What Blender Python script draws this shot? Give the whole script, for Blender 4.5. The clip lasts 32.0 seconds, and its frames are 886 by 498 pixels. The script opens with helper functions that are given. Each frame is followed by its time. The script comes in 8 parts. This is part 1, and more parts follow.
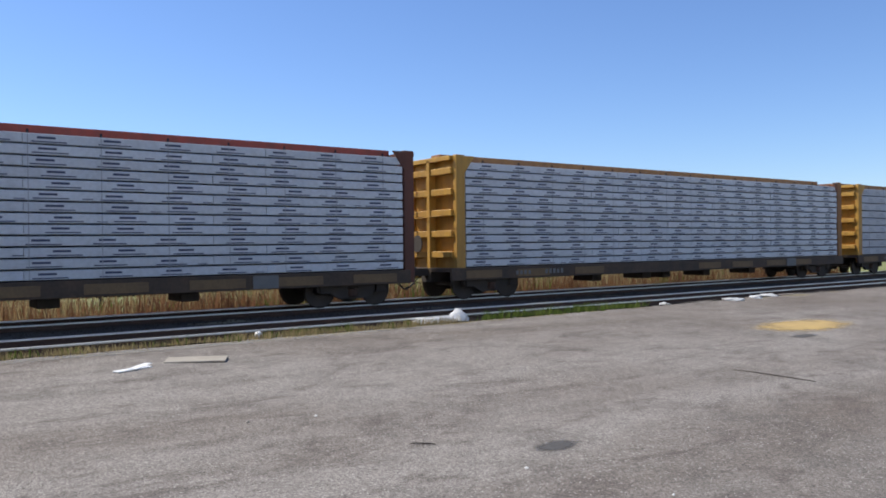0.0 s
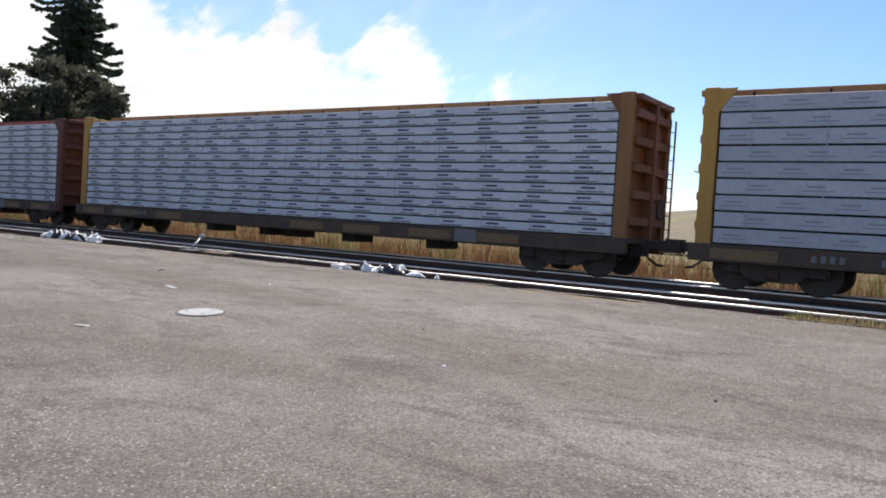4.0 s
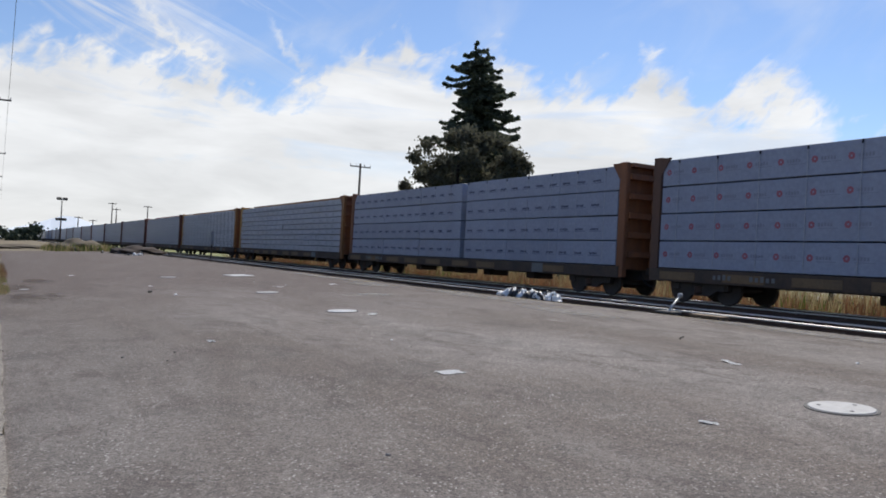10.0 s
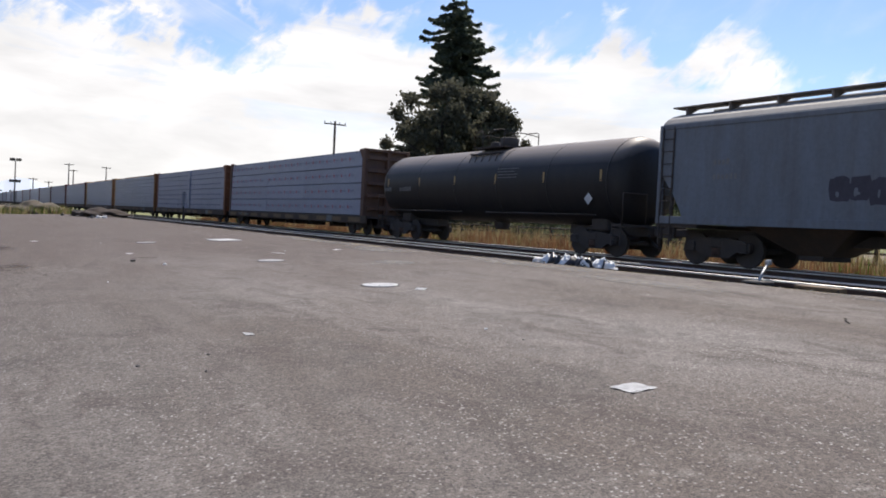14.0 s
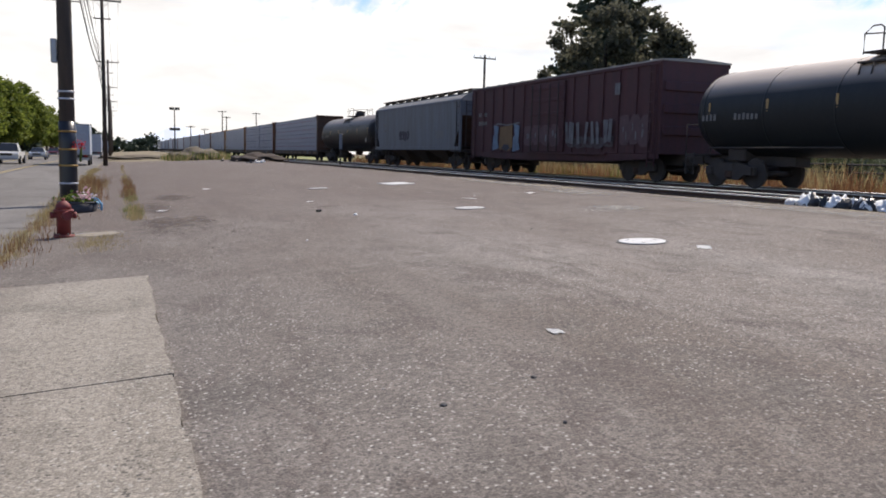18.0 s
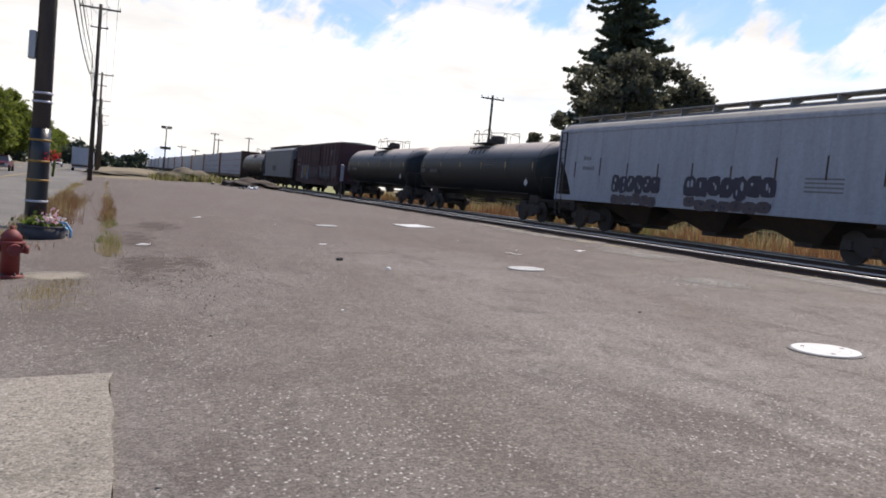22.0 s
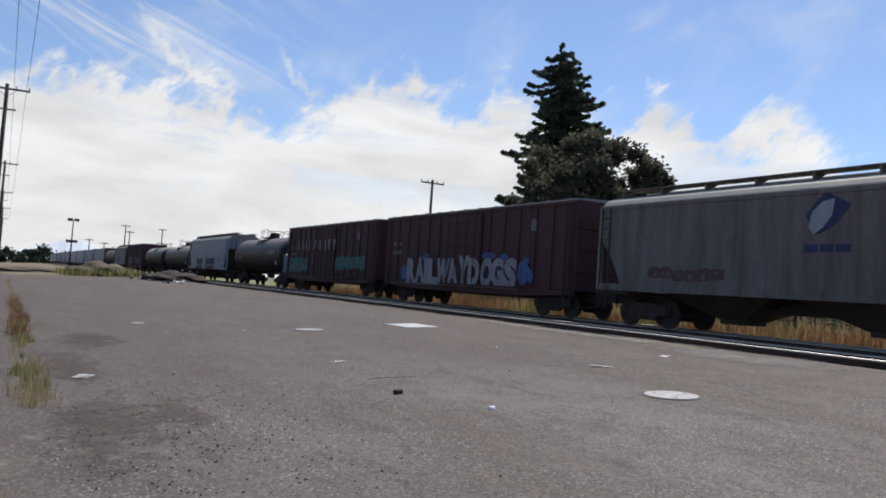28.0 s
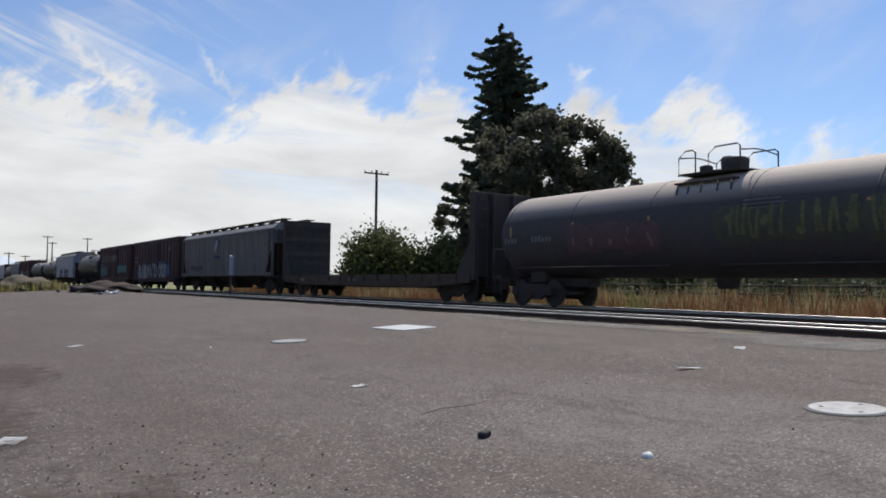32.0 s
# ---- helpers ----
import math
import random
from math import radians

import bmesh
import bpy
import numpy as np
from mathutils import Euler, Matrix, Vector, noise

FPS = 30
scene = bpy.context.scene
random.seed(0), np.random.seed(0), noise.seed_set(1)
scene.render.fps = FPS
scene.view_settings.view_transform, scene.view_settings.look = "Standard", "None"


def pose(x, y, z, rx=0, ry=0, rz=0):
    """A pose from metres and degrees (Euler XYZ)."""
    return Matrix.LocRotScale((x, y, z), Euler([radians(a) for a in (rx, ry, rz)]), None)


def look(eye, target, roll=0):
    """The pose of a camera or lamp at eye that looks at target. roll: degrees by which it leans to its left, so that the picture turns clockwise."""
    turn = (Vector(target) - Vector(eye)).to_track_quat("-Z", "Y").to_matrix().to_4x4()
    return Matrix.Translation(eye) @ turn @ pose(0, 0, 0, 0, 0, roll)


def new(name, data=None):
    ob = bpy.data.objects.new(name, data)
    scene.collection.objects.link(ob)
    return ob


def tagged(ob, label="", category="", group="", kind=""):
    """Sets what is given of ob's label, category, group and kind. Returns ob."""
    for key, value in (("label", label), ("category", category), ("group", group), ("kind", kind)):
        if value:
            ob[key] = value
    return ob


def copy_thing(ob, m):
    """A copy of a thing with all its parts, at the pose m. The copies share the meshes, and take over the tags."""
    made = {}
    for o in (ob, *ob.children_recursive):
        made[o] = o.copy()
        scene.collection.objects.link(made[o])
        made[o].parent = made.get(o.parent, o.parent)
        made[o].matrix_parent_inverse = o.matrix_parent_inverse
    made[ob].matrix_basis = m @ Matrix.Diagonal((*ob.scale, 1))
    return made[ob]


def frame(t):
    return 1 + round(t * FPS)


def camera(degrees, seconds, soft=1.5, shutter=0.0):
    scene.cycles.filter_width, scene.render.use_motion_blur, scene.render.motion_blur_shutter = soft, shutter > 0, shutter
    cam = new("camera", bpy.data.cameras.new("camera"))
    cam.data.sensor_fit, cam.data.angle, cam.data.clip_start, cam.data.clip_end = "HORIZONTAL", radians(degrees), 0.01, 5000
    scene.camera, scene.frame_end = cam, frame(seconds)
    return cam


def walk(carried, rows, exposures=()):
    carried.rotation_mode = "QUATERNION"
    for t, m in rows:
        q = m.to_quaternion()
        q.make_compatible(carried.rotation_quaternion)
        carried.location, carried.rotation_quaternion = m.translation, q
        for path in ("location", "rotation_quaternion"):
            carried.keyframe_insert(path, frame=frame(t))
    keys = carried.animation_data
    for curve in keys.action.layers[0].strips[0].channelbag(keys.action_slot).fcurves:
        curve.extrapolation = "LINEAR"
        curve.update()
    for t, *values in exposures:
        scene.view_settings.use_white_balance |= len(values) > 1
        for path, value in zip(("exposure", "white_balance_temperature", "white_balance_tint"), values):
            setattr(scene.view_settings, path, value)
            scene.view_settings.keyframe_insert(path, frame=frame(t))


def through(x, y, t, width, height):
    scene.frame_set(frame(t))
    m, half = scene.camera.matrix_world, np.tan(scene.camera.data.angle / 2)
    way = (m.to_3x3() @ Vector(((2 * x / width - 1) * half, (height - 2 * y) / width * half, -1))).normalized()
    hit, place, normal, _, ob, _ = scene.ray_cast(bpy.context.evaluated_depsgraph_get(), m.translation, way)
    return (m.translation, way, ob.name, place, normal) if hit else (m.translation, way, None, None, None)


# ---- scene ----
cam = camera(57.8, 32.0, 1.8)
PATH = [
    (0, (-1.959, 1.939, 2.389), (-0.351, 0.749, 2.383), -0.7),
    (0.5, (-2.069, 1.329, 2.395), (-0.419, 0.198, 2.382), -1.3),
    (1, (-2.194, 0.708, 2.455), (-0.508, -0.368, 2.444), -0.4),
    (1.5, (-2.263, 0.229, 2.455), (-0.527, -0.761, 2.386), -1.4),
    (2, (-2.201, -0.004, 2.469), (-0.369, -0.802, 2.384), -0.7),
    (2.5, (-2.181, -0.152, 2.487), (-0.249, -0.643, 2.318), 3.5),
    (4.5, (-0.308, 1.887, 1.67), (1.02, 3.381, 1.677), 2.3),
    (5, (-0.346, 1.964, 1.682), (0.749, 3.638, 1.702), 1.8),
    (5.5, (-0.457, 2.011, 1.685), (0.38, 3.827, 1.714), 4.8),
    (6, (-0.504, 2.139, 1.679), (0.108, 4.043, 1.697), 6.1),
    (6.5, (-0.527, 2.419, 1.679), (0.246, 4.264, 1.705), 3.0),
    (7, (-0.495, 2.813, 1.64), (0.36, 4.62, 1.672), 4.6),
    (7.5, (-0.513, 3.219, 1.628), (0.347, 5.024, 1.688), 4.1),
    (8, (-0.573, 3.649, 1.643), (0.366, 5.414, 1.727), 3.5),
    (8.5, (-0.591, 4.106, 1.632), (0.332, 5.877, 1.734), 3.4),
    (9, (-0.627, 4.579, 1.618), (0.288, 6.357, 1.68), 2.3),
    (9.5, (-0.622, 4.987, 1.603), (0.335, 6.742, 1.624), 0.8),
    (10, (-0.63, 5.467, 1.602), (0.34, 7.215, 1.63), 3.1),
    (10.5, (-0.642, 5.891, 1.609), (0.388, 7.606, 1.614), 2.7),
    (11, (-0.638, 6.37, 1.598), (0.382, 8.09, 1.576), 5.1),
    (11.5, (-0.667, 6.817, 1.58), (0.328, 8.552, 1.541), 4.3),
    (12, (-0.729, 7.236, 1.557), (0.254, 8.977, 1.507), 3.5),
    (12.5, (-0.778, 7.66, 1.535), (0.151, 9.43, 1.483), 4.2),
    (13, (-0.777, 8.114, 1.533), (0.203, 9.856, 1.459), 1.4),
    (13.5, (-0.683, 8.576, 1.542), (0.349, 10.289, 1.477), 2.1),
    (15.5, (-0.585, 10.324, 1.515), (0.435, 12.042, 1.447), 5.0),
    (16, (-0.631, 10.759, 1.519), (0.232, 12.562, 1.449), 4.3),
    (16.5, (-0.654, 11.173, 1.521), (0.075, 13.03, 1.388), 3.4),
    (17, (-0.72, 11.616, 1.506), (-0.018, 13.474, 1.268), 1.0),
    (17.5, (-0.757, 12.03, 1.492), (-0.082, 13.894, 1.226), 4.2),
    (18, (-0.796, 12.512, 1.498), (-0.048, 14.352, 1.268), 1.4),
    (18.5, (-0.729, 12.958, 1.503), (0.073, 14.775, 1.271), 2.1),
    (19, (-0.703, 13.496, 1.515), (0.155, 15.285, 1.26), 0.1),
    (19.5, (-0.659, 13.973, 1.503), (0.177, 15.762, 1.183), 5.1),
    (20, (-0.715, 14.459, 1.51), (0.041, 16.28, 1.18), 5.6),
    (20.5, (-0.663, 14.894, 1.5), (0.03, 16.746, 1.204), 4.3),
    (21, (-0.66, 15.32, 1.49), (0.005, 17.195, 1.282), 5.5),
    (21.5, (-0.648, 15.739, 1.519), (0.079, 17.595, 1.351), 5.0),
    (22, (-0.627, 16.16, 1.539), (0.159, 17.995, 1.406), 5.5),
    (22.5, (-0.674, 16.54, 1.55), (0.145, 18.362, 1.452), 3.1),
    (23, (-0.652, 16.99, 1.528), (0.197, 18.797, 1.405), 1.7),
    (23.5, (-0.665, 17.41, 1.516), (0.145, 19.232, 1.364), 0.9),
    (24, (-0.657, 17.883, 1.501), (0.171, 19.691, 1.294), 0.9),
    (24.5, (-0.666, 18.361, 1.492), (0.139, 20.175, 1.245), 3.2),
    (26.5, (-0.867, 20.142, 1.449), (-0.15, 22.009, 1.413), 2.4),
    (27, (-0.898, 20.606, 1.435), (-0.105, 22.442, 1.486), 3.4),
    (27.5, (-0.895, 21.036, 1.418), (-0.008, 22.826, 1.5), 2.3),
    (28, (-0.864, 21.484, 1.461), (0.091, 23.238, 1.562), 4.1),
    (28.5, (-0.863, 21.895, 1.448), (0.096, 23.646, 1.563), 2.8),
    (29, (-0.779, 22.315, 1.435), (0.236, 24.036, 1.531), 3.5),
    (29.5, (-0.705, 22.695, 1.448), (0.299, 24.424, 1.512), 3.3),
    (30, (-0.657, 23.069, 1.45), (0.411, 24.76, 1.474), 2.5),
    (30.5, (-0.593, 23.459, 1.469), (0.527, 25.115, 1.52), 3.2),
    (31, (-0.618, 23.909, 1.47), (0.514, 25.555, 1.569), 0.6),
    (31.5, (-0.58, 24.331, 1.434), (0.549, 25.978, 1.545), 0.2),
    (32, (-0.571, 24.729, 1.435), (0.523, 26.4, 1.524), 0.7),
]
EXPOSURE = [(0, 0.36, 6680, 9), (2.5, 0.32, 6680, 9), (4.5, 0.5, 6900, 11), (5, 0.45, 6850, 11), (6, 0.08, 6560, 10), (7, 0.02, 6500, 10), (11, 0.1, 6600, 10), (13.5, 0.3, 6800, 12), (15.5, 0.3, 6800, 13), (17, 0.42, 6980, 13), (24, 0.42, 6980, 13), (26.5, 0.5, 6850, 13), (27, 0.42, 6800, 12), (28, 0.02, 6620, 10), (32, -0.03, 6620, 10)]
walk(cam, [(t, look(eye, target, roll)) for t, eye, target, roll in PATH], EXPOSURE)

# ---- world, sun ----
SUN_DIR = Vector((0.78, 0.58, 1.26)).normalized()
world = bpy.data.worlds.new("sky")
scene.world = world
world.use_nodes = True


def sky_nodes():
    nt = world.node_tree
    N, L = nt.nodes, nt.links
    bg = N["Background"]
    sky = N.new("ShaderNodeTexSky")
    sky.sky_type = "NISHITA"
    sky.sun_disc = False
    sky.sun_elevation = math.asin(SUN_DIR.z)
    sky.sun_rotation = math.atan2(SUN_DIR.x, SUN_DIR.y)
    sky.air_density, sky.dust_density, sky.ozone_density = 1.0, 0.08, 3.2

    def m(op, a, b=None, c=None):
        n = N.new("ShaderNodeMath")
        n.operation = op
        for i, v in enumerate((a, b, c)):
            if v is None:
                continue
            if isinstance(v, (int, float)):
                n.inputs[i].default_value = v
            else:
                L.new(v, n.inputs[i])
        return n.outputs[0]

    co = N.new("ShaderNodeTexCoord")
    sep = N.new("ShaderNodeSeparateXYZ")
    L.new(co.outputs["Generated"], sep.inputs[0])
    X, Y, Z = sep.outputs
    az = m("MULTIPLY", m("ARCTAN2", X, Y), 57.3)      # 0 ahead along the track, + to the right
    el = m("MULTIPLY", m("ARCSINE", Z), 57.3)

    def noise_at(sx, sy, ox, oy, scale, detail=6.0, rough=0.6, dist=0.0):
        cb = N.new("ShaderNodeCombineXYZ")
        L.new(m("MULTIPLY_ADD", az, sx, ox), cb.inputs[0])
        L.new(m("MULTIPLY_ADD", el, sy, oy), cb.inputs[1])
        t = N.new("ShaderNodeTexNoise")
        t.inputs["Scale"].default_value, t.inputs["Detail"].default_value = scale, detail
        t.inputs["Roughness"].default_value, t.inputs["Distortion"].default_value = rough, dist
        L.new(cb.outputs[0], t.inputs["Vector"])
        return t.outputs["Fac"]

    def spread_lin(f):
        r = N.new("ShaderNodeMapRange")
        r.inputs["From Min"].default_value, r.inputs["From Max"].default_value = -160, 100
        L.new(f, r.inputs["Value"])
        return r.outputs[0]

    def spread(f, a, b, lo=0.0, hi=1.0):
        r = N.new("ShaderNodeMapRange")
        r.interpolation_type = "SMOOTHSTEP"
        for k, v in (("From Min", a), ("From Max", b), ("To Min", lo), ("To Max", hi)):
            r.inputs[k].default_value = v
        L.new(f, r.inputs["Value"])
        return r.outputs[0]

    def drawn(k, h, shear, ox, oy, detail, rough, dist):
        """Noise drawn out along a slope: shear is how far it leans to the right with height."""
        cb = N.new("ShaderNodeCombineXYZ")
        L.new(m("MULTIPLY_ADD", m("SUBTRACT", az, m("MULTIPLY", el, shear)), k, ox), cb.inputs[0])
        L.new(m("MULTIPLY_ADD", el, h, oy), cb.inputs[1])
        t = N.new("ShaderNodeTexNoise")
        t.inputs["Scale"].default_value, t.inputs["Detail"].default_value = 1.0, detail
        t.inputs["Roughness"].default_value, t.inputs["Distortion"].default_value = rough, dist
        L.new(cb.outputs[0], t.inputs["Vector"])
        return t.outputs["Fac"]

    # height of the top of the bank of cloud, by direction
    crest = N.new("ShaderNodeValToRGB")
    crest.color_ramp.interpolation = "CARDINAL"
    tops = [(-150, 1), (-70, 9), (-12, 11.0), (-2, 12.0), (9, 12.4), (17, 10.6), (21.5, 14.2), (26, 14.7), (29.5, 12.6), (32.5, 14.8), (35.6, 12.4), (38, 13.8), (40, 11.6), (43.5, 14.2), (46.5, 11.2), (51.5, 13.2), (55.5, 9.4), (62, 8.6), (72, 2.5), (84, -8)]
    el_ = crest.color_ramp.elements
    while len(el_) < len(tops):
        el_.new(0.5)
    for e_, (a_, top_) in zip(el_, tops):
        e_.position = (a_ + 160) / 260
        v_ = (top_ + 10) / 30
        e_.color = (v_, v_, v_, 1)
    L.new(spread_lin(az), crest.inputs[0])
    top = m("MULTIPLY_ADD", crest.outputs[0], 30.0, -10.0)
    puff = drawn(0.42, 0.34, 0.55, 3.1, 1.2, 3.0, 0.45, 0.5)
    fine = drawn(0.9, 0.85, 0.5, 8.1, 2.2, 7.0, 0.58, 0.8)
    edge = m("ADD", top, m("MULTIPLY", m("SUBTRACT", puff, 0.47), 8.0))
    edge = m("ADD", edge, m("MULTIPLY", m("SUBTRACT", fine, 0.5), 4.0))
    bank = spread(m("SUBTRACT", edge, el), -0.7, 2.1)
    # thinner places inside the bank, in long flat streaks
    thin = spread(drawn(0.06, 0.42, -1.2, 5.0, 3.0, 6.0, 0.6, 0.8), 0.34, 0.58, 0.66, 1.0)
    low = spread(el, 4.0, 10.0, 1.0, 0.0)
    bank = m("MULTIPLY", bank, m("MAXIMUM", thin, low))
    # thin streaks that fall towards the right above the bank, and two long feathers
    cb = N.new("ShaderNodeCombineXYZ")
    L.new(m("MULTIPLY", m("SUBTRACT", az, m("MULTIPLY", el, 0.4)), 0.055), cb.inputs[0])
    L.new(m("MULTIPLY", m("ADD", el, m("MULTIPLY", az, 0.42)), 0.42), cb.inputs[1])
    st = N.new("ShaderNodeTexNoise")
    st.inputs["Scale"].default_value, st.inputs["Detail"].default_value = 1.0, 7.0
    st.inputs["Roughness"].default_value, st.inputs["Distortion"].default_value = 0.6, 0.9
    L.new(cb.outputs[0], st.inputs["Vector"])
    wisp = spread(st.outputs["Fac"], 0.47, 0.78, 0.0, 0.8)
    wisps = m("MULTIPLY", m("MULTIPLY", wisp, spread(az, 26, 4)), m("MULTIPLY", spread(az, -150, -70), spread(el, 40, 15)))

    def feather(a0, a1, low_, tall, run, wide):
        """A curved wisp that drops from the left and levels out."""
        e = m("POWER", 2.718, m("MULTIPLY", m("SUBTRACT", az, a0), -1.0 / run))
        f = m("MULTIPLY_ADD", e, tall, low_)
        d = m("ABSOLUTE", m("SUBTRACT", m("ADD", el, m("MULTIPLY", m("SUBTRACT", fine, 0.5), 2.6)), f))
        along = m("MULTIPLY", spread(az, a0 - 0.5, a0 + 0.8), spread(az, a1, a1 - 3.0))
        return m("MULTIPLY", spread(d, wide, 0.0), along)

    wisps = m("ADD", wisps, m("MULTIPLY", feather(6.7, 14.5, 12.9, 3.6, 2.2, 0.95), 0.42))
    wisps = m("ADD", wisps, m("MULTIPLY", feather(16.1, 20.5, 12.2, 3.3, 1.5, 0.8), 0.42))
    # a thin veil between the puffs over the tracks
    veil = m("MULTIPLY", spread(drawn(0.12, 0.14, 0.8, 2.0, 7.0, 5.0, 0.55, 0.6), 0.45, 0.75, 0.04, 0.3), m("MULTIPLY", spread(az, 75, 50), spread(az, -150, -60)))
    veil = m("MULTIPLY", veil, spread(el, 40, 17))
    fac = m("MINIMUM", m("ADD", m("ADD", bank, wisps), veil), 0.96)
    shade = noise_at(0.10, 0.34, 1.0, 9.0, 1.0, 5.0, 0.55, 0.3)
    cr = N.new("ShaderNodeMapRange")
    cr.inputs["From Min"].default_value, cr.inputs["From Max"].default_value = 0.3, 0.7
    cr.inputs["To Min"].default_value, cr.inputs["To Max"].default_value = 7.0, 9.4
    L.new(shade, cr.inputs["Value"])
    cloud = N.new("ShaderNodeCombineColor")
    for i, k in enumerate((0.97, 0.985, 1.0)):
        L.new(m("MULTIPLY", cr.outputs[0], k), cloud.inputs[i])
    mix = N.new("ShaderNodeMix")
    mix.data_type = "RGBA"
    L.new(fac, mix.inputs["Factor"])
    tint = N.new("ShaderNodeMix")
    tint.data_type, tint.blend_type = "RGBA", "MULTIPLY"
    tint.inputs["Factor"].default_value = 1.0
    tint.inputs["B"].default_value = (1.03, 1.08, 1.22, 1)
    L.new(sky.outputs[0], tint.inputs["A"])
    # the clear side of the sky, away from the clouds, is a deeper blue
    clear = N.new("ShaderNodeMix")
    clear.data_type, clear.blend_type = "RGBA", "MULTIPLY"
    clear.inputs["B"].default_value = (0.80, 0.89, 1.03, 1)
    L.new(spread(m("ADD", m("MULTIPLY", X, 0.82), m("MULTIPLY", Y, -0.57)), 0.3, 0.9), clear.inputs["Factor"])
    L.new(tint.outputs["Result"], clear.inputs["A"])
    L.new(clear.outputs["Result"], mix.inputs["A"])
    L.new(cloud.outputs[0], mix.inputs["B"])
    L.new(mix.outputs["Result"], bg.inputs["Color"])
    bg.inputs["Strength"].default_value = 0.10


sky_nodes()
sun = new("sun", bpy.data.lights.new("sun", "SUN"))
sun.data.energy, sun.data.angle, sun.data.color = 4.2, radians(0.53), (1.0, 0.95, 0.87)
sun.matrix_basis = look(SUN_DIR * 60, (0, 0, 0))


# ---- materials ----
def mat(name, base, rough=0.8, metal=0.0, alt=None, big=0.6, fine=25.0, amount=0.5, bump=0.15, bump_scale=60.0,
        vary=0.0, flecks=None, streak=False, spec=0.5):
    """A surface with a coarse and a fine variation, relief, and if asked flecks, streaks or a tint for each piece."""
    mt = bpy.data.materials.new(name)
    mt.use_nodes = True
    nt = mt.node_tree
    N, L = nt.nodes, nt.links
    bs = N["Principled BSDF"]
    bs.inputs["Roughness"].default_value, bs.inputs["Metallic"].default_value = rough, metal
    bs.inputs["Specular IOR Level"].default_value = spec
    co = N.new("ShaderNodeTexCoord")
    vec = co.outputs["Object"]
    if streak:
        mp = N.new("ShaderNodeMapping")
        mp.inputs["Scale"].default_value = (3.0, 3.0, 0.35)
        L.new(vec, mp.inputs["Vector"])
        svec = mp.outputs[0]
    else:
        svec = vec
    alt = alt or tuple(c * 0.62 for c in base)

    def nz(scale, detail=5.0, v=None):
        t = N.new("ShaderNodeTexNoise")
        t.inputs["Scale"].default_value, t.inputs["Detail"].default_value = scale, detail
        t.inputs["Roughness"].default_value = 0.62
        L.new(v or vec, t.inputs["Vector"])
        return t.outputs["Fac"]

    def ramp(f, a, b):
        r = N.new("ShaderNodeMapRange")
        r.inputs["From Min"].default_value, r.inputs["From Max"].default_value = a, b
        L.new(f, r.inputs["Value"])
        return r.outputs[0]

    def mixc(f, a, b, mode="MIX"):
        x = N.new("ShaderNodeMix")
        x.data_type, x.blend_type = "RGBA", mode
        for k, v in (("Factor", f), ("A", a), ("B", b)):
            if isinstance(v, (int, float)):
                x.inputs[k].default_value = v
            elif isinstance(v, tuple):
                x.inputs[k].default_value = (*v, 1)
            else:
                L.new(v, x.inputs[k])
        return x.outputs["Result"]

    def mul(a, k):
        n = N.new("ShaderNodeMath")
        n.operation = "MULTIPLY"
        L.new(a, n.inputs[0])
        n.inputs[1].default_value = k
        return n.outputs[0]

    col = mixc(mul(ramp(nz(big, 4.0, svec), 0.32, 0.68), amount), base, alt)
    f = nz(fine, 4.0)
    col = mixc(mul(ramp(f, 0.25, 0.75), 0.45), col, mixc(1.0, col, (0.55, 0.55, 0.55), "MULTIPLY"))
    if flecks:
        scale, share, fc = flecks
        vo = N.new("ShaderNodeTexVoronoi")
        vo.inputs["Scale"].default_value = scale
        L.new(vec, vo.inputs["Vector"])
        sp = N.new("ShaderNodeSeparateColor")
        L.new(vo.outputs["Color"], sp.inputs[0])
        a = ramp(sp.outputs[0], 1 - share, 1 - share + 0.03)
        b = ramp(vo.outputs["Distance"], 0.42, 0.30)
        n = N.new("ShaderNodeMath")
        n.operation = "MULTIPLY"
        L.new(a, n.inputs[0])
        L.new(b, n.inputs[1])
        col = mixc(n.outputs[0], col, fc)
        c = ramp(sp.outputs[1], 0.86, 0.9)
        n2 = N.new("ShaderNodeMath")
        n2.operation = "MULTIPLY"
        L.new(c, n2.inputs[0])
        L.new(b, n2.inputs[1])
        col = mixc(mul(n2.outputs[0], 0.7), col, tuple(v * 0.35 for v in base))
    if vary:
        oi = N.new("ShaderNodeObjectInfo")
        hs = N.new("ShaderNodeHueSaturation")
        r = N.new("ShaderNodeMapRange")
        r.inputs["To Min"].default_value, r.inputs["To Max"].default_value = 1 - vary, 1 + vary
        L.new(oi.outputs["Random"], r.inputs["Value"])
        L.new(r.outputs[0], hs.inputs["Value"])
        L.new(col, hs.inputs["Color"])
        col = hs.outputs[0]
    L.new(col, bs.inputs["Base Color"])
    if bump:
        bp = N.new("ShaderNodeBump")
        bp.inputs["Strength"].default_value, bp.inputs["Distance"].default_value = bump, 0.02
        L.new(nz(bump_scale, 3.0), bp.inputs["Height"])
        L.new(bp.outputs[0], bs.inputs["Normal"])
    return mt


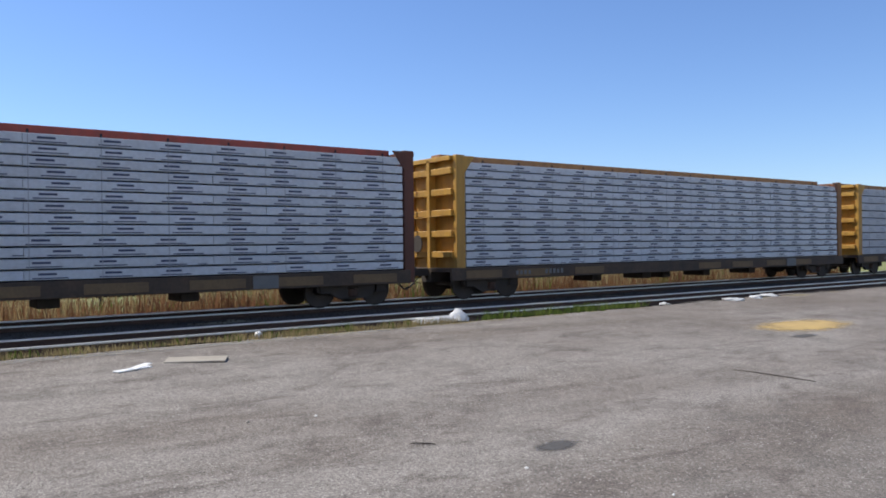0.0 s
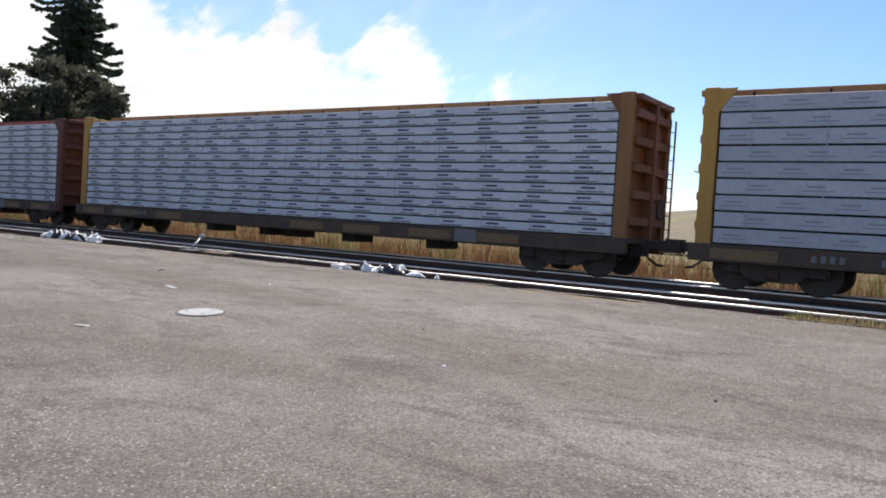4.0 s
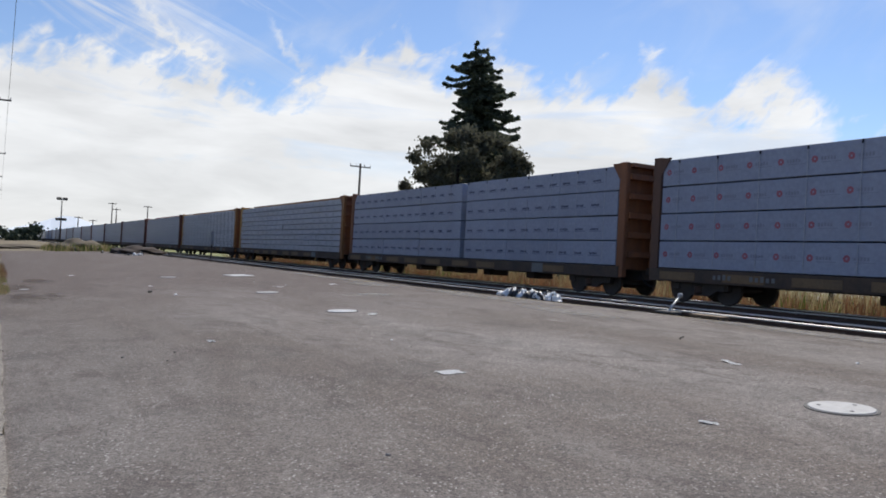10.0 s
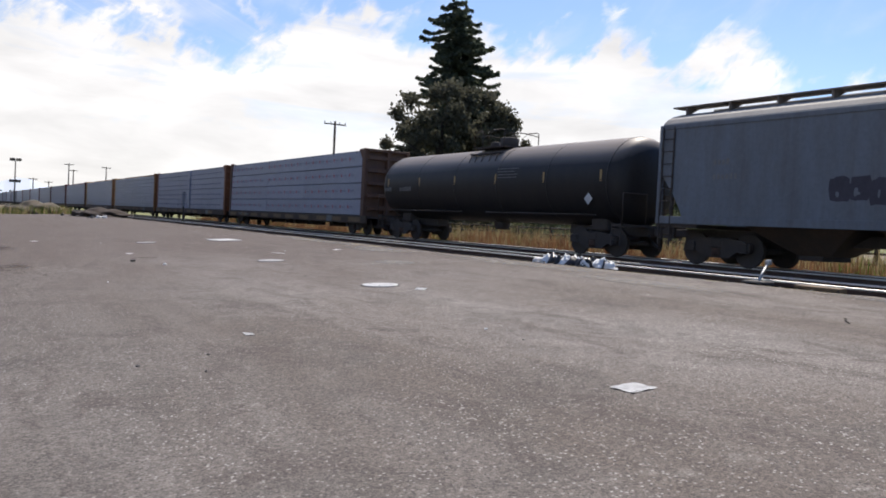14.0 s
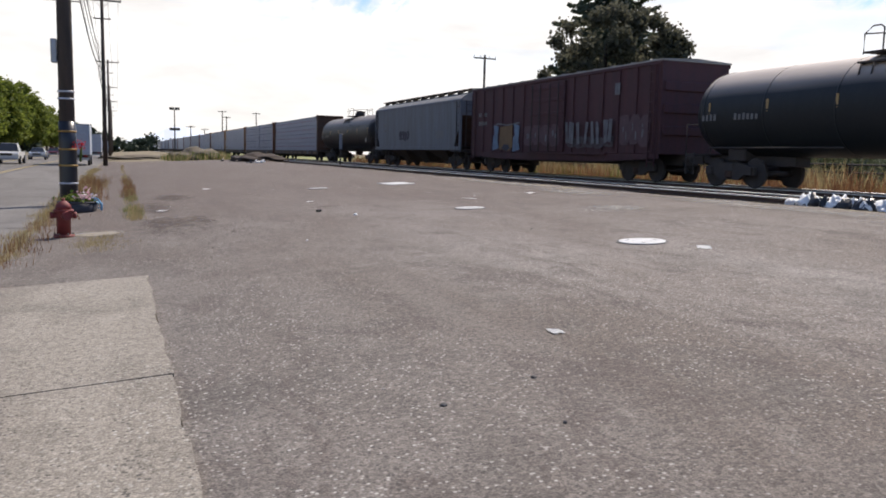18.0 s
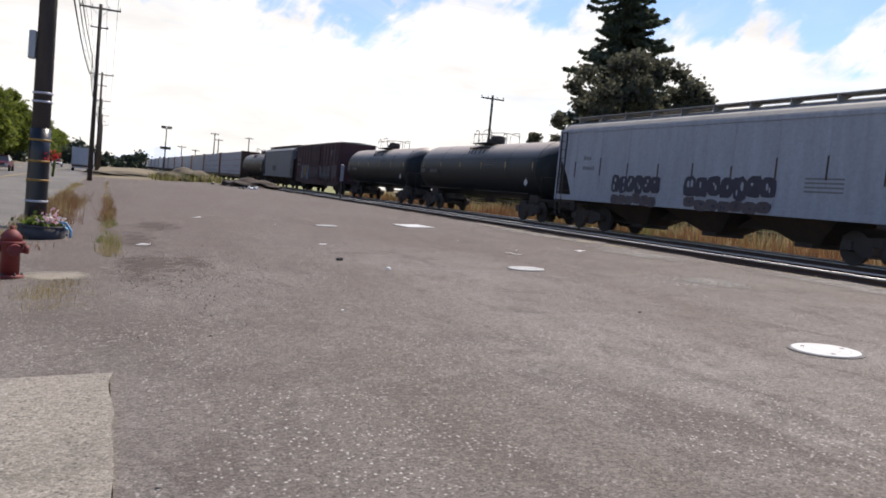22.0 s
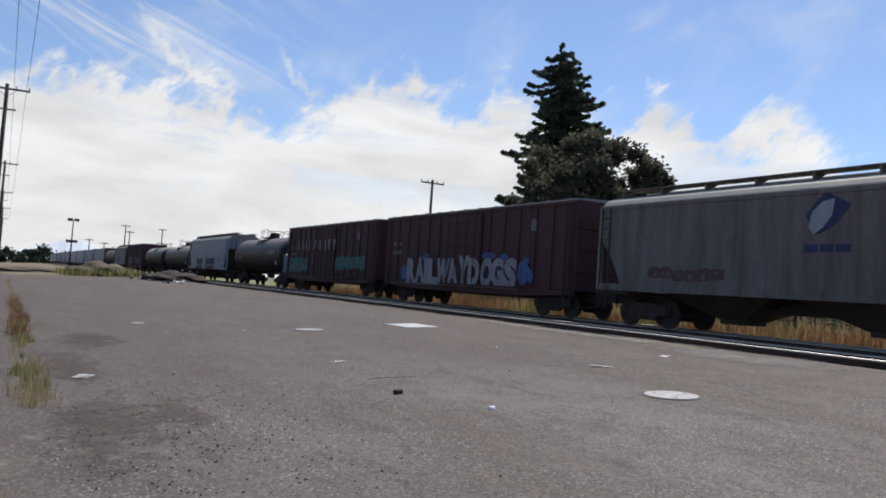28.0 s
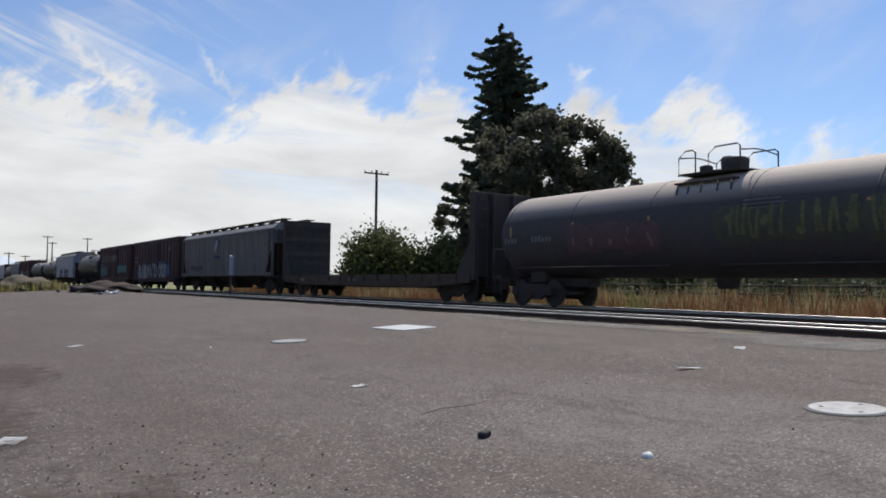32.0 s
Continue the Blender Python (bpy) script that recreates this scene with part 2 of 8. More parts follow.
def leaf_mat(name, a, b, rough=0.6, through=0.3):
    mt = bpy.data.materials.new(name)
    mt.use_nodes = True
    N, L = mt.node_tree.nodes, mt.node_tree.links
    bs = N["Principled BSDF"]
    bs.inputs["Roughness"].default_value, bs.inputs["Specular IOR Level"].default_value = rough, 0.15
    g = N.new("ShaderNodeNewGeometry")
    x = N.new("ShaderNodeMix")
    x.data_type = "RGBA"
    x.inputs["A"].default_value, x.inputs["B"].default_value = (*a, 1), (*b, 1)
    L.new(g.outputs["Random Per Island"], x.inputs["Factor"])
    L.new(x.outputs["Result"], bs.inputs["Base Color"])
    tr = N.new("ShaderNodeBsdfTranslucent")
    L.new(x.outputs["Result"], tr.inputs["Color"])
    ms = N.new("ShaderNodeMixShader")
    ms.inputs[0].default_value = through
    L.new(bs.outputs[0], ms.inputs[1])
    L.new(tr.outputs[0], ms.inputs[2])
    L.new(ms.outputs[0], N["Material Output"].inputs["Surface"])
    return mt


def glass_mat(name, tint):
    mt = bpy.data.materials.new(name)
    mt.use_nodes = True
    bs = mt.node_tree.nodes["Principled BSDF"]
    bs.inputs["Base Color"].default_value = (*tint, 1)
    bs.inputs["Roughness"].default_value = 0.06
    return mt


def asphalt_mat(name, low, high, dark, pale, grain, wear=False):
    """Asphalt or concrete worn down to its stones: long tracks, darker patches, single light and dark stones."""
    mt = bpy.data.materials.new(name)
    mt.use_nodes = True
    N, L = mt.node_tree.nodes, mt.node_tree.links
    bs = N["Principled BSDF"]
    bs.inputs["Roughness"].default_value, bs.inputs["Specular IOR Level"].default_value = 0.93, 0.3
    co = N.new("ShaderNodeTexCoord").outputs["Object"]

    def nz(scale, detail, stretch=None, rough=0.6, dist=0.0):
        t = N.new("ShaderNodeTexNoise")
        t.inputs["Scale"].default_value, t.inputs["Detail"].default_value = scale, detail
        t.inputs["Roughness"].default_value, t.inputs["Distortion"].default_value = rough, dist
        if stretch:
            mp = N.new("ShaderNodeMapping")
            mp.inputs["Scale"].default_value = stretch
            L.new(co, mp.inputs["Vector"])
            L.new(mp.outputs[0], t.inputs["Vector"])
        else:
            L.new(co, t.inputs["Vector"])
        return t.outputs["Fac"]

    def ramp(f, a, b, lo=0.0, hi=1.0):
        r = N.new("ShaderNodeMapRange")
        for k, v in (("From Min", a), ("From Max", b), ("To Min", lo), ("To Max", hi)):
            r.inputs[k].default_value = v
        L.new(f, r.inputs["Value"])
        return r.outputs[0]

    def mixc(f, a, b):
        x = N.new("ShaderNodeMix")
        x.data_type = "RGBA"
        L.new(f, x.inputs["Factor"])
        for k, v in (("A", a), ("B", b)):
            if isinstance(v, tuple):
                x.inputs[k].default_value = (*v, 1)
            else:
                L.new(v, x.inputs[k])
        return x.outputs["Result"]

    def gain(col, f):
        x = N.new("ShaderNodeHueSaturation")
        L.new(col, x.inputs["Color"])
        L.new(f, x.inputs["Value"])
        return x.outputs[0]

    col = mixc(ramp(nz(0.35, 5, (1.0, 0.28, 1.0), 0.55, 0.6), 0.36, 0.64), low, high)
    col = mixc(ramp(nz(0.9, 6, None, 0.65, 0.4), 0.50, 0.70, 0.0, 0.75), col, dark)
    col = mixc(ramp(nz(2.6, 6, None, 0.7), 0.56, 0.75, 0.0, 0.5), col, pale)
    if wear:
        # the strip beside the path is older and darker than the middle of the lot
        sx = N.new("ShaderNodeSeparateXYZ")
        L.new(co, sx.inputs[0])
        ad = N.new("ShaderNodeMath")
        ad.operation = "MULTIPLY_ADD"
        L.new(nz(0.3, 5, (1.0, 0.4, 1.0)), ad.inputs[0])
        ad.inputs[1].default_value = 7.0
        L.new(sx.outputs[0], ad.inputs[2])
        col = gain(col, ramp(ad.outputs[0], 3.0, 8.5, 0.82, 1.07))
        # brown dirt ground into the further end of the lot, thinning out unevenly
        ay = N.new("ShaderNodeMath")
        ay.operation = "MULTIPLY_ADD"
        L.new(nz(0.22, 6, (1.0, 0.6, 1.0), 0.6, 0.5), ay.inputs[0])
        ay.inputs[1].default_value = 16.0
        L.new(sx.outputs[1], ay.inputs[2])
        col = mixc(ramp(ay.outputs[0], 28.0, 41.0, 0.0, 0.75), col, (0.112, 0.086, 0.074))
        # crumbled hollows and pale scuffs, a hand to a stride across
        col = mixc(ramp(nz(1.7, 7, (1.0, 0.45, 1.0), 0.68, 0.8), 0.51, 0.64, 0.0, 0.7), col, (0.102, 0.083, 0.073))
        col = mixc(ramp(nz(4.5, 6, (1.0, 0.6, 1.0), 0.7, 0.6), 0.60, 0.74, 0.0, 0.4), col, (0.27, 0.25, 0.22))
    heights = []
    bare = ramp(nz(0.8, 5, (1.0, 0.5, 1.0), 0.65, 0.5), 0.38, 0.62, 0.25, 1.0)      # where the stones show
    for scale, lo, hi in ((46.0, 1 - 0.22 * grain, 1 + 0.22 * grain), (125.0, 1 - 0.28 * grain, 1 + 0.28 * grain)):
        vo = N.new("ShaderNodeTexVoronoi")
        vo.inputs["Scale"].default_value = scale
        L.new(co, vo.inputs["Vector"])
        sp = N.new("ShaderNodeSeparateColor")
        L.new(vo.outputs["Color"], sp.inputs[0])
        col = gain(col, ramp(sp.outputs[0], 0.0, 1.0, lo, hi))
        heights.append((vo, sp))
    vo, sp = heights[0]
    n0 = N.new("ShaderNodeMath")
    n0.operation = "MULTIPLY"
    L.new(ramp(sp.outputs[1], 0.86, 0.92, 0.0, 0.85 * grain), n0.inputs[0])
    L.new(ramp(vo.outputs["Distance"], 0.55, 0.3), n0.inputs[1])
    n = N.new("ShaderNodeMath")
    n.operation = "MULTIPLY"
    L.new(n0.outputs[0], n.inputs[0])
    L.new(bare, n.inputs[1])
    col = mixc(n.outputs[0], col, (0.47, 0.45, 0.41))
    n = N.new("ShaderNodeMath")
    n.operation = "MULTIPLY"
    L.new(ramp(sp.outputs[2], 0.90, 0.92, 0.0, 0.85 * grain), n.inputs[0])
    L.new(ramp(vo.outputs["Distance"], 0.55, 0.35), n.inputs[1])
    col = mixc(n.outputs[0], col, (0.075, 0.068, 0.06))
    L.new(col, bs.inputs["Base Color"])
    h = N.new("ShaderNodeMath")
    h.operation = "MULTIPLY_ADD"
    L.new(heights[0][0].outputs["Distance"], h.inputs[0])
    h.inputs[1].default_value = -0.6
    L.new(nz(70, 4), h.inputs[2])
    bp = N.new("ShaderNodeBump")
    bp.inputs["Strength"].default_value, bp.inputs["Distance"].default_value = 0.55, 0.012
    L.new(h.outputs[0], bp.inputs["Height"])
    L.new(bp.outputs[0], bs.inputs["Normal"])
    return mt


M = {}
M["lot"] = asphalt_mat("worn_asphalt", (0.140, 0.116, 0.098), (0.224, 0.202, 0.182), (0.118, 0.104, 0.092), (0.285, 0.262, 0.232), 1.2, True)
M["road"] = asphalt_mat("road_asphalt", (0.130, 0.119, 0.109), (0.185, 0.174, 0.163), (0.105, 0.098, 0.092), (0.215, 0.203, 0.19), 0.5)
M["concrete"] = asphalt_mat("worn_concrete", (0.20, 0.176, 0.146), (0.275, 0.246, 0.207), (0.155, 0.138, 0.115), (0.34, 0.305, 0.26), 1.1)
M["earth"] = mat("dry_earth", (0.26, 0.20, 0.13), 0.95, alt=(0.16, 0.14, 0.075), big=0.12, fine=4, amount=0.9, bump=0.5, bump_scale=14)
M["ballast"] = mat("dark_ballast", (0.075, 0.052, 0.038), 0.97, alt=(0.040, 0.030, 0.024), big=0.8, fine=12, amount=0.8, bump=1.0, bump_scale=22, flecks=(18, 0.10, (0.09, 0.08, 0.072)))
M["sand"] = mat("tan_dust", (0.38, 0.335, 0.265), 0.95, alt=(0.25, 0.22, 0.18), big=2.0, fine=14, amount=0.8, bump=0.3)
M["paleDust"] = mat("pale_gravel_dust", (0.40, 0.37, 0.33), 0.95, alt=(0.2, 0.19, 0.175), big=2.2, fine=16, amount=0.9, bump=0.5, flecks=(40, 0.3, (0.6, 0.58, 0.54)))
M["darkspot"] = mat("oily_asphalt", (0.075, 0.07, 0.068), 0.85, alt=(0.12, 0.115, 0.11), big=1.6, fine=14, amount=0.7, bump=0.3)
M["railhead"] = mat("polished_rail", (0.85, 0.84, 0.82), 0.48, 0.9, big=3, fine=40, amount=0.3, bump=0.02)
M["rust"] = mat("rusty_steel", (0.105, 0.058, 0.04), 0.85, 0.1, alt=(0.06, 0.04, 0.033), big=2, fine=30, amount=0.7, bump=0.2)
M["tie"] = mat("creosoted_tie", (0.06, 0.048, 0.04), 0.95, alt=(0.10, 0.085, 0.07), big=3, fine=30, amount=0.6, bump=0.4, vary=0.25)
M["truckiron"] = mat("grimy_truck_iron", (0.060, 0.051, 0.047), 0.9, 0.0, alt=(0.086, 0.068, 0.057), big=3, fine=30, amount=0.7, bump=0.15)
M["wrap"] = mat("white_lumber_wrap", (0.62, 0.655, 0.71), 0.45, alt=(0.52, 0.55, 0.61), big=1.1, fine=9, amount=0.6, bump=0.18, bump_scale=7, vary=0.06)
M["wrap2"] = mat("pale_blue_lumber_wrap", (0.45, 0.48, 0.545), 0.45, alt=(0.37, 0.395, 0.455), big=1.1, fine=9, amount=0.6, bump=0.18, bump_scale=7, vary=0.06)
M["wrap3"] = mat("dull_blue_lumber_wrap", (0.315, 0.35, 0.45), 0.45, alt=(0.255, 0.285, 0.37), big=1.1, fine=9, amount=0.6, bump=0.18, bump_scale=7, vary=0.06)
M["print"] = mat("blue_grey_print", (0.055, 0.07, 0.14), 0.6, big=4, fine=40, amount=0.4, bump=0)
M["printlt"] = mat("faded_print", (0.26, 0.28, 0.35), 0.6, big=4, fine=40, amount=0.4, bump=0)
M["printred"] = mat("red_print", (0.42, 0.12, 0.16), 0.6, big=4, fine=40, amount=0.4, bump=0)
M["belt"] = mat("grey_load_strap", (0.43, 0.45, 0.51), 0.6, big=4, fine=30, amount=0.4, bump=0)
M["strap"] = mat("dark_sticker_gap", (0.02, 0.022, 0.03), 0.9, big=4, fine=40, amount=0.3, bump=0)
M["yellow"] = mat("yellow_car_paint", (0.60, 0.33, 0.055), 0.6, alt=(0.36, 0.19, 0.05), big=1.2, fine=16, amount=0.7, bump=0.06, streak=True)
# the next two also stand in for the shaded rears of red and yellow cars
M["brownred"] = mat("oxide_and_shaded_red_paint", (0.155, 0.052, 0.033), 0.7, alt=(0.085, 0.04, 0.03), big=1.2, fine=16, amount=0.7, bump=0.06, streak=True)
M["orangebrown"] = mat("faded_orange_shaded_yellow_paint", (0.27, 0.105, 0.042), 0.7, alt=(0.15, 0.065, 0.035), big=1.2, fine=16, amount=0.7, bump=0.06, streak=True)
M["dullbrown"] = mat("dull_brown_car_paint", (0.145, 0.072, 0.044), 0.7, alt=(0.085, 0.048, 0.035), big=1.2, fine=16, amount=0.7, bump=0.06, streak=True)
M["redframe"] = mat("red_car_paint", (0.30, 0.045, 0.03), 0.6, alt=(0.14, 0.04, 0.03), big=1.2, fine=16, amount=0.6, bump=0.06, streak=True)
M["sill"] = mat("grimy_sill_paint", (0.106, 0.070, 0.048), 0.8, alt=(0.056, 0.044, 0.037), big=1.5, fine=12, amount=0.8, bump=0.1)
M["ochre"] = mat("faded_ochre_panel", (0.22, 0.14, 0.07), 0.75, alt=(0.12, 0.08, 0.052), big=2, fine=16, amount=0.7, bump=0.06)
M["tank"] = mat("black_tank_paint", (0.022, 0.022, 0.025), 0.5, alt=(0.034, 0.031, 0.030), big=0.7, fine=9, amount=0.8, bump=0.03, streak=True, spec=0.22)
M["tankgreen"] = mat("dark_green_black_tank_paint", (0.020, 0.025, 0.028), 0.5, alt=(0.029, 0.032, 0.034), big=0.7, fine=9, amount=0.8, bump=0.03, streak=True, spec=0.22)
# black paint of the last tank lifted to grey, haze put into the colour
M["tankdusty"] = mat("dusty_haze_lifted_tank_paint", (0.080, 0.076, 0.082), 0.7, alt=(0.096, 0.082, 0.077), big=0.7, fine=9, amount=0.8, bump=0.03, streak=True, spec=0.22)
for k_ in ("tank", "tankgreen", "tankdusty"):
    # brown dust on the barrels' upper side, paled and widened to paint the sun there
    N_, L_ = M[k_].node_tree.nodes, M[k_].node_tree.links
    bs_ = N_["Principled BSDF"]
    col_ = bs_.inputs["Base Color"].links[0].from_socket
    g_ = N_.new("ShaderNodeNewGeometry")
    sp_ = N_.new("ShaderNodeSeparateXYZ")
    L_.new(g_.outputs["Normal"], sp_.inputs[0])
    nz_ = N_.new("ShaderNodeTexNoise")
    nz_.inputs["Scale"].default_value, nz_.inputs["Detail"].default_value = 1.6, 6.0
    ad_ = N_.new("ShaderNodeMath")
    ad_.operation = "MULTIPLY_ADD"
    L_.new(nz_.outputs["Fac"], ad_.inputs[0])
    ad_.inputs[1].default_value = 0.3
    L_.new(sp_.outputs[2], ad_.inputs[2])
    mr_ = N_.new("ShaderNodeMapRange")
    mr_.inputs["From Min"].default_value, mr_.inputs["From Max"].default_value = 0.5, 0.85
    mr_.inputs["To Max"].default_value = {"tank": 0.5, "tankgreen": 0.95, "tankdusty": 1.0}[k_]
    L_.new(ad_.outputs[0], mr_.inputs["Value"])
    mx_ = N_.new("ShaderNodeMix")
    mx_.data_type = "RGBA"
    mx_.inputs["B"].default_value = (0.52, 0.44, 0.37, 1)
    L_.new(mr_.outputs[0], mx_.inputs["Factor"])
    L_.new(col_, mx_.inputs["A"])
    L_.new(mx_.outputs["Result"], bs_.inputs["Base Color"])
M["runboard"] = mat("weathered_running_board", (0.24, 0.20, 0.165), 0.8, alt=(0.13, 0.095, 0.075), big=2, fine=20, amount=0.8, bump=0.05)
# yellow dulled to paint in the shade on rear posts; also on chords
M["postochre"] = mat("shade_dulled_yellow_paint", (0.34, 0.165, 0.055), 0.7, alt=(0.2, 0.09, 0.04), big=1.2, fine=16, amount=0.7, bump=0.06, streak=True)
M["mound"] = mat("brown_weedy_earth", (0.15, 0.115, 0.08), 0.95, alt=(0.085, 0.075, 0.045), big=0.6, fine=4, amount=0.9, bump=0.8, bump_scale=9)
M["emblemblue"] = mat("faded_dark_blue_paint", (0.035, 0.05, 0.13), 0.7, big=3, fine=20, amount=0.6, bump=0)
M["hopgrey"] = mat("weathered_grey_hopper_paint", (0.225, 0.205, 0.195), 0.8, alt=(0.13, 0.108, 0.096), big=0.8, fine=9, amount=0.95, bump=0.05, streak=True)
M["hopblue"] = mat("blue_grey_hopper_paint", (0.155, 0.185, 0.225), 0.6, alt=(0.115, 0.12, 0.13), big=0.8, fine=9, amount=0.8, bump=0.05, streak=True)
M["hoplight"] = mat("light_grey_hopper_paint", (0.37, 0.405, 0.465), 0.55, alt=(0.28, 0.295, 0.33), big=0.8, fine=9, amount=0.7, bump=0.05, streak=True)
M["roofgrey"] = mat("dusty_roof_metal", (0.36, 0.34, 0.31), 0.7, alt=(0.24, 0.22, 0.2), big=1.0, fine=12, amount=0.7, bump=0.08)
M["box"] = mat("oxide_boxcar_paint", (0.088, 0.029, 0.033), 0.72, alt=(0.060, 0.026, 0.030), big=0.9, fine=9, amount=0.8, bump=0.06, streak=True)
M["white"] = mat("white_stencil", (0.62, 0.62, 0.62), 0.7, big=3, fine=30, amount=0.5, bump=0)
M["dimwhite"] = mat("dirty_stencil", (0.20, 0.20, 0.20), 0.7, big=3, fine=30, amount=0.5, bump=0)
M["reflect"] = mat("yellow_reflector", (0.42, 0.28, 0.12), 0.5, big=3, fine=30, amount=0.3, bump=0)
M["spraywhite"] = mat("white_spray_paint", (0.38, 0.39, 0.41), 0.75, alt=(0.22, 0.21, 0.23), big=1.6, fine=7, amount=0.85, bump=0)
M["sprayblue"] = mat("blue_spray_paint", (0.05, 0.17, 0.42), 0.75, alt=(0.09, 0.07, 0.11), big=1.8, fine=7, amount=0.8, bump=0)
M["spraycyan"] = mat("pale_blue_spray_paint", (0.17, 0.27, 0.38), 0.7, alt=(0.12, 0.14, 0.19), big=3, fine=12, amount=0.8, bump=0)
M["sprayteal"] = mat("teal_spray_paint", (0.05, 0.17, 0.16), 0.7, big=3, fine=12, amount=0.5, bump=0)
M["spraymaroon"] = mat("maroon_spray_paint", (0.13, 0.075, 0.08), 0.75, big=3, fine=9, amount=0.6, bump=0)
M["sprayfade"] = mat("faded_pale_spray_paint", (0.20, 0.21, 0.22), 0.75, alt=(0.11, 0.09, 0.10), big=3, fine=9, amount=0.8, bump=0)
M["spraydull"] = mat("old_grey_spray_paint", (0.115, 0.10, 0.105), 0.75, alt=(0.075, 0.05, 0.052), big=1.5, fine=9, amount=0.8, bump=0)
M["spraydark"] = mat("dark_spray_paint", (0.055, 0.05, 0.07), 0.7, big=3, fine=12, amount=0.5, bump=0)
M["spraygreen"] = mat("yellow_green_spray_paint", (0.15, 0.155, 0.06), 0.75, alt=(0.07, 0.07, 0.05), big=3, fine=12, amount=0.8, bump=0)
M["sprayolive"] = mat("dull_olive_spray_paint", (0.085, 0.085, 0.050), 0.75, alt=(0.06, 0.058, 0.055), big=1.6, fine=9, amount=0.8, bump=0)
M["spraypink"] = mat("dull_pink_spray_paint", (0.23, 0.135, 0.125), 0.7, big=3, fine=12, amount=0.5, bump=0)
M["tan"] = mat("tan_spray_paint", (0.22, 0.13, 0.06), 0.7, big=3, fine=12, amount=0.5, bump=0)
M["pole"] = mat("weathered_pole_wood", (0.085, 0.062, 0.048), 0.92, alt=(0.045, 0.036, 0.03), big=2, fine=20, amount=0.8, bump=0.4, bump_scale=40, streak=True)
M["greywood"] = mat("grey_crossarm_wood", (0.17, 0.15, 0.13), 0.9, big=2, fine=20, amount=0.6, bump=0.2)
M["wire"] = mat("black_cable", (0.03, 0.03, 0.032), 0.7, big=2, fine=20, amount=0.2, bump=0)
M["galv"] = mat("galvanised_steel", (0.42, 0.43, 0.44), 0.5, 0.6, big=3, fine=30, amount=0.4, bump=0.03)
M["hydrant"] = mat("faded_red_hydrant_paint", (0.24, 0.03, 0.026), 0.65, alt=(0.14, 0.035, 0.03), big=6, fine=30, amount=0.7, bump=0.08)
M["rubber"] = mat("black_rubber", (0.022, 0.022, 0.023), 0.8, big=4, fine=30, amount=0.4, bump=0.1)
M["pot"] = mat("dark_grey_planter", (0.055, 0.055, 0.065), 0.7, big=3, fine=20, amount=0.5, bump=0.1)
M["paper"] = mat("white_paper", (0.88, 0.88, 0.87), 0.7, big=4, fine=20, amount=0.25, bump=0.1)
M["bagw"] = leaf_mat("white_plastic_bag", (0.70, 0.70, 0.71), (0.86, 0.86, 0.86), 0.4)
M["bagb"] = mat("black_plastic_bag", (0.02, 0.02, 0.024), 0.35, big=5, fine=20, amount=0.3, bump=0.2, bump_scale=12)
M["lid"] = mat("pale_painted_manhole_lid", (0.66, 0.655, 0.64), 0.6, alt=(0.48, 0.475, 0.46), big=3, fine=16, amount=0.6, bump=0.25, bump_scale=30)
M["lidworn"] = mat("chipped_pale_manhole_lid", (0.56, 0.55, 0.53), 0.65, alt=(0.34, 0.33, 0.32), big=6, fine=22, amount=0.95, bump=0.3, bump_scale=30)
M["lidgrey"] = mat("worn_grey_manhole_lid", (0.46, 0.455, 0.44), 0.6, alt=(0.33, 0.32, 0.31), big=3, fine=16, amount=0.7, bump=0.25, bump_scale=30)
M["iron"] = mat("dark_cast_iron", (0.10, 0.095, 0.09), 0.7, 0.3, big=3, fine=20, amount=0.5, bump=0.2)
M["plank"] = mat("weathered_plank", (0.40, 0.36, 0.30), 0.85, alt=(0.28, 0.25, 0.21), big=3, fine=20, amount=0.6, bump=0.2)
M["linepaint"] = mat("worn_yellow_line", (0.55, 0.40, 0.12), 0.8, alt=(0.3, 0.25, 0.14), big=2.5, fine=12, amount=0.9, bump=0.1)
M["linewhite"] = mat("worn_white_line", (0.55, 0.55, 0.53), 0.8, alt=(0.26, 0.26, 0.25), big=2.5, fine=12, amount=0.9, bump=0.1)
M["tape"] = mat("orange_tape", (0.40, 0.22, 0.04), 0.5, big=4, fine=20, amount=0.4, bump=0)
M["foil"] = mat("pale_plastic_wrap", (0.55, 0.56, 0.60), 0.3, big=5, fine=20, amount=0.4, bump=0.1)
M["flowerred"] = leaf_mat("red_flowers", (0.5, 0.02, 0.03), (0.65, 0.08, 0.08))
M["flowerpink"] = leaf_mat("pink_white_flowers", (0.65, 0.28, 0.36), (0.8, 0.75, 0.74))
M["ribbon"] = mat("blue_ribbon", (0.16, 0.40, 0.62), 0.5, big=4, fine=20, amount=0.3, bump=0)
M["conifer"] = leaf_mat("dark_conifer_needles", (0.074, 0.092, 0.068), (0.150, 0.174, 0.120), 0.8, 0.5)
M["darkleaf"] = leaf_mat("dark_oak_leaves", (0.080, 0.080, 0.059), (0.152, 0.148, 0.102), 0.8, 0.5)
M["leaf"] = leaf_mat("sunlit_green_leaves", (0.078, 0.105, 0.018), (0.21, 0.245, 0.046), 0.6, 0.5)
M["bramble"] = leaf_mat("bramble_leaves", (0.065, 0.082, 0.042), (0.15, 0.165, 0.095))
M["bush"] = leaf_mat("bush_leaves", (0.070, 0.082, 0.030), (0.165, 0.170, 0.064))
M["drygrass"] = leaf_mat("dry_yellow_grass", (0.26, 0.205, 0.105), (0.43, 0.35, 0.185), 0.9, 0.5)
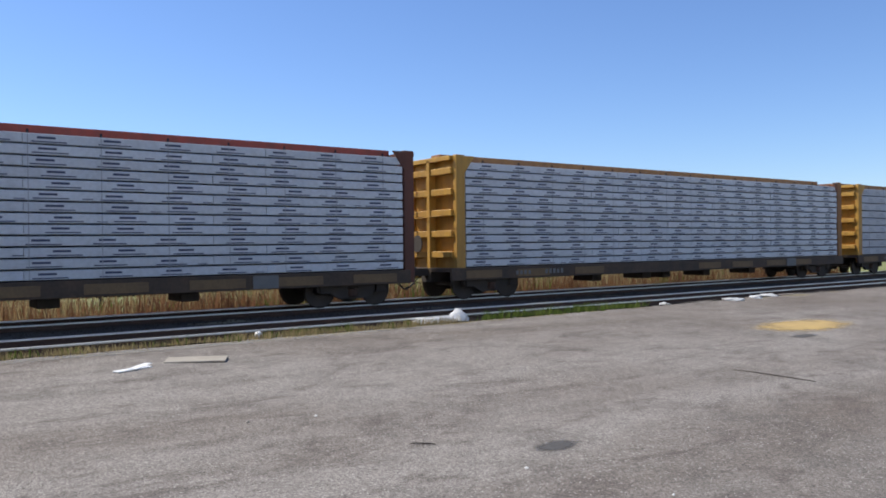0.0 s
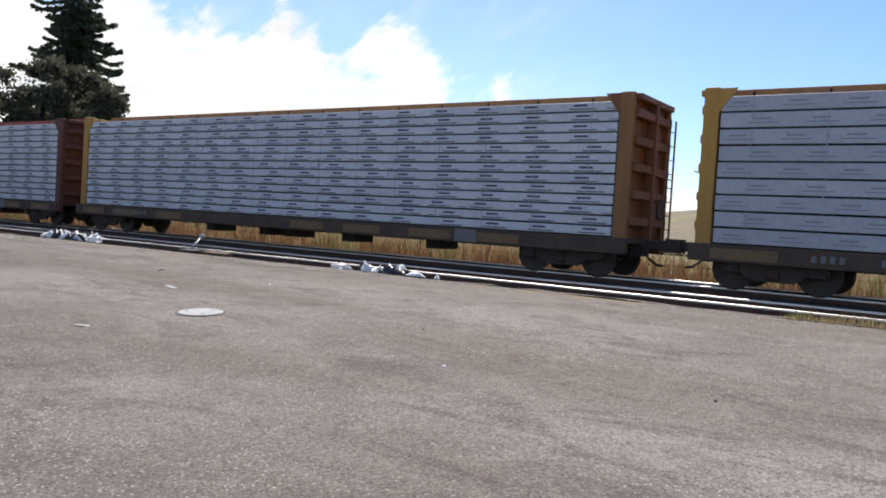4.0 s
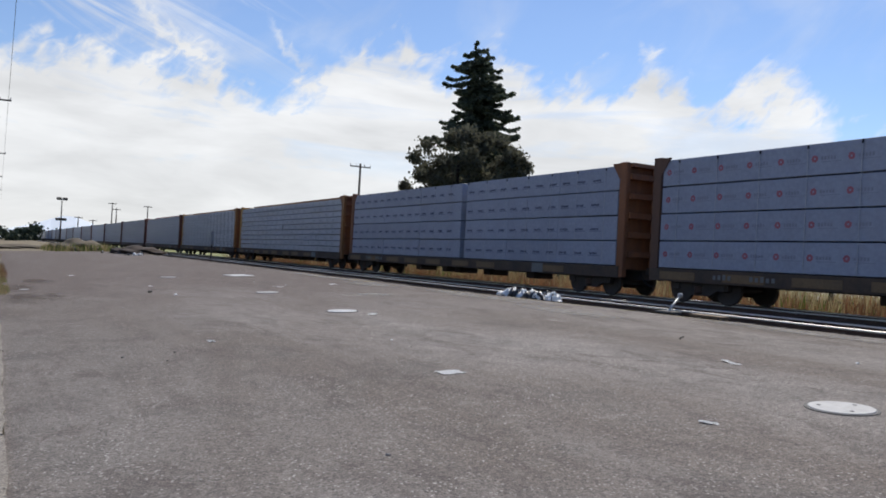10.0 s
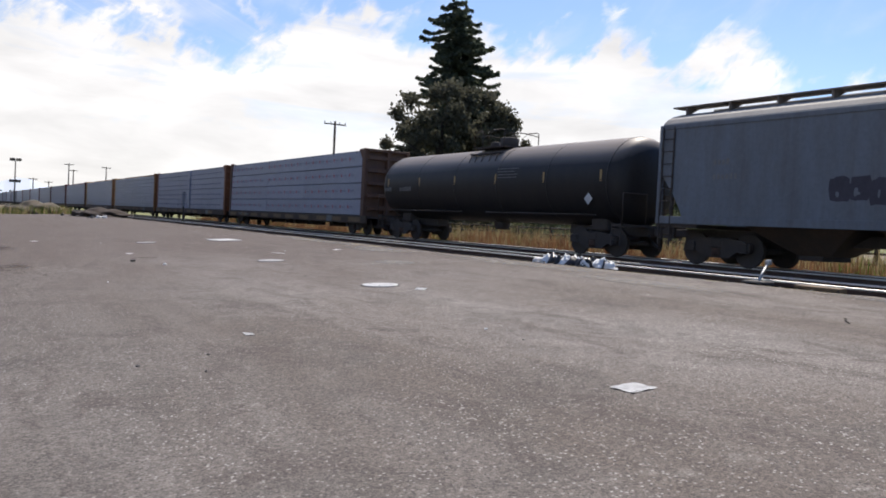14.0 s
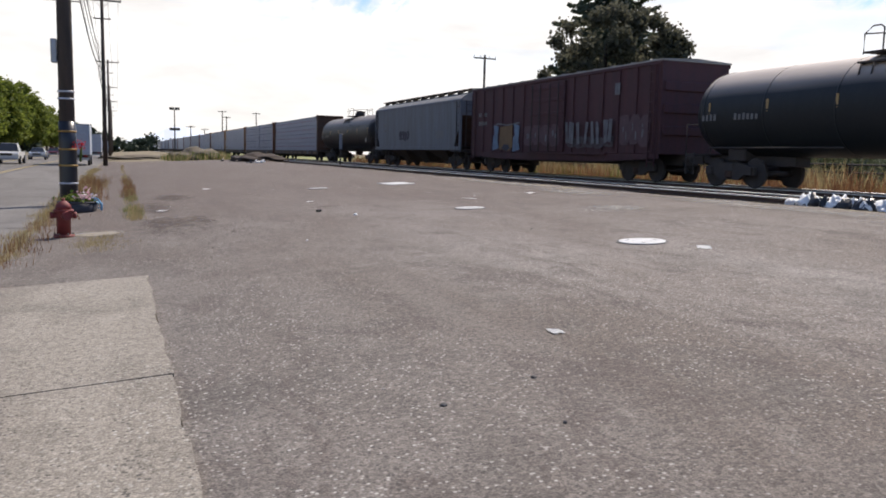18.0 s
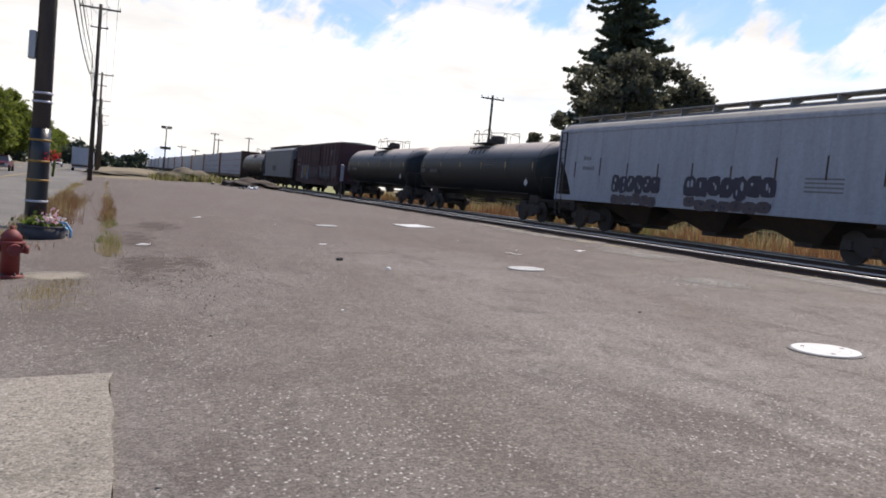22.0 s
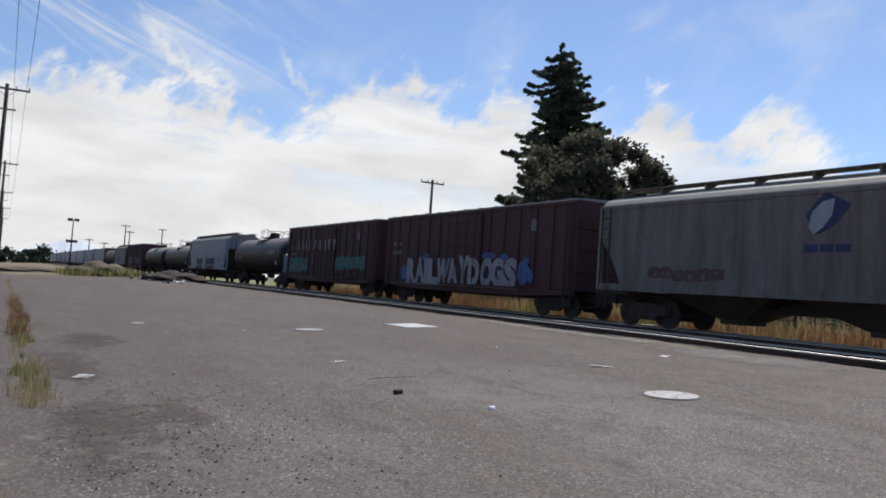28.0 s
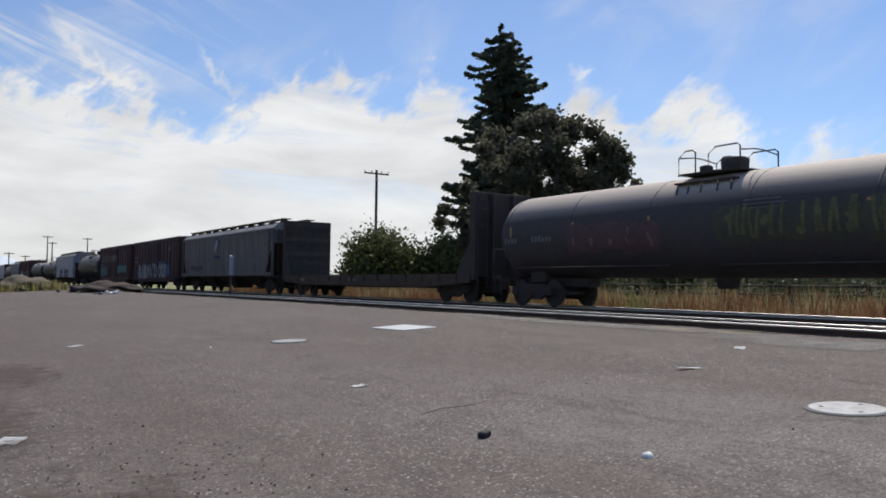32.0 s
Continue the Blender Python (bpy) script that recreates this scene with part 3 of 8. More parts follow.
M["redweed"] = leaf_mat("russet_dock_weeds", (0.125, 0.060, 0.035), (0.27, 0.15, 0.075), 0.9, 0.5)
M["greenweed"] = leaf_mat("green_weeds", (0.07, 0.12, 0.02), (0.20, 0.24, 0.06), 0.9)
M["bark"] = mat("dark_bark", (0.05, 0.038, 0.03), 0.95, big=2, fine=16, amount=0.6, bump=0.6, bump_scale=18)
M["fence"] = mat("dark_weathered_fence", (0.055, 0.048, 0.042), 0.9, big=3, fine=20, amount=0.5, bump=0.2)
M["hill"] = mat("dry_green_hill_grass", (0.17, 0.20, 0.06), 0.95, alt=(0.26, 0.23, 0.09), big=0.06, fine=1.5, amount=0.9, bump=0.5, bump_scale=6)
M["glass"] = glass_mat("dark_car_glass", (0.02, 0.022, 0.025))
M["carwhite"] = mat("white_car_paint", (0.72, 0.72, 0.72), 0.25, big=2, fine=10, amount=0.1, bump=0)
M["carsilver"] = mat("silver_car_paint", (0.42, 0.44, 0.46), 0.25, 0.5, big=2, fine=10, amount=0.1, bump=0)
M["carred"] = mat("dark_red_car_paint", (0.13, 0.02, 0.025), 0.25, big=2, fine=10, amount=0.1, bump=0)
M["cargrey"] = mat("dark_grey_car_paint", (0.07, 0.075, 0.08), 0.25, big=2, fine=10, amount=0.1, bump=0)
M["truckbox"] = mat("pale_blue_grey_truck_box", (0.46, 0.50, 0.56), 0.45, big=1.5, fine=8, amount=0.3, bump=0.02)
M["chrome"] = mat("chrome", (0.6, 0.6, 0.62), 0.15, 0.9, big=3, fine=20, amount=0.2, bump=0)
M["lamp"] = mat("pale_lamp_glass", (0.75, 0.75, 0.72), 0.15, big=3, fine=20, amount=0.1, bump=0)
M["tail"] = mat("red_lamp_glass", (0.35, 0.02, 0.02), 0.2, big=3, fine=20, amount=0.1, bump=0)
# the mountain glows faintly, which paints the haze in front of it
M["farhaze"] = bpy.data.materials.new("hazy_blue_mountain")
M["farhaze"].use_nodes = True
M["farhaze"].node_tree.nodes["Principled BSDF"].inputs["Base Color"].default_value = (0.5, 0.55, 0.6, 1)
M["farhaze"].node_tree.nodes["Principled BSDF"].inputs["Emission Color"].default_value = (0.66, 0.70, 0.76, 1)
M["farhaze"].node_tree.nodes["Principled BSDF"].inputs["Emission Strength"].default_value = 0.74
M["fartree"] = leaf_mat("distant_trees", (0.045, 0.062, 0.045), (0.075, 0.095, 0.06))
M["bldg"] = mat("pale_warehouse_metal", (0.45, 0.46, 0.47), 0.7, big=0.3, fine=2, amount=0.4, bump=0.05)


def soften(mt, most=0.85, rag=0.5, scale=2.6, edge=(0.70, 0.42)):
    """Lets a stain fade out unevenly towards its outline."""
    N, L = mt.node_tree.nodes, mt.node_tree.links
    co = N.new("ShaderNodeTexCoord")
    d = N.new("ShaderNodeVectorMath")
    d.operation = "DISTANCE"
    L.new(co.outputs["Generated"], d.inputs[0])
    d.inputs[1].default_value = (0.5, 0.5, 0.5)
    nz = N.new("ShaderNodeTexNoise")
    nz.inputs["Scale"].default_value, nz.inputs["Detail"].default_value = scale, 9.0
    nz.inputs["Roughness"].default_value = 0.68
    L.new(co.outputs["Object"], nz.inputs["Vector"])
    a = N.new("ShaderNodeMath")
    a.operation = "MULTIPLY_ADD"
    L.new(nz.outputs["Fac"], a.inputs[0])
    a.inputs[1].default_value = rag
    L.new(d.outputs["Value"], a.inputs[2])
    r = N.new("ShaderNodeMapRange")
    r.interpolation_type = "SMOOTHSTEP"
    r.inputs["From Min"].default_value, r.inputs["From Max"].default_value = edge
    r.inputs["To Max"].default_value = most
    L.new(a.outputs[0], r.inputs["Value"])
    L.new(r.outputs[0], N["Principled BSDF"].inputs["Alpha"])


M["sawdust"] = mat("yellow_sawdust", (0.62, 0.43, 0.16), 0.95, alt=(0.42, 0.30, 0.14), big=3.0, fine=20, amount=0.7, bump=0.3)
for n_ in ("sand", "paleDust", "darkspot", "sawdust"):
    M[n_ + "_soft"] = M[n_].copy()
    soften(M[n_ + "_soft"], 0.5 if n_ == "paleDust" else 0.85)
M["brownspot_soft"] = mat("brown_dirt", (0.095, 0.066, 0.054), 0.95, alt=(0.14, 0.108, 0.09), big=2.2, fine=9, amount=0.9, bump=0.6, bump_scale=30, flecks=(40, 0.16, (0.3, 0.28, 0.26)))
soften(M["brownspot_soft"], 0.48, 1.3, 3.4, (1.1, 0.74))


# ---- mesh helpers ----
def box(bm, x0, x1, y0, y1, z0, z1, bev=0.0):
    v = [bm.verts.new((x, y, z)) for z in (z0, z1) for y in (y0, y1) for x in (x0, x1)]
    for f in ((0, 2, 3, 1), (4, 5, 7, 6), (0, 1, 5, 4), (2, 6, 7, 3), (0, 4, 6, 2), (1, 3, 7, 5)):
        bm.faces.new([v[i] for i in f])
    if bev:
        es = {e for vv in v for e in vv.link_edges}
        bmesh.ops.bevel(bm, geom=list(es), offset=bev, segments=1, affect="EDGES")
    return bm


def boxm(x0, x1, y0, y1, z0, z1, bev=0.0):
    return box(bmesh.new(), x0, x1, y0, y1, z0, z1, bev)


def ring_tube(bm, pts, rads, n=8, caps=True):
    """A round tube through points, with a radius at each."""
    pts = [Vector(p) for p in pts]
    if isinstance(rads, (int, float)):
        rads = [rads] * len(pts)
    rings = []
    for i, p in enumerate(pts):
        d = (pts[min(i + 1, len(pts) - 1)] - pts[max(i - 1, 0)]).normalized()
        a = d.orthogonal().normalized() if abs(d.z) < 0.95 else Vector((1, 0, 0))
        a = (a - d * a.dot(d)).normalized()
        b = d.cross(a)
        rings.append([bm.verts.new(p + (a * math.cos(2 * math.pi * k / n) + b * math.sin(2 * math.pi * k / n)) * rads[i]) for k in range(n)])
    for r0, r1 in zip(rings, rings[1:]):
        for k in range(n):
            f = bm.faces.new((r0[k], r0[(k + 1) % n], r1[(k + 1) % n], r1[k]))
            f.smooth = True
    if caps:
        bm.faces.new(rings[0][::-1])
        bm.faces.new(rings[-1])
    return bm


def tube(pts, rads, n=8):
    return ring_tube(bmesh.new(), pts, rads, n)


def prism(bm, outline, y0, y1, axis="y"):
    """A closed outline of (x, z) pairs drawn out along y, or of (y, z) pairs along x."""
    def at(p, t):
        return (p[0], t, p[1]) if axis == "y" else (t, p[0], p[1])
    a = [bm.verts.new(at(p, y0)) for p in outline]
    b = [bm.verts.new(at(p, y1)) for p in outline]
    n = len(outline)
    bm.faces.new(a)
    bm.faces.new(b[::-1])
    for i in range(n):
        bm.faces.new((a[i], b[i], b[(i + 1) % n], a[(i + 1) % n]))
    bmesh.ops.recalc_face_normals(bm, faces=bm.faces[:])
    return bm


def disc(bm, c, r, h, n=24, axis="z"):
    c = Vector(c)
    ax = {"x": Vector((1, 0, 0)), "y": Vector((0, 1, 0)), "z": Vector((0, 0, 1))}[axis]
    return ring_tube(bm, [c, c + ax * h], [r, r], n)


def mesh_of(name, bm, material):
    me = bpy.data.meshes.new(name)
    bm.to_mesh(me)
    bm.free()
    for x in (material if isinstance(material, (list, tuple)) else [material]):
        me.materials.append(M[x])
    return me


def put(name, me, parent=None, m=None, label=""):
    """Links a mesh as one object under a thing or part."""
    ob = new(name, me)
    if parent is not None:
        ob.parent = parent
    if m is not None:
        ob.matrix_basis = m
    if label:
        ob["label"] = label
    return ob


def part(name, bm, material, parent, label=""):
    return put(name, mesh_of(name, bm, material), parent, None, label)


def thing(name, label, category, group="", m=None, kind=""):
    ob = new(name)
    ob.empty_display_size = 0.2
    if m is not None:
        ob.matrix_basis = m
    return tagged(ob, label, category, group, kind)


def solid(name, bm, material, label, category, group="", m=None, kind=""):
    ob = put(name, mesh_of(name, bm, material), None, m)
    return tagged(ob, label, category, group, kind)


def raw(name, verts, faces, material):
    me = bpy.data.meshes.new(name)
    me.from_pydata([tuple(v) for v in verts], [], faces)
    me.materials.append(M[material])
    return me


def quads(name, centres, size, material, rng, stretch=1.0, up=0.0, droop=None):
    """Many small leaf quads about the given centres, as one mesh."""
    c = np.asarray(centres, float)
    n = len(c)
    a = rng.normal(size=(n, 3))
    a /= np.linalg.norm(a, axis=1)[:, None]
    b = rng.normal(size=(n, 3))
    if up:
        a = a * (1 - up) + np.array([0, 0, 1.0]) * up
        a /= np.linalg.norm(a, axis=1)[:, None]
    if droop is not None:
        a = droop + rng.normal(size=(n, 3)) * 0.35
        a /= np.linalg.norm(a, axis=1)[:, None]
    b -= a * (a * b).sum(1)[:, None]
    b /= np.linalg.norm(b, axis=1)[:, None]
    s = size * rng.uniform(0.55, 1.35, n)[:, None]
    a, b = a * s * stretch, b * s
    v = np.stack([c - a - b * 0.4, c - a * 0.1 + b, c + a, c - a * 0.1 - b], 1).reshape(-1, 3)
    me = bpy.data.meshes.new(name)
    me.vertices.add(4 * n)
    me.vertices.foreach_set("co", v.ravel())
    me.loops.add(4 * n)
    me.loops.foreach_set("vertex_index", np.arange(4 * n, dtype=np.int32))
    me.polygons.add(n)
    me.polygons.foreach_set("loop_start", np.arange(0, 4 * n, 4, dtype=np.int32))
    me.polygons.foreach_set("loop_total", np.full(n, 4, dtype=np.int32))
    me.update(calc_edges=True)
    me.materials.append(M[material])
    return me


# ---- ground, road, tracks ----
def smooth(a, b, x):
    t = min(max((x - a) / (b - a), 0.0), 1.0)
    return t * t * (3 - 2 * t)


def gz(x, y=0.0):
    """Height of the ground: a lot that rises gently from the road to the tracks, then fields and a low hill."""
    if x <= -2.4:
        return -0.17 + 0.25 * smooth(-17, -24, x)
    dip = 0.055 * smooth(12, 36, y)      # the lot sinks a little further along
    if x <= -0.5:
        return -0.11 + (x + 2.4) / 1.9 * (0.14 - dip)
    if x <= 12.3:
        return 0.045 - dip + 0.05 * (x + 0.5)
    if x <= 13.0:
        return 0.685 - dip - (x - 12.3) / 0.7 * (0.12 - dip)
    if x <= 21.0:
        return 0.565
    if x <= 24.0:
        return 0.565 - (x - 21) / 3 * 0.3
    hill = 8.6 * smooth(48, 150, x) * (1 - smooth(25, 95, y))
    return 0.265 + hill


def sheet(name, xs, ys, lift, material, jag=None):
    verts = [(x if jag is None else jag(x, y), y, gz(x, y) + lift) for y in ys for x in xs]
    n = len(xs)
    faces = [(j * n + i, j * n + i + 1, (j + 1) * n + i + 1, (j + 1) * n + i) for j in range(len(ys) - 1) for i in range(n - 1)]
    return raw(name, verts, faces, material)


gx = [-3000, -600, -200, -80, -40, -24, -17, -10, -2.4, -0.5, 3, 7, 12.3, 13, 17, 21, 24, 32, 40, 48, 58, 70, 85, 100, 120, 150, 250, 600, 3000]
gy = [-3000, -800, -300, -150, -100, -70, -45, -25, 0, 12, 16, 20, 24, 28, 32, 36, 50, 65, 80, 95, 120, 160, 240, 400, 900, 3000]
tagged(put("ground", sheet("ground", gx, gy, 0.0, "earth")), "dry bare earth beside the tracks and the road", "ground", kind="structure")
tagged(put("hill_grass", sheet("hill_grass", [24.6, 32, 40, 48, 54, 60, 66, 75, 85, 100, 120, 150, 250, 600], [-800, -300, -150, -100, -70, -45, -25, 0, 20, 35, 50, 65, 80, 95, 120, 160, 240, 400], 0.01, "hill")),
       "dry green grass on a field that rises to a hill", "grass", kind="structure")

rng0 = np.random.default_rng(11)
jag_y = {}


def lot_edge(x, y):
    if x < 12:
        return x
    k = round(y, 2)
    if k not in jag_y:
        jag_y[k] = rng0.uniform(-0.22, 0.22)
    return x + jag_y[k] + 0.25 * math.sin(y * 0.21)


tagged(put("asphalt_lot", sheet("asphalt_lot", [-0.5, 1, 4, 8, 11, 12.25], [i * 0.5 for i in range(-180, 211)], 0.012, "lot", lot_edge)),
       "worn grey asphalt lot with pale stones showing and a ragged edge", "asphalt", kind="structure")
tagged(put("asphalt_path", sheet("asphalt_path", [-2.25, -1.4, -0.5], [22.32 + i * 2.0 for i in range(45)], 0.010, "lot")),
       "worn grey asphalt path along the road", "pavement", kind="structure")
tagged(put("road", sheet("road", [-17, -12, -7.4, -4, -2.42], [-300, -100, -20, 0, 20, 40, 60, 90, 130, 200, 300, 500], 0.012, "road")),
       "smooth grey asphalt road with worn lane lines", "road", kind="structure")


def lane_lines():
    for x, lab in ((-7.40, "worn yellow lane line"), (-11.6, "worn yellow lane line")):
        for o in (-0.12, 0.12):
            ob = put("lane_line", sheet("lane_line", [x + o - 0.05, x + o + 0.05], [-100, 0, 40, 90, 160, 300], 0.018, "linepaint"))
            tagged(ob, lab + " on the road", "line", "lane lines", "structure")
    for i in range(18):
        y = -20 + 12 * i
        ob = put("lane_line", sheet("lane_line", [-14.3, -14.18], [y, y + 3], 0.018, "linewhite"))
        tagged(ob, "worn white lane dash on the road", "line", "lane dashes", "structure")
    ob = put("tar_seam", sheet("tar_seam", [-6.9, -2.5], [30.6, 30.72], 0.017, "darkspot"))
    tagged(ob, "dark tar seam across the road", "seam", kind="structure")


lane_lines()


def blob_sheet(name, cx, cy, rx, ry, lift, material, label, category, seed, turn=0.0, n=26):
    """A flat stain or patch with an uneven outline, laid on the ground."""
    r = np.random.default_rng(seed)
    k = [0.75 + 0.4 * r.random() for _ in range(n)]
    pts = []
    for i in range(n):
        a = 2 * math.pi * i / n
        f = (k[i - 1] + k[i] + k[(i + 1) % n]) / 3
        px, py = rx * f * math.cos(a), ry * f * math.sin(a)
        pts.append((cx + px * math.cos(turn) - py * math.sin(turn), cy + px * math.sin(turn) + py * math.cos(turn)))
    verts = [(cx, cy, gz(cx, cy) + lift)] + [(x, y, gz(x, y) + lift) for x, y in pts]
    faces = [(0, 1 + i, 1 + (i + 1) % n) for i in range(n)]
    ob = put(name, raw(name, verts, faces, material))
    return tagged(ob, label, category, kind="structure")


blob_sheet("sawdust_patch", 8.0, -15.7, 1.4, 2.3, 0.020, "sawdust_soft", "yellow sawdust spilled on the asphalt", "sawdust", 3)
blob_sheet("oil_stain", 4.1, -4.0, 0.25, 0.4, 0.018, "darkspot_soft", "dark oil stain on the asphalt", "stain", 4)
blob_sheet("oil_stain", 7.0, -14.0, 0.3, 0.6, 0.018, "darkspot_soft", "dark oil stain on the asphalt", "stain", 5)
blob_sheet("tan_patch", -1.15, 27.95, 0.85, 0.7, 0.022, "sand_soft", "tan dusty patch of worn concrete beside the hydrant", "patch", 6)
blob_sheet("dust_patch", 9.0, 26.9, 1.0, 1.1, 0.020, "paleDust_soft", "pale crushed gravel on the asphalt", "gravel", 7)
for i_, (x_, y_, a_, b_, t_) in enumerate([(0.78, 29.75, 0.42, 1.5, 0.12), (0.05, 29.4, 0.95, 2.5, 0.0), (0.7, 37.9, 1.0, 2.3, -0.3), (0.1, 34.0, 0.7, 2.6, 0.1)]):
    blob_sheet("dirt_patch", x_, y_, a_, b_, 0.018 + 0.0012 * i_, "brownspot_soft", "dark brown dirty patch on the worn asphalt", "dirt", 81 + i_, t_)
for i_, (x_, y_, a_, b_) in enumerate([(11.9, 14.0, 0.7, 4.0), (11.5, 25.0, 0.9, 5.0), (11.7, 38.0, 0.9, 6.0), (12.0, -3.0, 0.5, 7.0), (11.2, 32.0, 1.4, 3.0), (10.6, 20.0, 0.8, 3.0)]):
    blob_sheet("gravel_edge", x_, y_, a_, b_, 0.024 + 0.0005 * i_, "paleDust_soft", "pale gravel along the edge of the asphalt", "gravel", 60 + i_)


def sidewalk():
    side = thing("sidewalk", "cracked pale concrete slabs beside the road", "pavement", kind="structure")
    joints = [-16.5, -14.2, -11.9, -9.6, -7.3, -5.0, -2.7, -0.4, 1.9, 4.2, 6.0, 7.36, 8.05, 9.62, 12.57, 15.54, 17.84, 22.28]
    r = random.Random(4)
    for a, b in zip(joints, joints[1:]):
        bm = bmesh.new()
        y0, y1 = a + 0.008, b - 0.008
        n = max(3, int((y1 - y0) / 0.25))
        # right edge worn and uneven, left edge broken along the road
        ys = [y0 + (y1 - y0) * i / n for i in range(n + 1)]
        xr = [-0.5 + r.uniform(-0.018, 0.018) for _ in ys]
        xl = [-2.32 + r.uniform(-0.04, 0.04) for _ in ys]
        dz = r.uniform(-0.006, 0.006)
        top = [(bm.verts.new((l, y, gz(-2.3, y) + 0.035 + dz)), bm.verts.new((q, y, gz(-0.5, y) + 0.035 + dz))) for l, q, y in zip(xl, xr, ys)]
        low = [(bm.verts.new((l, y, gz(-2.3) - 0.08)), bm.verts.new((q, y, gz(-0.5) - 0.08))) for l, q, y in zip(xl, xr, ys)]
        for i in range(n):
            bm.faces.new((top[i][0], top[i][1], top[i + 1][1], top[i + 1][0]))
            bm.faces.new((top[i][1], low[i][1], low[i + 1][1], top[i + 1][1]))
            bm.faces.new((low[i][0], top[i][0], top[i + 1][0], low[i + 1][0]))
        bm.faces.new((top[0][1], top[0][0], low[0][0], low[0][1]))
        bm.faces.new((top[-1][0], top[-1][1], low[-1][1], low[-1][0]))
        part("slab", bm, "concrete", side)
    # cracks as narrow dark gaps that lie on the slabs
    for k, pts in enumerate(([(-2.2, 8.9), (-1.75, 8.75), (-1.5, 8.35), (-1.35, 8.08)], [(-1.62, 7.7), (-1.35, 7.85), (-1.15, 7.7), (-1.1, 7.4)], [(-2.2, 12.0), (-1.8, 11.8), (-1.5, 11.75)],
                             [(-2.3, 14.9), (-1.7, 15.1), (-1.2, 15.35), (-0.6, 15.45)], [(-2.25, 7.3), (-1.9, 7.5), (-1.62, 7.7)])):
        bm = bmesh.new()
        z = lambda x: gz(x) + 0.045
        w = 0.006
        vs = [(bm.verts.new((x, y - w, z(x))), bm.verts.new((x, y + w * (0.5 + (i % 2)), z(x)))) for i, (x, y) in enumerate(pts)]
        for p, q in zip(vs, vs[1:]):
            bm.faces.new((p[0], q[0], q[1], p[1]))
        part("crack", bm, "strap", side, "dark crack")


sidewalk()

RAIL_TOP = 0.735


def rail_mesh(y0, y1):
    bm = bmesh.new()
    prof = [(-0.07, -0.165), (0.07, -0.165), (0.07, -0.145), (0.012, -0.125), (0.012, -0.045), (0.036, -0.035), (0.036, -0.004), (0.028, 0.0), (-0.028, 0.0), (-0.036, -0.004), (-0.036, -0.035), (-0.012, -0.045), (-0.012, -0.125), (-0.07, -0.145)]
    prism(bm, prof, y0, y1)
    for f in bm.faces:
        c = f.calc_center_median()
        f.material_index = 0 if c.z > -0.02 and abs(f.normal.y) < 0.5 else 1
    me = bpy.data.meshes.new("rail")
    bm.to_mesh(me)
    bm.free()
    me.materials.append(M["railhead"])
    me.materials.append(M["rust"])
    return me


tie_me = mesh_of("tie", boxm(-1.28, 1.28, -0.11, 0.11, -0.09, 0.07), "tie")
rail_me = rail_mesh(-220, 700)


def track(cx, name, label, single):
    t = thing(name, label, "railway track", "railway tracks", kind="structure")
    for o in (-0.7525, 0.7525):
        put("rail", rail_me, t, pose(cx + o, 0, RAIL_TOP), "rail with a polished head")
    r = random.Random(int(cx))
    far = bmesh.new()
    i = 0
    y = -70.0
    while y < 150:
        if single[0] < y < single[1]:
            put("tie", tie_me, t, pose(cx + r.uniform(-0.04, 0.04), y, 0.50 + r.uniform(-0.012, 0.012), 0, 0, r.uniform(-1, 1)))
        else:
            box(far, cx - 1.28, cx + 1.28, y - 0.11, y + 0.11, 0.40, 0.57)
        y += 0.56
    ob = part("tie_row", far, "tie", t)
    ob["kind"] = "stuff"
    return t


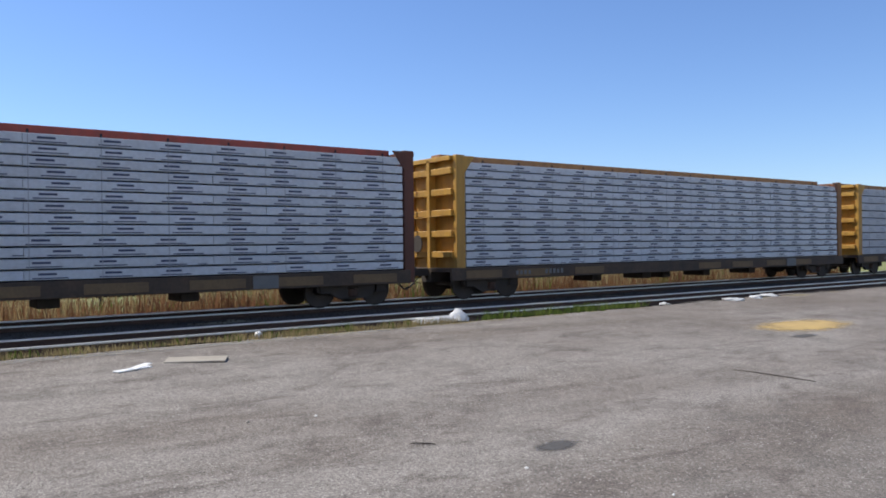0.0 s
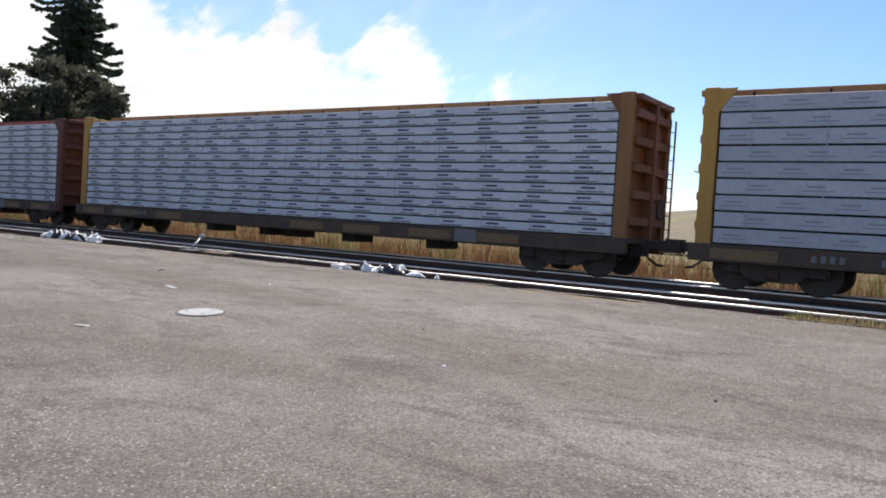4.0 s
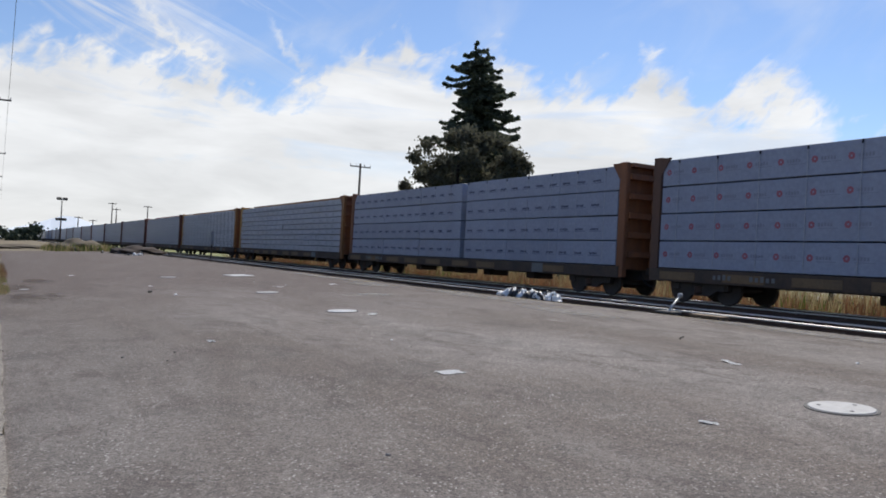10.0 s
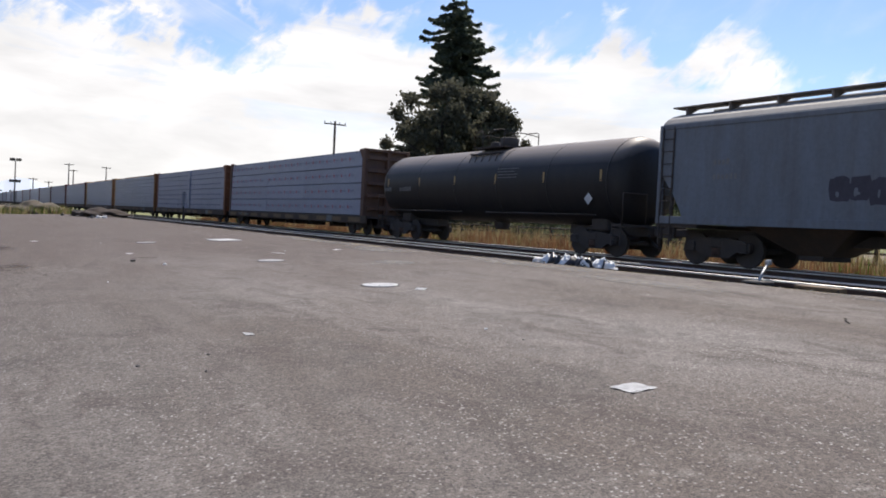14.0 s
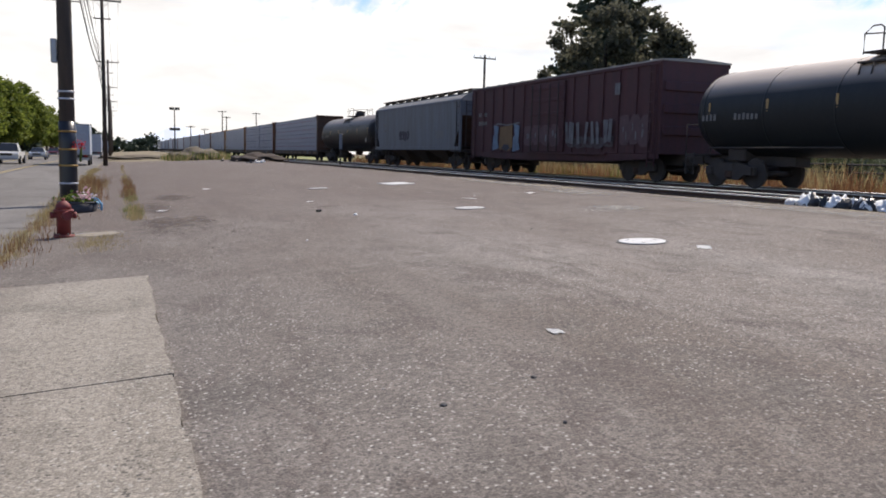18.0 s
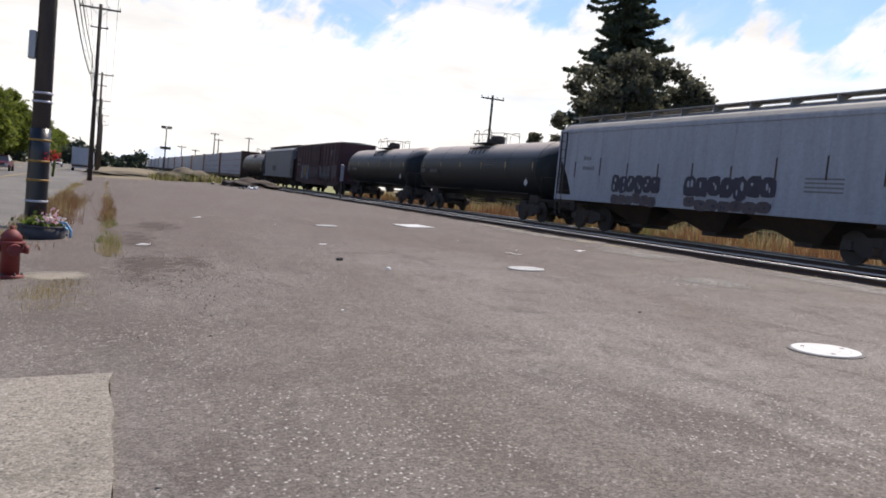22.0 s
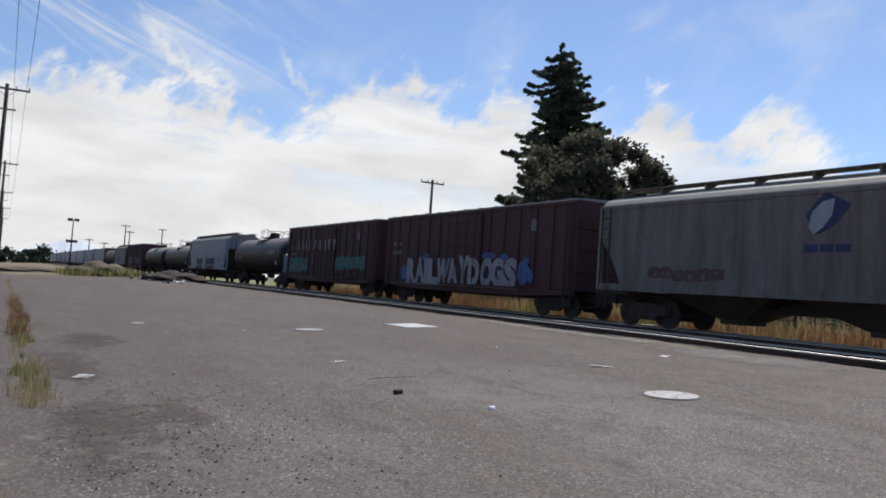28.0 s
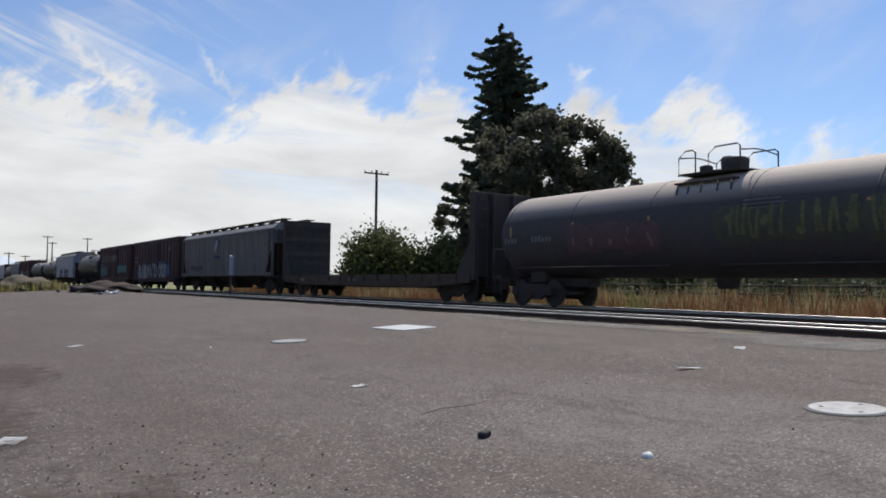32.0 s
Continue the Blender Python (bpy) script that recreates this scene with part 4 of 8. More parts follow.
def ballast_bed():
    ys = [i * 1.0 for i in range(-90, 160)] + [200, 300, 450, 700]
    xs = [12.3, 12.55, 12.75, 13.1, 13.6, 14.25, 14.9, 15.6, 16.6, 17.4, 18.2, 18.9, 19.6, 20.4, 21.2, 22.0]
    r = np.random.default_rng(5)
    verts, n = [], len(xs)
    for y in ys:
        for x in xs:
            verts.append((x, y, gz(x, y) + 0.012 + r.uniform(-0.02, 0.02)))
    faces = [(j * n + i, j * n + i + 1, (j + 1) * n + i + 1, (j + 1) * n + i) for j in range(len(ys) - 1) for i in range(n - 1)]
    ob = put("ballast_bed", raw("ballast_bed", verts, faces, "ballast"))
    tagged(ob, "dark grimy ballast under two railway tracks", "ballast", kind="structure")
    # loose stones by the rails
    v, f = [], []
    for i in range(5200):
        x = r.choice([12.9, 13.2, 13.85, 14.25, 14.7, 15.5, 16.4, 17.3]) + r.normal() * 0.22
        y = r.uniform(-22, 55)
        s = r.uniform(0.018, 0.045)
        z = gz(x, y) + 0.02
        b = len(v)
        for dx, dy, dz in ((1, 0, 0), (-0.5, 0.9, 0), (-0.5, -0.9, 0), (0.1, 0.1, 1.1)):
            v.append((x + dx * s * r.uniform(0.7, 1.3), y + dy * s * r.uniform(0.7, 1.3), z + dz * s))
        f += [(b, b + 1, b + 3), (b + 1, b + 2, b + 3), (b + 2, b, b + 3)]
    for i in range(620):
        x, y = 0.4 + r.normal() * 0.8, 28.6 + r.normal() * 1.8
        if x < -0.45:
            continue
        s = r.uniform(0.006, 0.017)
        z = gz(x, y) + 0.012
        b = len(v)
        for dx, dy, dz in ((1, 0, 0), (-0.5, 0.9, 0), (-0.5, -0.9, 0), (0.1, 0.1, 0.8)):
            v.append((x + dx * s * r.uniform(0.7, 1.3), y + dy * s * r.uniform(0.7, 1.3), z + dz * s))
        f += [(b, b + 1, b + 3), (b + 1, b + 2, b + 3), (b + 2, b, b + 3)]
    ob = put("ballast_stones", raw("ballast_stones", v, f, "ballast"))
    tagged(ob, "loose dark ballast stones between the rails", "gravel", kind="stuff")
    # pale crumbs on the lot and along its edge
    v, f = [], []
    for i in range(3600):
        if i % 3 == 0:
            x, y = 12.1 + r.normal() * 0.28, r.uniform(-24, 60)
        else:
            x, y = r.uniform(-0.3, 12.0), r.uniform(-14, 46)
        s = r.uniform(0.006, 0.018) * (1.9 if i % 3 == 0 else 1.0)
        z = gz(x, y) + 0.012
        b = len(v)
        for dx, dy, dz in ((1, 0, 0), (-0.5, 0.9, 0), (-0.5, -0.9, 0), (0.1, 0.1, 0.38)):
            v.append((x + dx * s * r.uniform(0.7, 1.3), y + dy * s * r.uniform(0.7, 1.3), z + dz * s))
        f += [(b, b + 1, b + 3), (b + 1, b + 2, b + 3), (b + 2, b, b + 3)]
    for i in range(420):
        x, y = 0.3 + r.normal() * 0.8, 28.2 + r.normal() * 2.2
        if x < -0.45:
            continue
        s = r.uniform(0.005, 0.016)
        z = gz(x, y) + 0.012
        b = len(v)
        for dx, dy, dz in ((1, 0, 0), (-0.5, 0.9, 0), (-0.5, -0.9, 0), (0.1, 0.1, 0.38)):
            v.append((x + dx * s * r.uniform(0.7, 1.3), y + dy * s * r.uniform(0.7, 1.3), z + dz * s))
        f += [(b, b + 1, b + 3), (b + 1, b + 2, b + 3), (b + 2, b, b + 3)]
    for i in range(420):
        x, y = 8.9 + r.normal() * 0.45, 26.9 + r.normal() * 0.3
        s = r.uniform(0.008, 0.03)
        z = gz(x, y) + 0.012
        b = len(v)
        for dx, dy, dz in ((1, 0, 0), (-0.5, 0.9, 0), (-0.5, -0.9, 0), (0.1, 0.1, 0.38)):
            v.append((x + dx * s * r.uniform(0.7, 1.3), y + dy * s * r.uniform(0.7, 1.3), z + dz * s))
        f += [(b, b + 1, b + 3), (b + 1, b + 2, b + 3), (b + 2, b, b + 3)]
    ob = put("asphalt_crumbs", raw("asphalt_crumbs", v, f, "paleDust"))
    tagged(ob, "pale loose crumbs of stone on the asphalt", "gravel", kind="stuff")


ballast_bed()
track(14.25, "railway_track", "empty near track with shiny rails on dark ties", (-14, 52))
TX = 18.86
track(TX, "railway_track", "track under the freight train on dark ballast", (-14, 40))


# ---- the freight train ----
SPEED = 11.22
CARS = []          # (car, place along the train at 9 s)
wheel_me = mesh_of("wheel", ring_tube(ring_tube(bmesh.new(), [(-0.07, 0, 0), (-0.05, 0, 0), (-0.04, 0, 0), (0.065, 0, 0)], [0.46, 0.485, 0.46, 0.452], 20), [(-0.1, 0, 0), (0.1, 0, 0)], 0.13, 10), "truckiron")
axle_me = mesh_of("axle", tube([(-0.95, 0, 0), (0.95, 0, 0)], 0.085, 8), "truckiron")
bolster_me = mesh_of("bolster", boxm(-1.1, 1.1, -0.2, 0.2, -0.12, 0.16, 0.03), "truckiron")
spring_me = mesh_of("spring_nest", tube([(0, 0, -0.16), (0, 0, -0.1), (0, 0, -0.02), (0, 0, 0.06)], [0.15, 0.17, 0.15, 0.17], 10), "rust")
coupler_me = mesh_of("coupler", box(boxm(-0.12, 0.12, -0.55, 0.45, -0.12, 0.12, 0.02), -0.2, 0.2, 0.42, 0.68, -0.17, 0.17), "truckiron")
hose_me = mesh_of("air_hose", tube([(0.3, 0.2, -0.05), (0.36, 0.45, -0.3), (0.34, 0.62, -0.42), (0.3, 0.78, -0.44)], 0.032, 6), "rubber")


def sideframe_mesh():
    bm = bmesh.new()
    out = [(-1.12, -0.10), (-1.12, 0.12), (-0.8, 0.20), (-0.3, 0.26), (0.3, 0.26), (0.8, 0.20), (1.12, 0.12), (1.12, -0.10), (0.78, -0.08), (0.42, -0.30), (-0.42, -0.30), (-0.78, -0.08)]
    prism(bm, out, -0.07, 0.07, "x")
    for y in (-0.9, 0.9):
        box(bm, -0.13, 0.13, y - 0.16, y + 0.16, -0.14, 0.14, 0.02)
    return mesh_of("side_frame", bm, "truckiron")


frame_me = sideframe_mesh()


def bogie(car, y, idx):
    """A two-axle truck under a car, at rail level."""
    b = new("truck")
    b.parent = car
    b.matrix_basis = pose(0, y, 0)
    for x in (-1.0, 1.0):
        put("side_frame", frame_me, b, pose(x, 0, 0.52))
        put("spring_nest", spring_me, b, pose(x * 1.02, 0, 0.44))
    put("bolster", bolster_me, b, pose(0, 0, 0.62))
    for yy in (-0.9, 0.9):
        put("axle", axle_me, b, pose(0, yy, 0.455))
        for x, s in ((-0.75, 0), (0.75, 180)):
            put("wheel", wheel_me, b, pose(x, yy, 0.455, 0, 0, s))
    return b


def car_base(name, label, category, s_front, s_back, z=RAIL_TOP):
    """A car between two places along the train; front is towards +y. Returns it with its length."""
    s = (s_front + s_back) / 2
    car = thing(name, label, category, "cars of the freight train", pose(TX, 20 + s, z))
    CARS.append((car, s))
    L = s_front - s_back
    for e in (1, -1):
        bogie(car, e * (L / 2 - 2.55), 0)
        put("coupler", coupler_me, car, pose(0, e * (L / 2 - 0.62), 0.86, 0, 0, 0 if e > 0 else 180))
        put("air_hose", hose_me, car, pose(0, e * (L / 2 - 0.95), 0.8, 0, 0, 0 if e > 0 else 180))
    return car, L


def bars(x, spans, t=0.006):
    """Thin bars of paint on a side face: spans of (y0, y1, z0, z1)."""
    bm = bmesh.new()
    for y0, y1, z0, z1 in spans:
        box(bm, x - t, x + 0.002, y0, y1, z0, z1)
    return bm


def letters(x, y, z, h, n, rng, gap=0.28, w=0.42):
    """A row of plain bars the size of stencilled marks; y runs down (the reader's right is -y)."""
    out = []
    for i in range(n):
        y1 = y - i * h * (w + gap)
        out.append((y1 - h * w, y1, z + h * 0.12, z + h * rng.uniform(0.72, 0.95)))
    return out


rung_cache = {}


def ladder(parent, x, y, z0, z1, width=0.42, axis="y", mat_="truckiron"):
    key = (round(z1 - z0, 2), width, axis, mat_)
    if key not in rung_cache:
        bm = bmesh.new()
        h = z1 - z0
        for s in (-width / 2, width / 2):
            box(bm, -0.02, 0.02, s - 0.02, s + 0.02, 0, h)
        k = 0.2
        while k < h:
            ring_tube(bm, [(-0.015, -width / 2, k), (-0.015, width / 2, k)], 0.014, 5)
            k += 0.36
        rung_cache[key] = mesh_of("ladder", bm, mat_)
    put("ladder", rung_cache[key], parent, pose(x, y, z0, 0, 0, 0 if axis == "y" else 90))


bundle_cache = {}


def bundle_mesh(l, h, d, wrap):
    key = ("b", round(l, 2), round(h, 3), wrap)
    if key not in bundle_cache:
        bm = bmesh.new()
        box(bm, -d / 2, d / 2, -l / 2 + 0.004, l / 2 - 0.004, 0.034, h - 0.006, 0.010)
        bundle_cache[key] = mesh_of("lumber_pack", bm, wrap)
    return bundle_cache[key]


def print_mesh(l, h, d, style, seed):
    """Rows of small prints on a pack's side."""
    key = ("p", round(l, 2), round(h, 3), style, seed)
    if key not in bundle_cache:
        r = random.Random(seed * 7 + int(h * 100))
        sp, mats = [], "print"
        y = l / 2 - 0.12 - 0.5 * (seed % 2)
        if style == "dash":
            y = l / 2 - r.uniform(0.05, 0.6)
            while y > -l / 2 + 0.78:
                zc = h * 0.5 + r.uniform(-0.008, 0.008)
                sp += [(y - 0.50, y - 0.12, zc + 0.012, zc + 0.062), (y - 0.74, y, zc - 0.066, zc - 0.040)]
                if r.random() < 0.18:
                    sp.append((y - 1.25, y - 1.02, zc - 0.066, zc - 0.046))
                y -= 1.4
        elif style == "line":
            mats = "printlt"
            while y > -l / 2 + 0.7:
                zc = h * 0.42
                sp += [(y - 0.46, y - 0.1, zc + 0.05, zc + 0.085), (y - 0.62, y, zc - 0.03, zc - 0.008)]
                y -= 1.18
        elif style == "logo":
            y = l / 2 - 0.12
            while y > -l / 2 + 0.6:
                zc = h * 0.42
                sp += letters(0, y - 0.06, zc, 0.105, 6, r) + [(y - 0.62, y, zc - 0.03, zc - 0.018)]
                y -= 0.86
        elif style == "red":
            mats = "printlt"
            y = l / 2 - 0.42
            while y > -l / 2 + 0.75:
                zc = h * 0.46
                sp += letters(0, y - 0.04, zc, 0.125, 5, r) + [(y - 0.6, y - 0.04, zc - 0.04, zc - 0.025)]
                y -= 1.02
        bundle_cache[key] = mesh_of("print", bars(-d / 2, sp), mats) if sp else None
    return bundle_cache[key]


def red_logo_mesh(l, h, d):
    key = ("r", round(l, 2), round(h, 3))
    if key not in bundle_cache:
        bm = bmesh.new()
        y = l / 2 - 0.27
        while y > -l / 2 + 0.75:
            for q in range(7):      # a ring of wedges
                a = 2 * math.pi * q / 7
                disc(bm, (-d / 2 - 0.006, y + 0.062 * math.cos(a), h * 0.53 + 0.062 * math.sin(a)), 0.036, 0.007, 7, "x")
            y -= 1.02
        bundle_cache[key] = mesh_of("red_logo", bm, "printred")
    return bundle_cache[key]


def centerbeam(k, paint, rows, style, wrap, cols, label, detail=True, chord=None, tall=4.38, notch=False, front=0.0, back=0.0):
    """A centre-beam flat car loaded with wrapped lumber, between coupler lines k and k + 1."""
    s0 = 44.08 - 24.98 * (k - 4)
    car, L = car_base("lumber_car", label, "flat car", s0, s0 - 24.98)
    r = random.Random(100 + k)
    Lb = L - 1.5
    hb = Lb / 2
    z0, zt = 0.985, tall
    w = 1.30
    # frame
    part("deck", boxm(-w, w, -hb, hb, 0.86, z0, 0.01), "sill", car)
    part("centre_sill", boxm(-0.25, 0.25, -hb, hb, 0.55, 0.87), "truckiron", car)
    for x in (-w, w):
        part("side_sill", boxm(x - 0.05, x + 0.05, -hb, hb, 0.60, 0.99, 0.01), "sill", car)
    if detail:
        pm = mesh_of("sill_panel", boxm(-0.012, 0.0, -0.72, 0.72, 0.66, 0.90), "ochre" if paint != "brownred" else "sill")
        n = 10
        for i in range(n):
            if r.random() < 0.85:
                put("sill_panel", pm, car, pose(-w - 0.052, -hb + (i + 0.5) * Lb / n + r.uniform(-0.2, 0.2), 0), "faded ochre panel")
        for yy in (-5.5, -2.2, 0.4, 1.6, 4.4):
            part("brake_rigging", boxm(-0.5, 0.5, yy - 0.25, yy + 0.25, 0.33, 0.60, 0.03), "truckiron", car)
        part("stencil", bars(-w - 0.066, letters(0, hb - 2.6, 0.70, 0.2, 4, r, 0.4, 0.5) + letters(0, hb - 3.9, 0.70, 0.2, 5, r, 0.4, 0.5)), "dimwhite", car, "white painted marks")
        part("placard", boxm(-w - 0.075, -w - 0.05, -hb + 4.2, -hb + 4.9, 0.62, 0.96), "dimwhite", car, "pale data panel")
    # bulkheads
    for e in (1, -1):
        y = hb - front if e > 0 else back - hb
        # rear ends of yellow and red cars have their shade painted in brown
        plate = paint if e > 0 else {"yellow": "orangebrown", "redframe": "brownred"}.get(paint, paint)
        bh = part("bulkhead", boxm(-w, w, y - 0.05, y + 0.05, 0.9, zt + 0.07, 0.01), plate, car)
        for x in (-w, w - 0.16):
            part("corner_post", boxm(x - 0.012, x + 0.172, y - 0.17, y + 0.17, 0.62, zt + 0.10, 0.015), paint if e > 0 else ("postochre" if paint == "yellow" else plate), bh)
        if detail:
            for x in (-0.06,):
                yb = sorted((y + e * 0.049, y + e * 0.30))
                part("rib", boxm(x, x + 0.16, yb[0], yb[1], 0.9, zt + 0.02, 0.01), plate, bh)
            for zz in (1.3, 1.95, 2.6, 3.25, 3.9):
                yb = sorted((y + e * 0.05, y + e * 0.26))
                part("rib", boxm(-w + 0.16, w - 0.16, yb[0], yb[1], zz, zz + 0.2, 0.015), plate, bh)
            yb = sorted((y + e * 0.05, y + e * 0.30))
            part("top_beam", boxm(-w + 0.16, w - 0.16, yb[0], yb[1], zt - 0.06, zt + 0.08, 0.01), plate, bh)
            part("grab_bar", tube([(-w + 0.25, y + e * 0.36, 2.62), (w - 0.2, y + e * 0.36, 2.55)], 0.016, 5), plate, bh)
            part("bracket", prism(bmesh.new(), [(y - e * 0.1, zt + 0.07), (y - e * 0.55, zt + 0.07), (y - e * 0.1, zt - 0.55)], -w - 0.01, -w + 0.05, "x"), plate, bh)
            ladder(bh, w - 0.30, y + e * 0.34, 0.7, 4.1, 0.4, "x", plate)
            part("hand_brake", disc(bmesh.new(), (0.55, y + e * 0.34, 1.75), 0.27, 0.04, 16, "y"), "truckiron", bh)
    part("top_chord", boxm(-0.24, 0.24, back - hb, hb - front, zt - 0.12, zt + (0.21 if chord else 0.06), 0.01), chord or paint, car)
    # near-black, so its colour paints the shade in the gaps between packs
    part("centre_beam", boxm(-0.09, 0.09, back - hb, hb - front, z0, zt), "strap", car)
    # load
    h = (zt - (0.11 if chord else 0.0) - z0) / rows
    tot = sum(cols)
    room = Lb - 0.42 - front - back
    mid = (back - front) / 2
    inner = room - (0.42 if notch else 0.0)
    lens = [c / tot * inner for c in cols]
    d = w - 0.14
    if detail:
        for i in range(rows):
            y = mid + room / 2
            order = lens[:] if i % 2 == 0 or notch else lens[::-1]
            for j, l in enumerate(order):
                if notch and j == 3:
                    y -= 0.42
                b = put("lumber_pack", bundle_mesh(l, h, d, wrap), car, pose(-(0.10 + d / 2) - r.uniform(0.0, 0.035), y - l / 2, z0 + i * h))
                pm = print_mesh(l, h, d, style, i % 2 + 2 * (j % 2) if style != "dash" else i * 4 + j)
                if pm:
                    put("print", pm, b)["kind"] = "stuff"
                if style == "red":
                    put("red_logo", red_logo_mesh(l, h, d), b)["kind"] = "stuff"
                y -= l
        bm = bmesh.new()
        for i in range(rows):
            box(bm, 0.10, 0.10 + d, mid - inner / 2, mid + inner / 2, z0 + i * h + 0.02, z0 + (i + 1) * h)
        part("far_side_load", bm, wrap, car)
        # straps over the top edge
        sm = mesh_of("tie_down", boxm(-0.015, 0.0, -0.025, 0.025, -0.10, -0.01), "strap")
        belt = mesh_of("strap", boxm(-0.004, 0.0, -0.011, 0.011, z0 + 0.05, zt - 0.15), "belt")
        for i in range(15):
            y = back - hb + 0.9 + i * (Lb - front - back - 1.8) / 14
            put("tie_down", sm, car, pose(-w + 0.015, y, zt - 0.02))
            put("strap", belt, car, pose(-w - 0.002, y, 0), "thin grey strap down the load")
    else:
        for i in range(rows):
            bm = bmesh.new()
            y = -inner / 2
            for l in lens:
                for sx in (-1, 1):
                    a, b_ = sx * 0.1, sx * (0.1 + d)
                    box(bm, min(a, b_), max(a, b_), y + 0.02, y + l - 0.02, z0 + i * h + 0.02, z0 + (i + 1) * h - 0.015)
                y += l
            part("lumber_tier", bm, wrap, car)["kind"] = "stuff"
    return car


def tank_car(s_front, s_back, paint, label, seed, green=False, r0=1.50, fittings=True, graf=None, zc=2.48):
    car, L = car_base("tank_car", label, "tank car", s_front, s_back)
    r = random.Random(seed)
    hb = L / 2 - 0.85
    prof = [(-hb, 0.05), (-hb + 0.02, r0 * 0.35), (-hb + 0.10, r0 * 0.68), (-hb + 0.25, r0 * 0.88), (-hb + 0.48, r0 * 0.975), (-hb + 0.72, r0)]
    prof += [(y, r0) for y in np.linspace(-hb + 1.4, hb - 1.4, 7)]
    prof += [(-a, b) for a, b in prof[5::-1]]
    bm = bmesh.new()
    ring_tube(bm, [(0, y, zc) for y, _ in prof], [q for _, q in prof], 40)
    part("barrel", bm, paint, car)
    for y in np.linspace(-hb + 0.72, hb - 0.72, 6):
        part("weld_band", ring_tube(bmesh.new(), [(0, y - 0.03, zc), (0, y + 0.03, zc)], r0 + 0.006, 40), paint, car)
    for e in (1, -1):
        y = e * (L / 2 - 2.55)
        part("saddle", boxm(-0.8, 0.8, y - 0.4, y + 0.4, 0.82, 1.25, 0.04), "truckiron", car)
        part("stub_sill", boxm(-0.3, 0.3, min(e * (L / 2 - 0.7), e * (L / 2 - 4.6)), max(e * (L / 2 - 0.7), e * (L / 2 - 4.6)), 0.68, 1.0, 0.02), "truckiron", car)
        part("end_platform", boxm(-1.45, 1.45, min(e * (L / 2 - 0.8), e * (L / 2 - 1.25)), max(e * (L / 2 - 0.8), e * (L / 2 - 1.25)), 0.98, 1.06), "truckiron", car)
        ladder(car, -1.45, e * (L / 2 - 1.05), 0.35, 1.1, 0.4)
        bm = bmesh.new()
        ye = e * (L / 2 - 0.82)
        ring_tube(bm, [(-1.45, ye, 1.0), (-1.45, ye, 2.05), (-0.4, ye, 2.05), (-0.4, ye, 1.0)], 0.022, 5)
        part("end_rail", bm, "truckiron", car)
        part("end_rail", tube([(0.4, ye, 1.0), (0.4, ye, 2.05), (1.45, ye, 2.05), (1.45, ye, 1.0)], 0.022, 5), "truckiron", car)
    part("bottom_outlet", tube([(0, 0, zc - r0 - 0.3), (0, 0, zc - r0 + 0.2)], [0.28, 0.4], 12), "truckiron", car)
    for x in (-1.46,):
        bm = bmesh.new()
        for e in (1, -1):
            ring_tube(bm, [(x, e * 0.9, zc - 1.15), (x, e * (L / 2 - 2.0), zc - 1.15)], 0.025, 5)
        part("side_rail", bm, "truckiron", car)
    if fittings:
        zt = zc + r0
        pl = part("platform", box(boxm(-0.85, 0.85, -1.05, 1.05, zt - 0.02, zt + 0.03), -1.05, -0.85, -1.05, 1.05, zt - 0.30, zt - 0.25), "truckiron", car)
        bm = bmesh.new()
        for a in (-0.85, 0.85):
            for y0_, y1_ in ((-1.05, 0.0), (0.45, 1.05)):
                ring_tube(bm, [(a, y0_, zt - 0.05), (a, y0_, zt + 0.60), (a, y0_ + 0.1, zt + 0.68), (a, y1_ - 0.25, zt + 0.68), (a, y1_, zt + 0.5), (a, y1_, zt - 0.05)], 0.022, 6)
        for y in (-1.05, 1.05):
            ring_tube(bm, [(-0.85, y, zt + 0.5), (-0.2, y, zt + 0.58), (0.2, y, zt + 0.58), (0.85, y, zt + 0.5)], 0.02, 5)
        part("railing", bm, "truckiron", pl)
        part("manway_housing", tube([(0, -0.25, zt - 0.1), (0, -0.25, zt + 0.40), (0, -0.25, zt + 0.45)], [0.36, 0.4, 0.32], 16), "truckiron", car)
        part("valve", tube([(0, 0.75, zt - 0.05), (0, 0.75, zt + 0.3), (0, 0.75, zt + 0.34)], [0.18, 0.2, 0.12], 10), "truckiron", car)
        for y in (-0.9, -0.45, 0.1, 0.55, 0.95):
            part("stay", tube([(-1.0, y, zt - 0.26), (-1.22, y - 0.12, zt - 0.62)], 0.022, 5), "truckiron", pl)
    sx = lambda z: -math.sqrt(max(r0 * r0 - (z - zc) ** 2, 0)) - 0.008
    for i, y in enumerate(np.linspace(-hb + 1.0, hb - 1.0, 6)):
        part("reflector", bars(sx(zc + 0.25) - 0.002, [(y - 0.045, y + 0.045, zc - 0.05, zc + 0.32)], 0.01), "reflect", car, "vertical yellow reflector strip")
    part("stencil", bars(sx(zc - 0.15) - 0.02, letters(0, hb - 0.7, zc - 0.3, 0.26, 4, r) + letters(0, hb - 2.2, zc - 0.3, 0.26, 6, r), 0.004), "dimwhite", car, "pale painted marks")
    sp = []
    for i in range(4):
        sp.append((-2.4 - r.uniform(0.2, 0.7), -1.6, zc + 0.5 - i * 0.11, zc + 0.53 - i * 0.11))
    part("data_panel", bars(sx(zc + 0.3) - 0.01, sp, 0.004), "sprayfade", car, "faded block of painted lines")
    xp, yp, zp = sx(zc - 0.6) - 0.05, -hb + 1.6, zc - 0.62
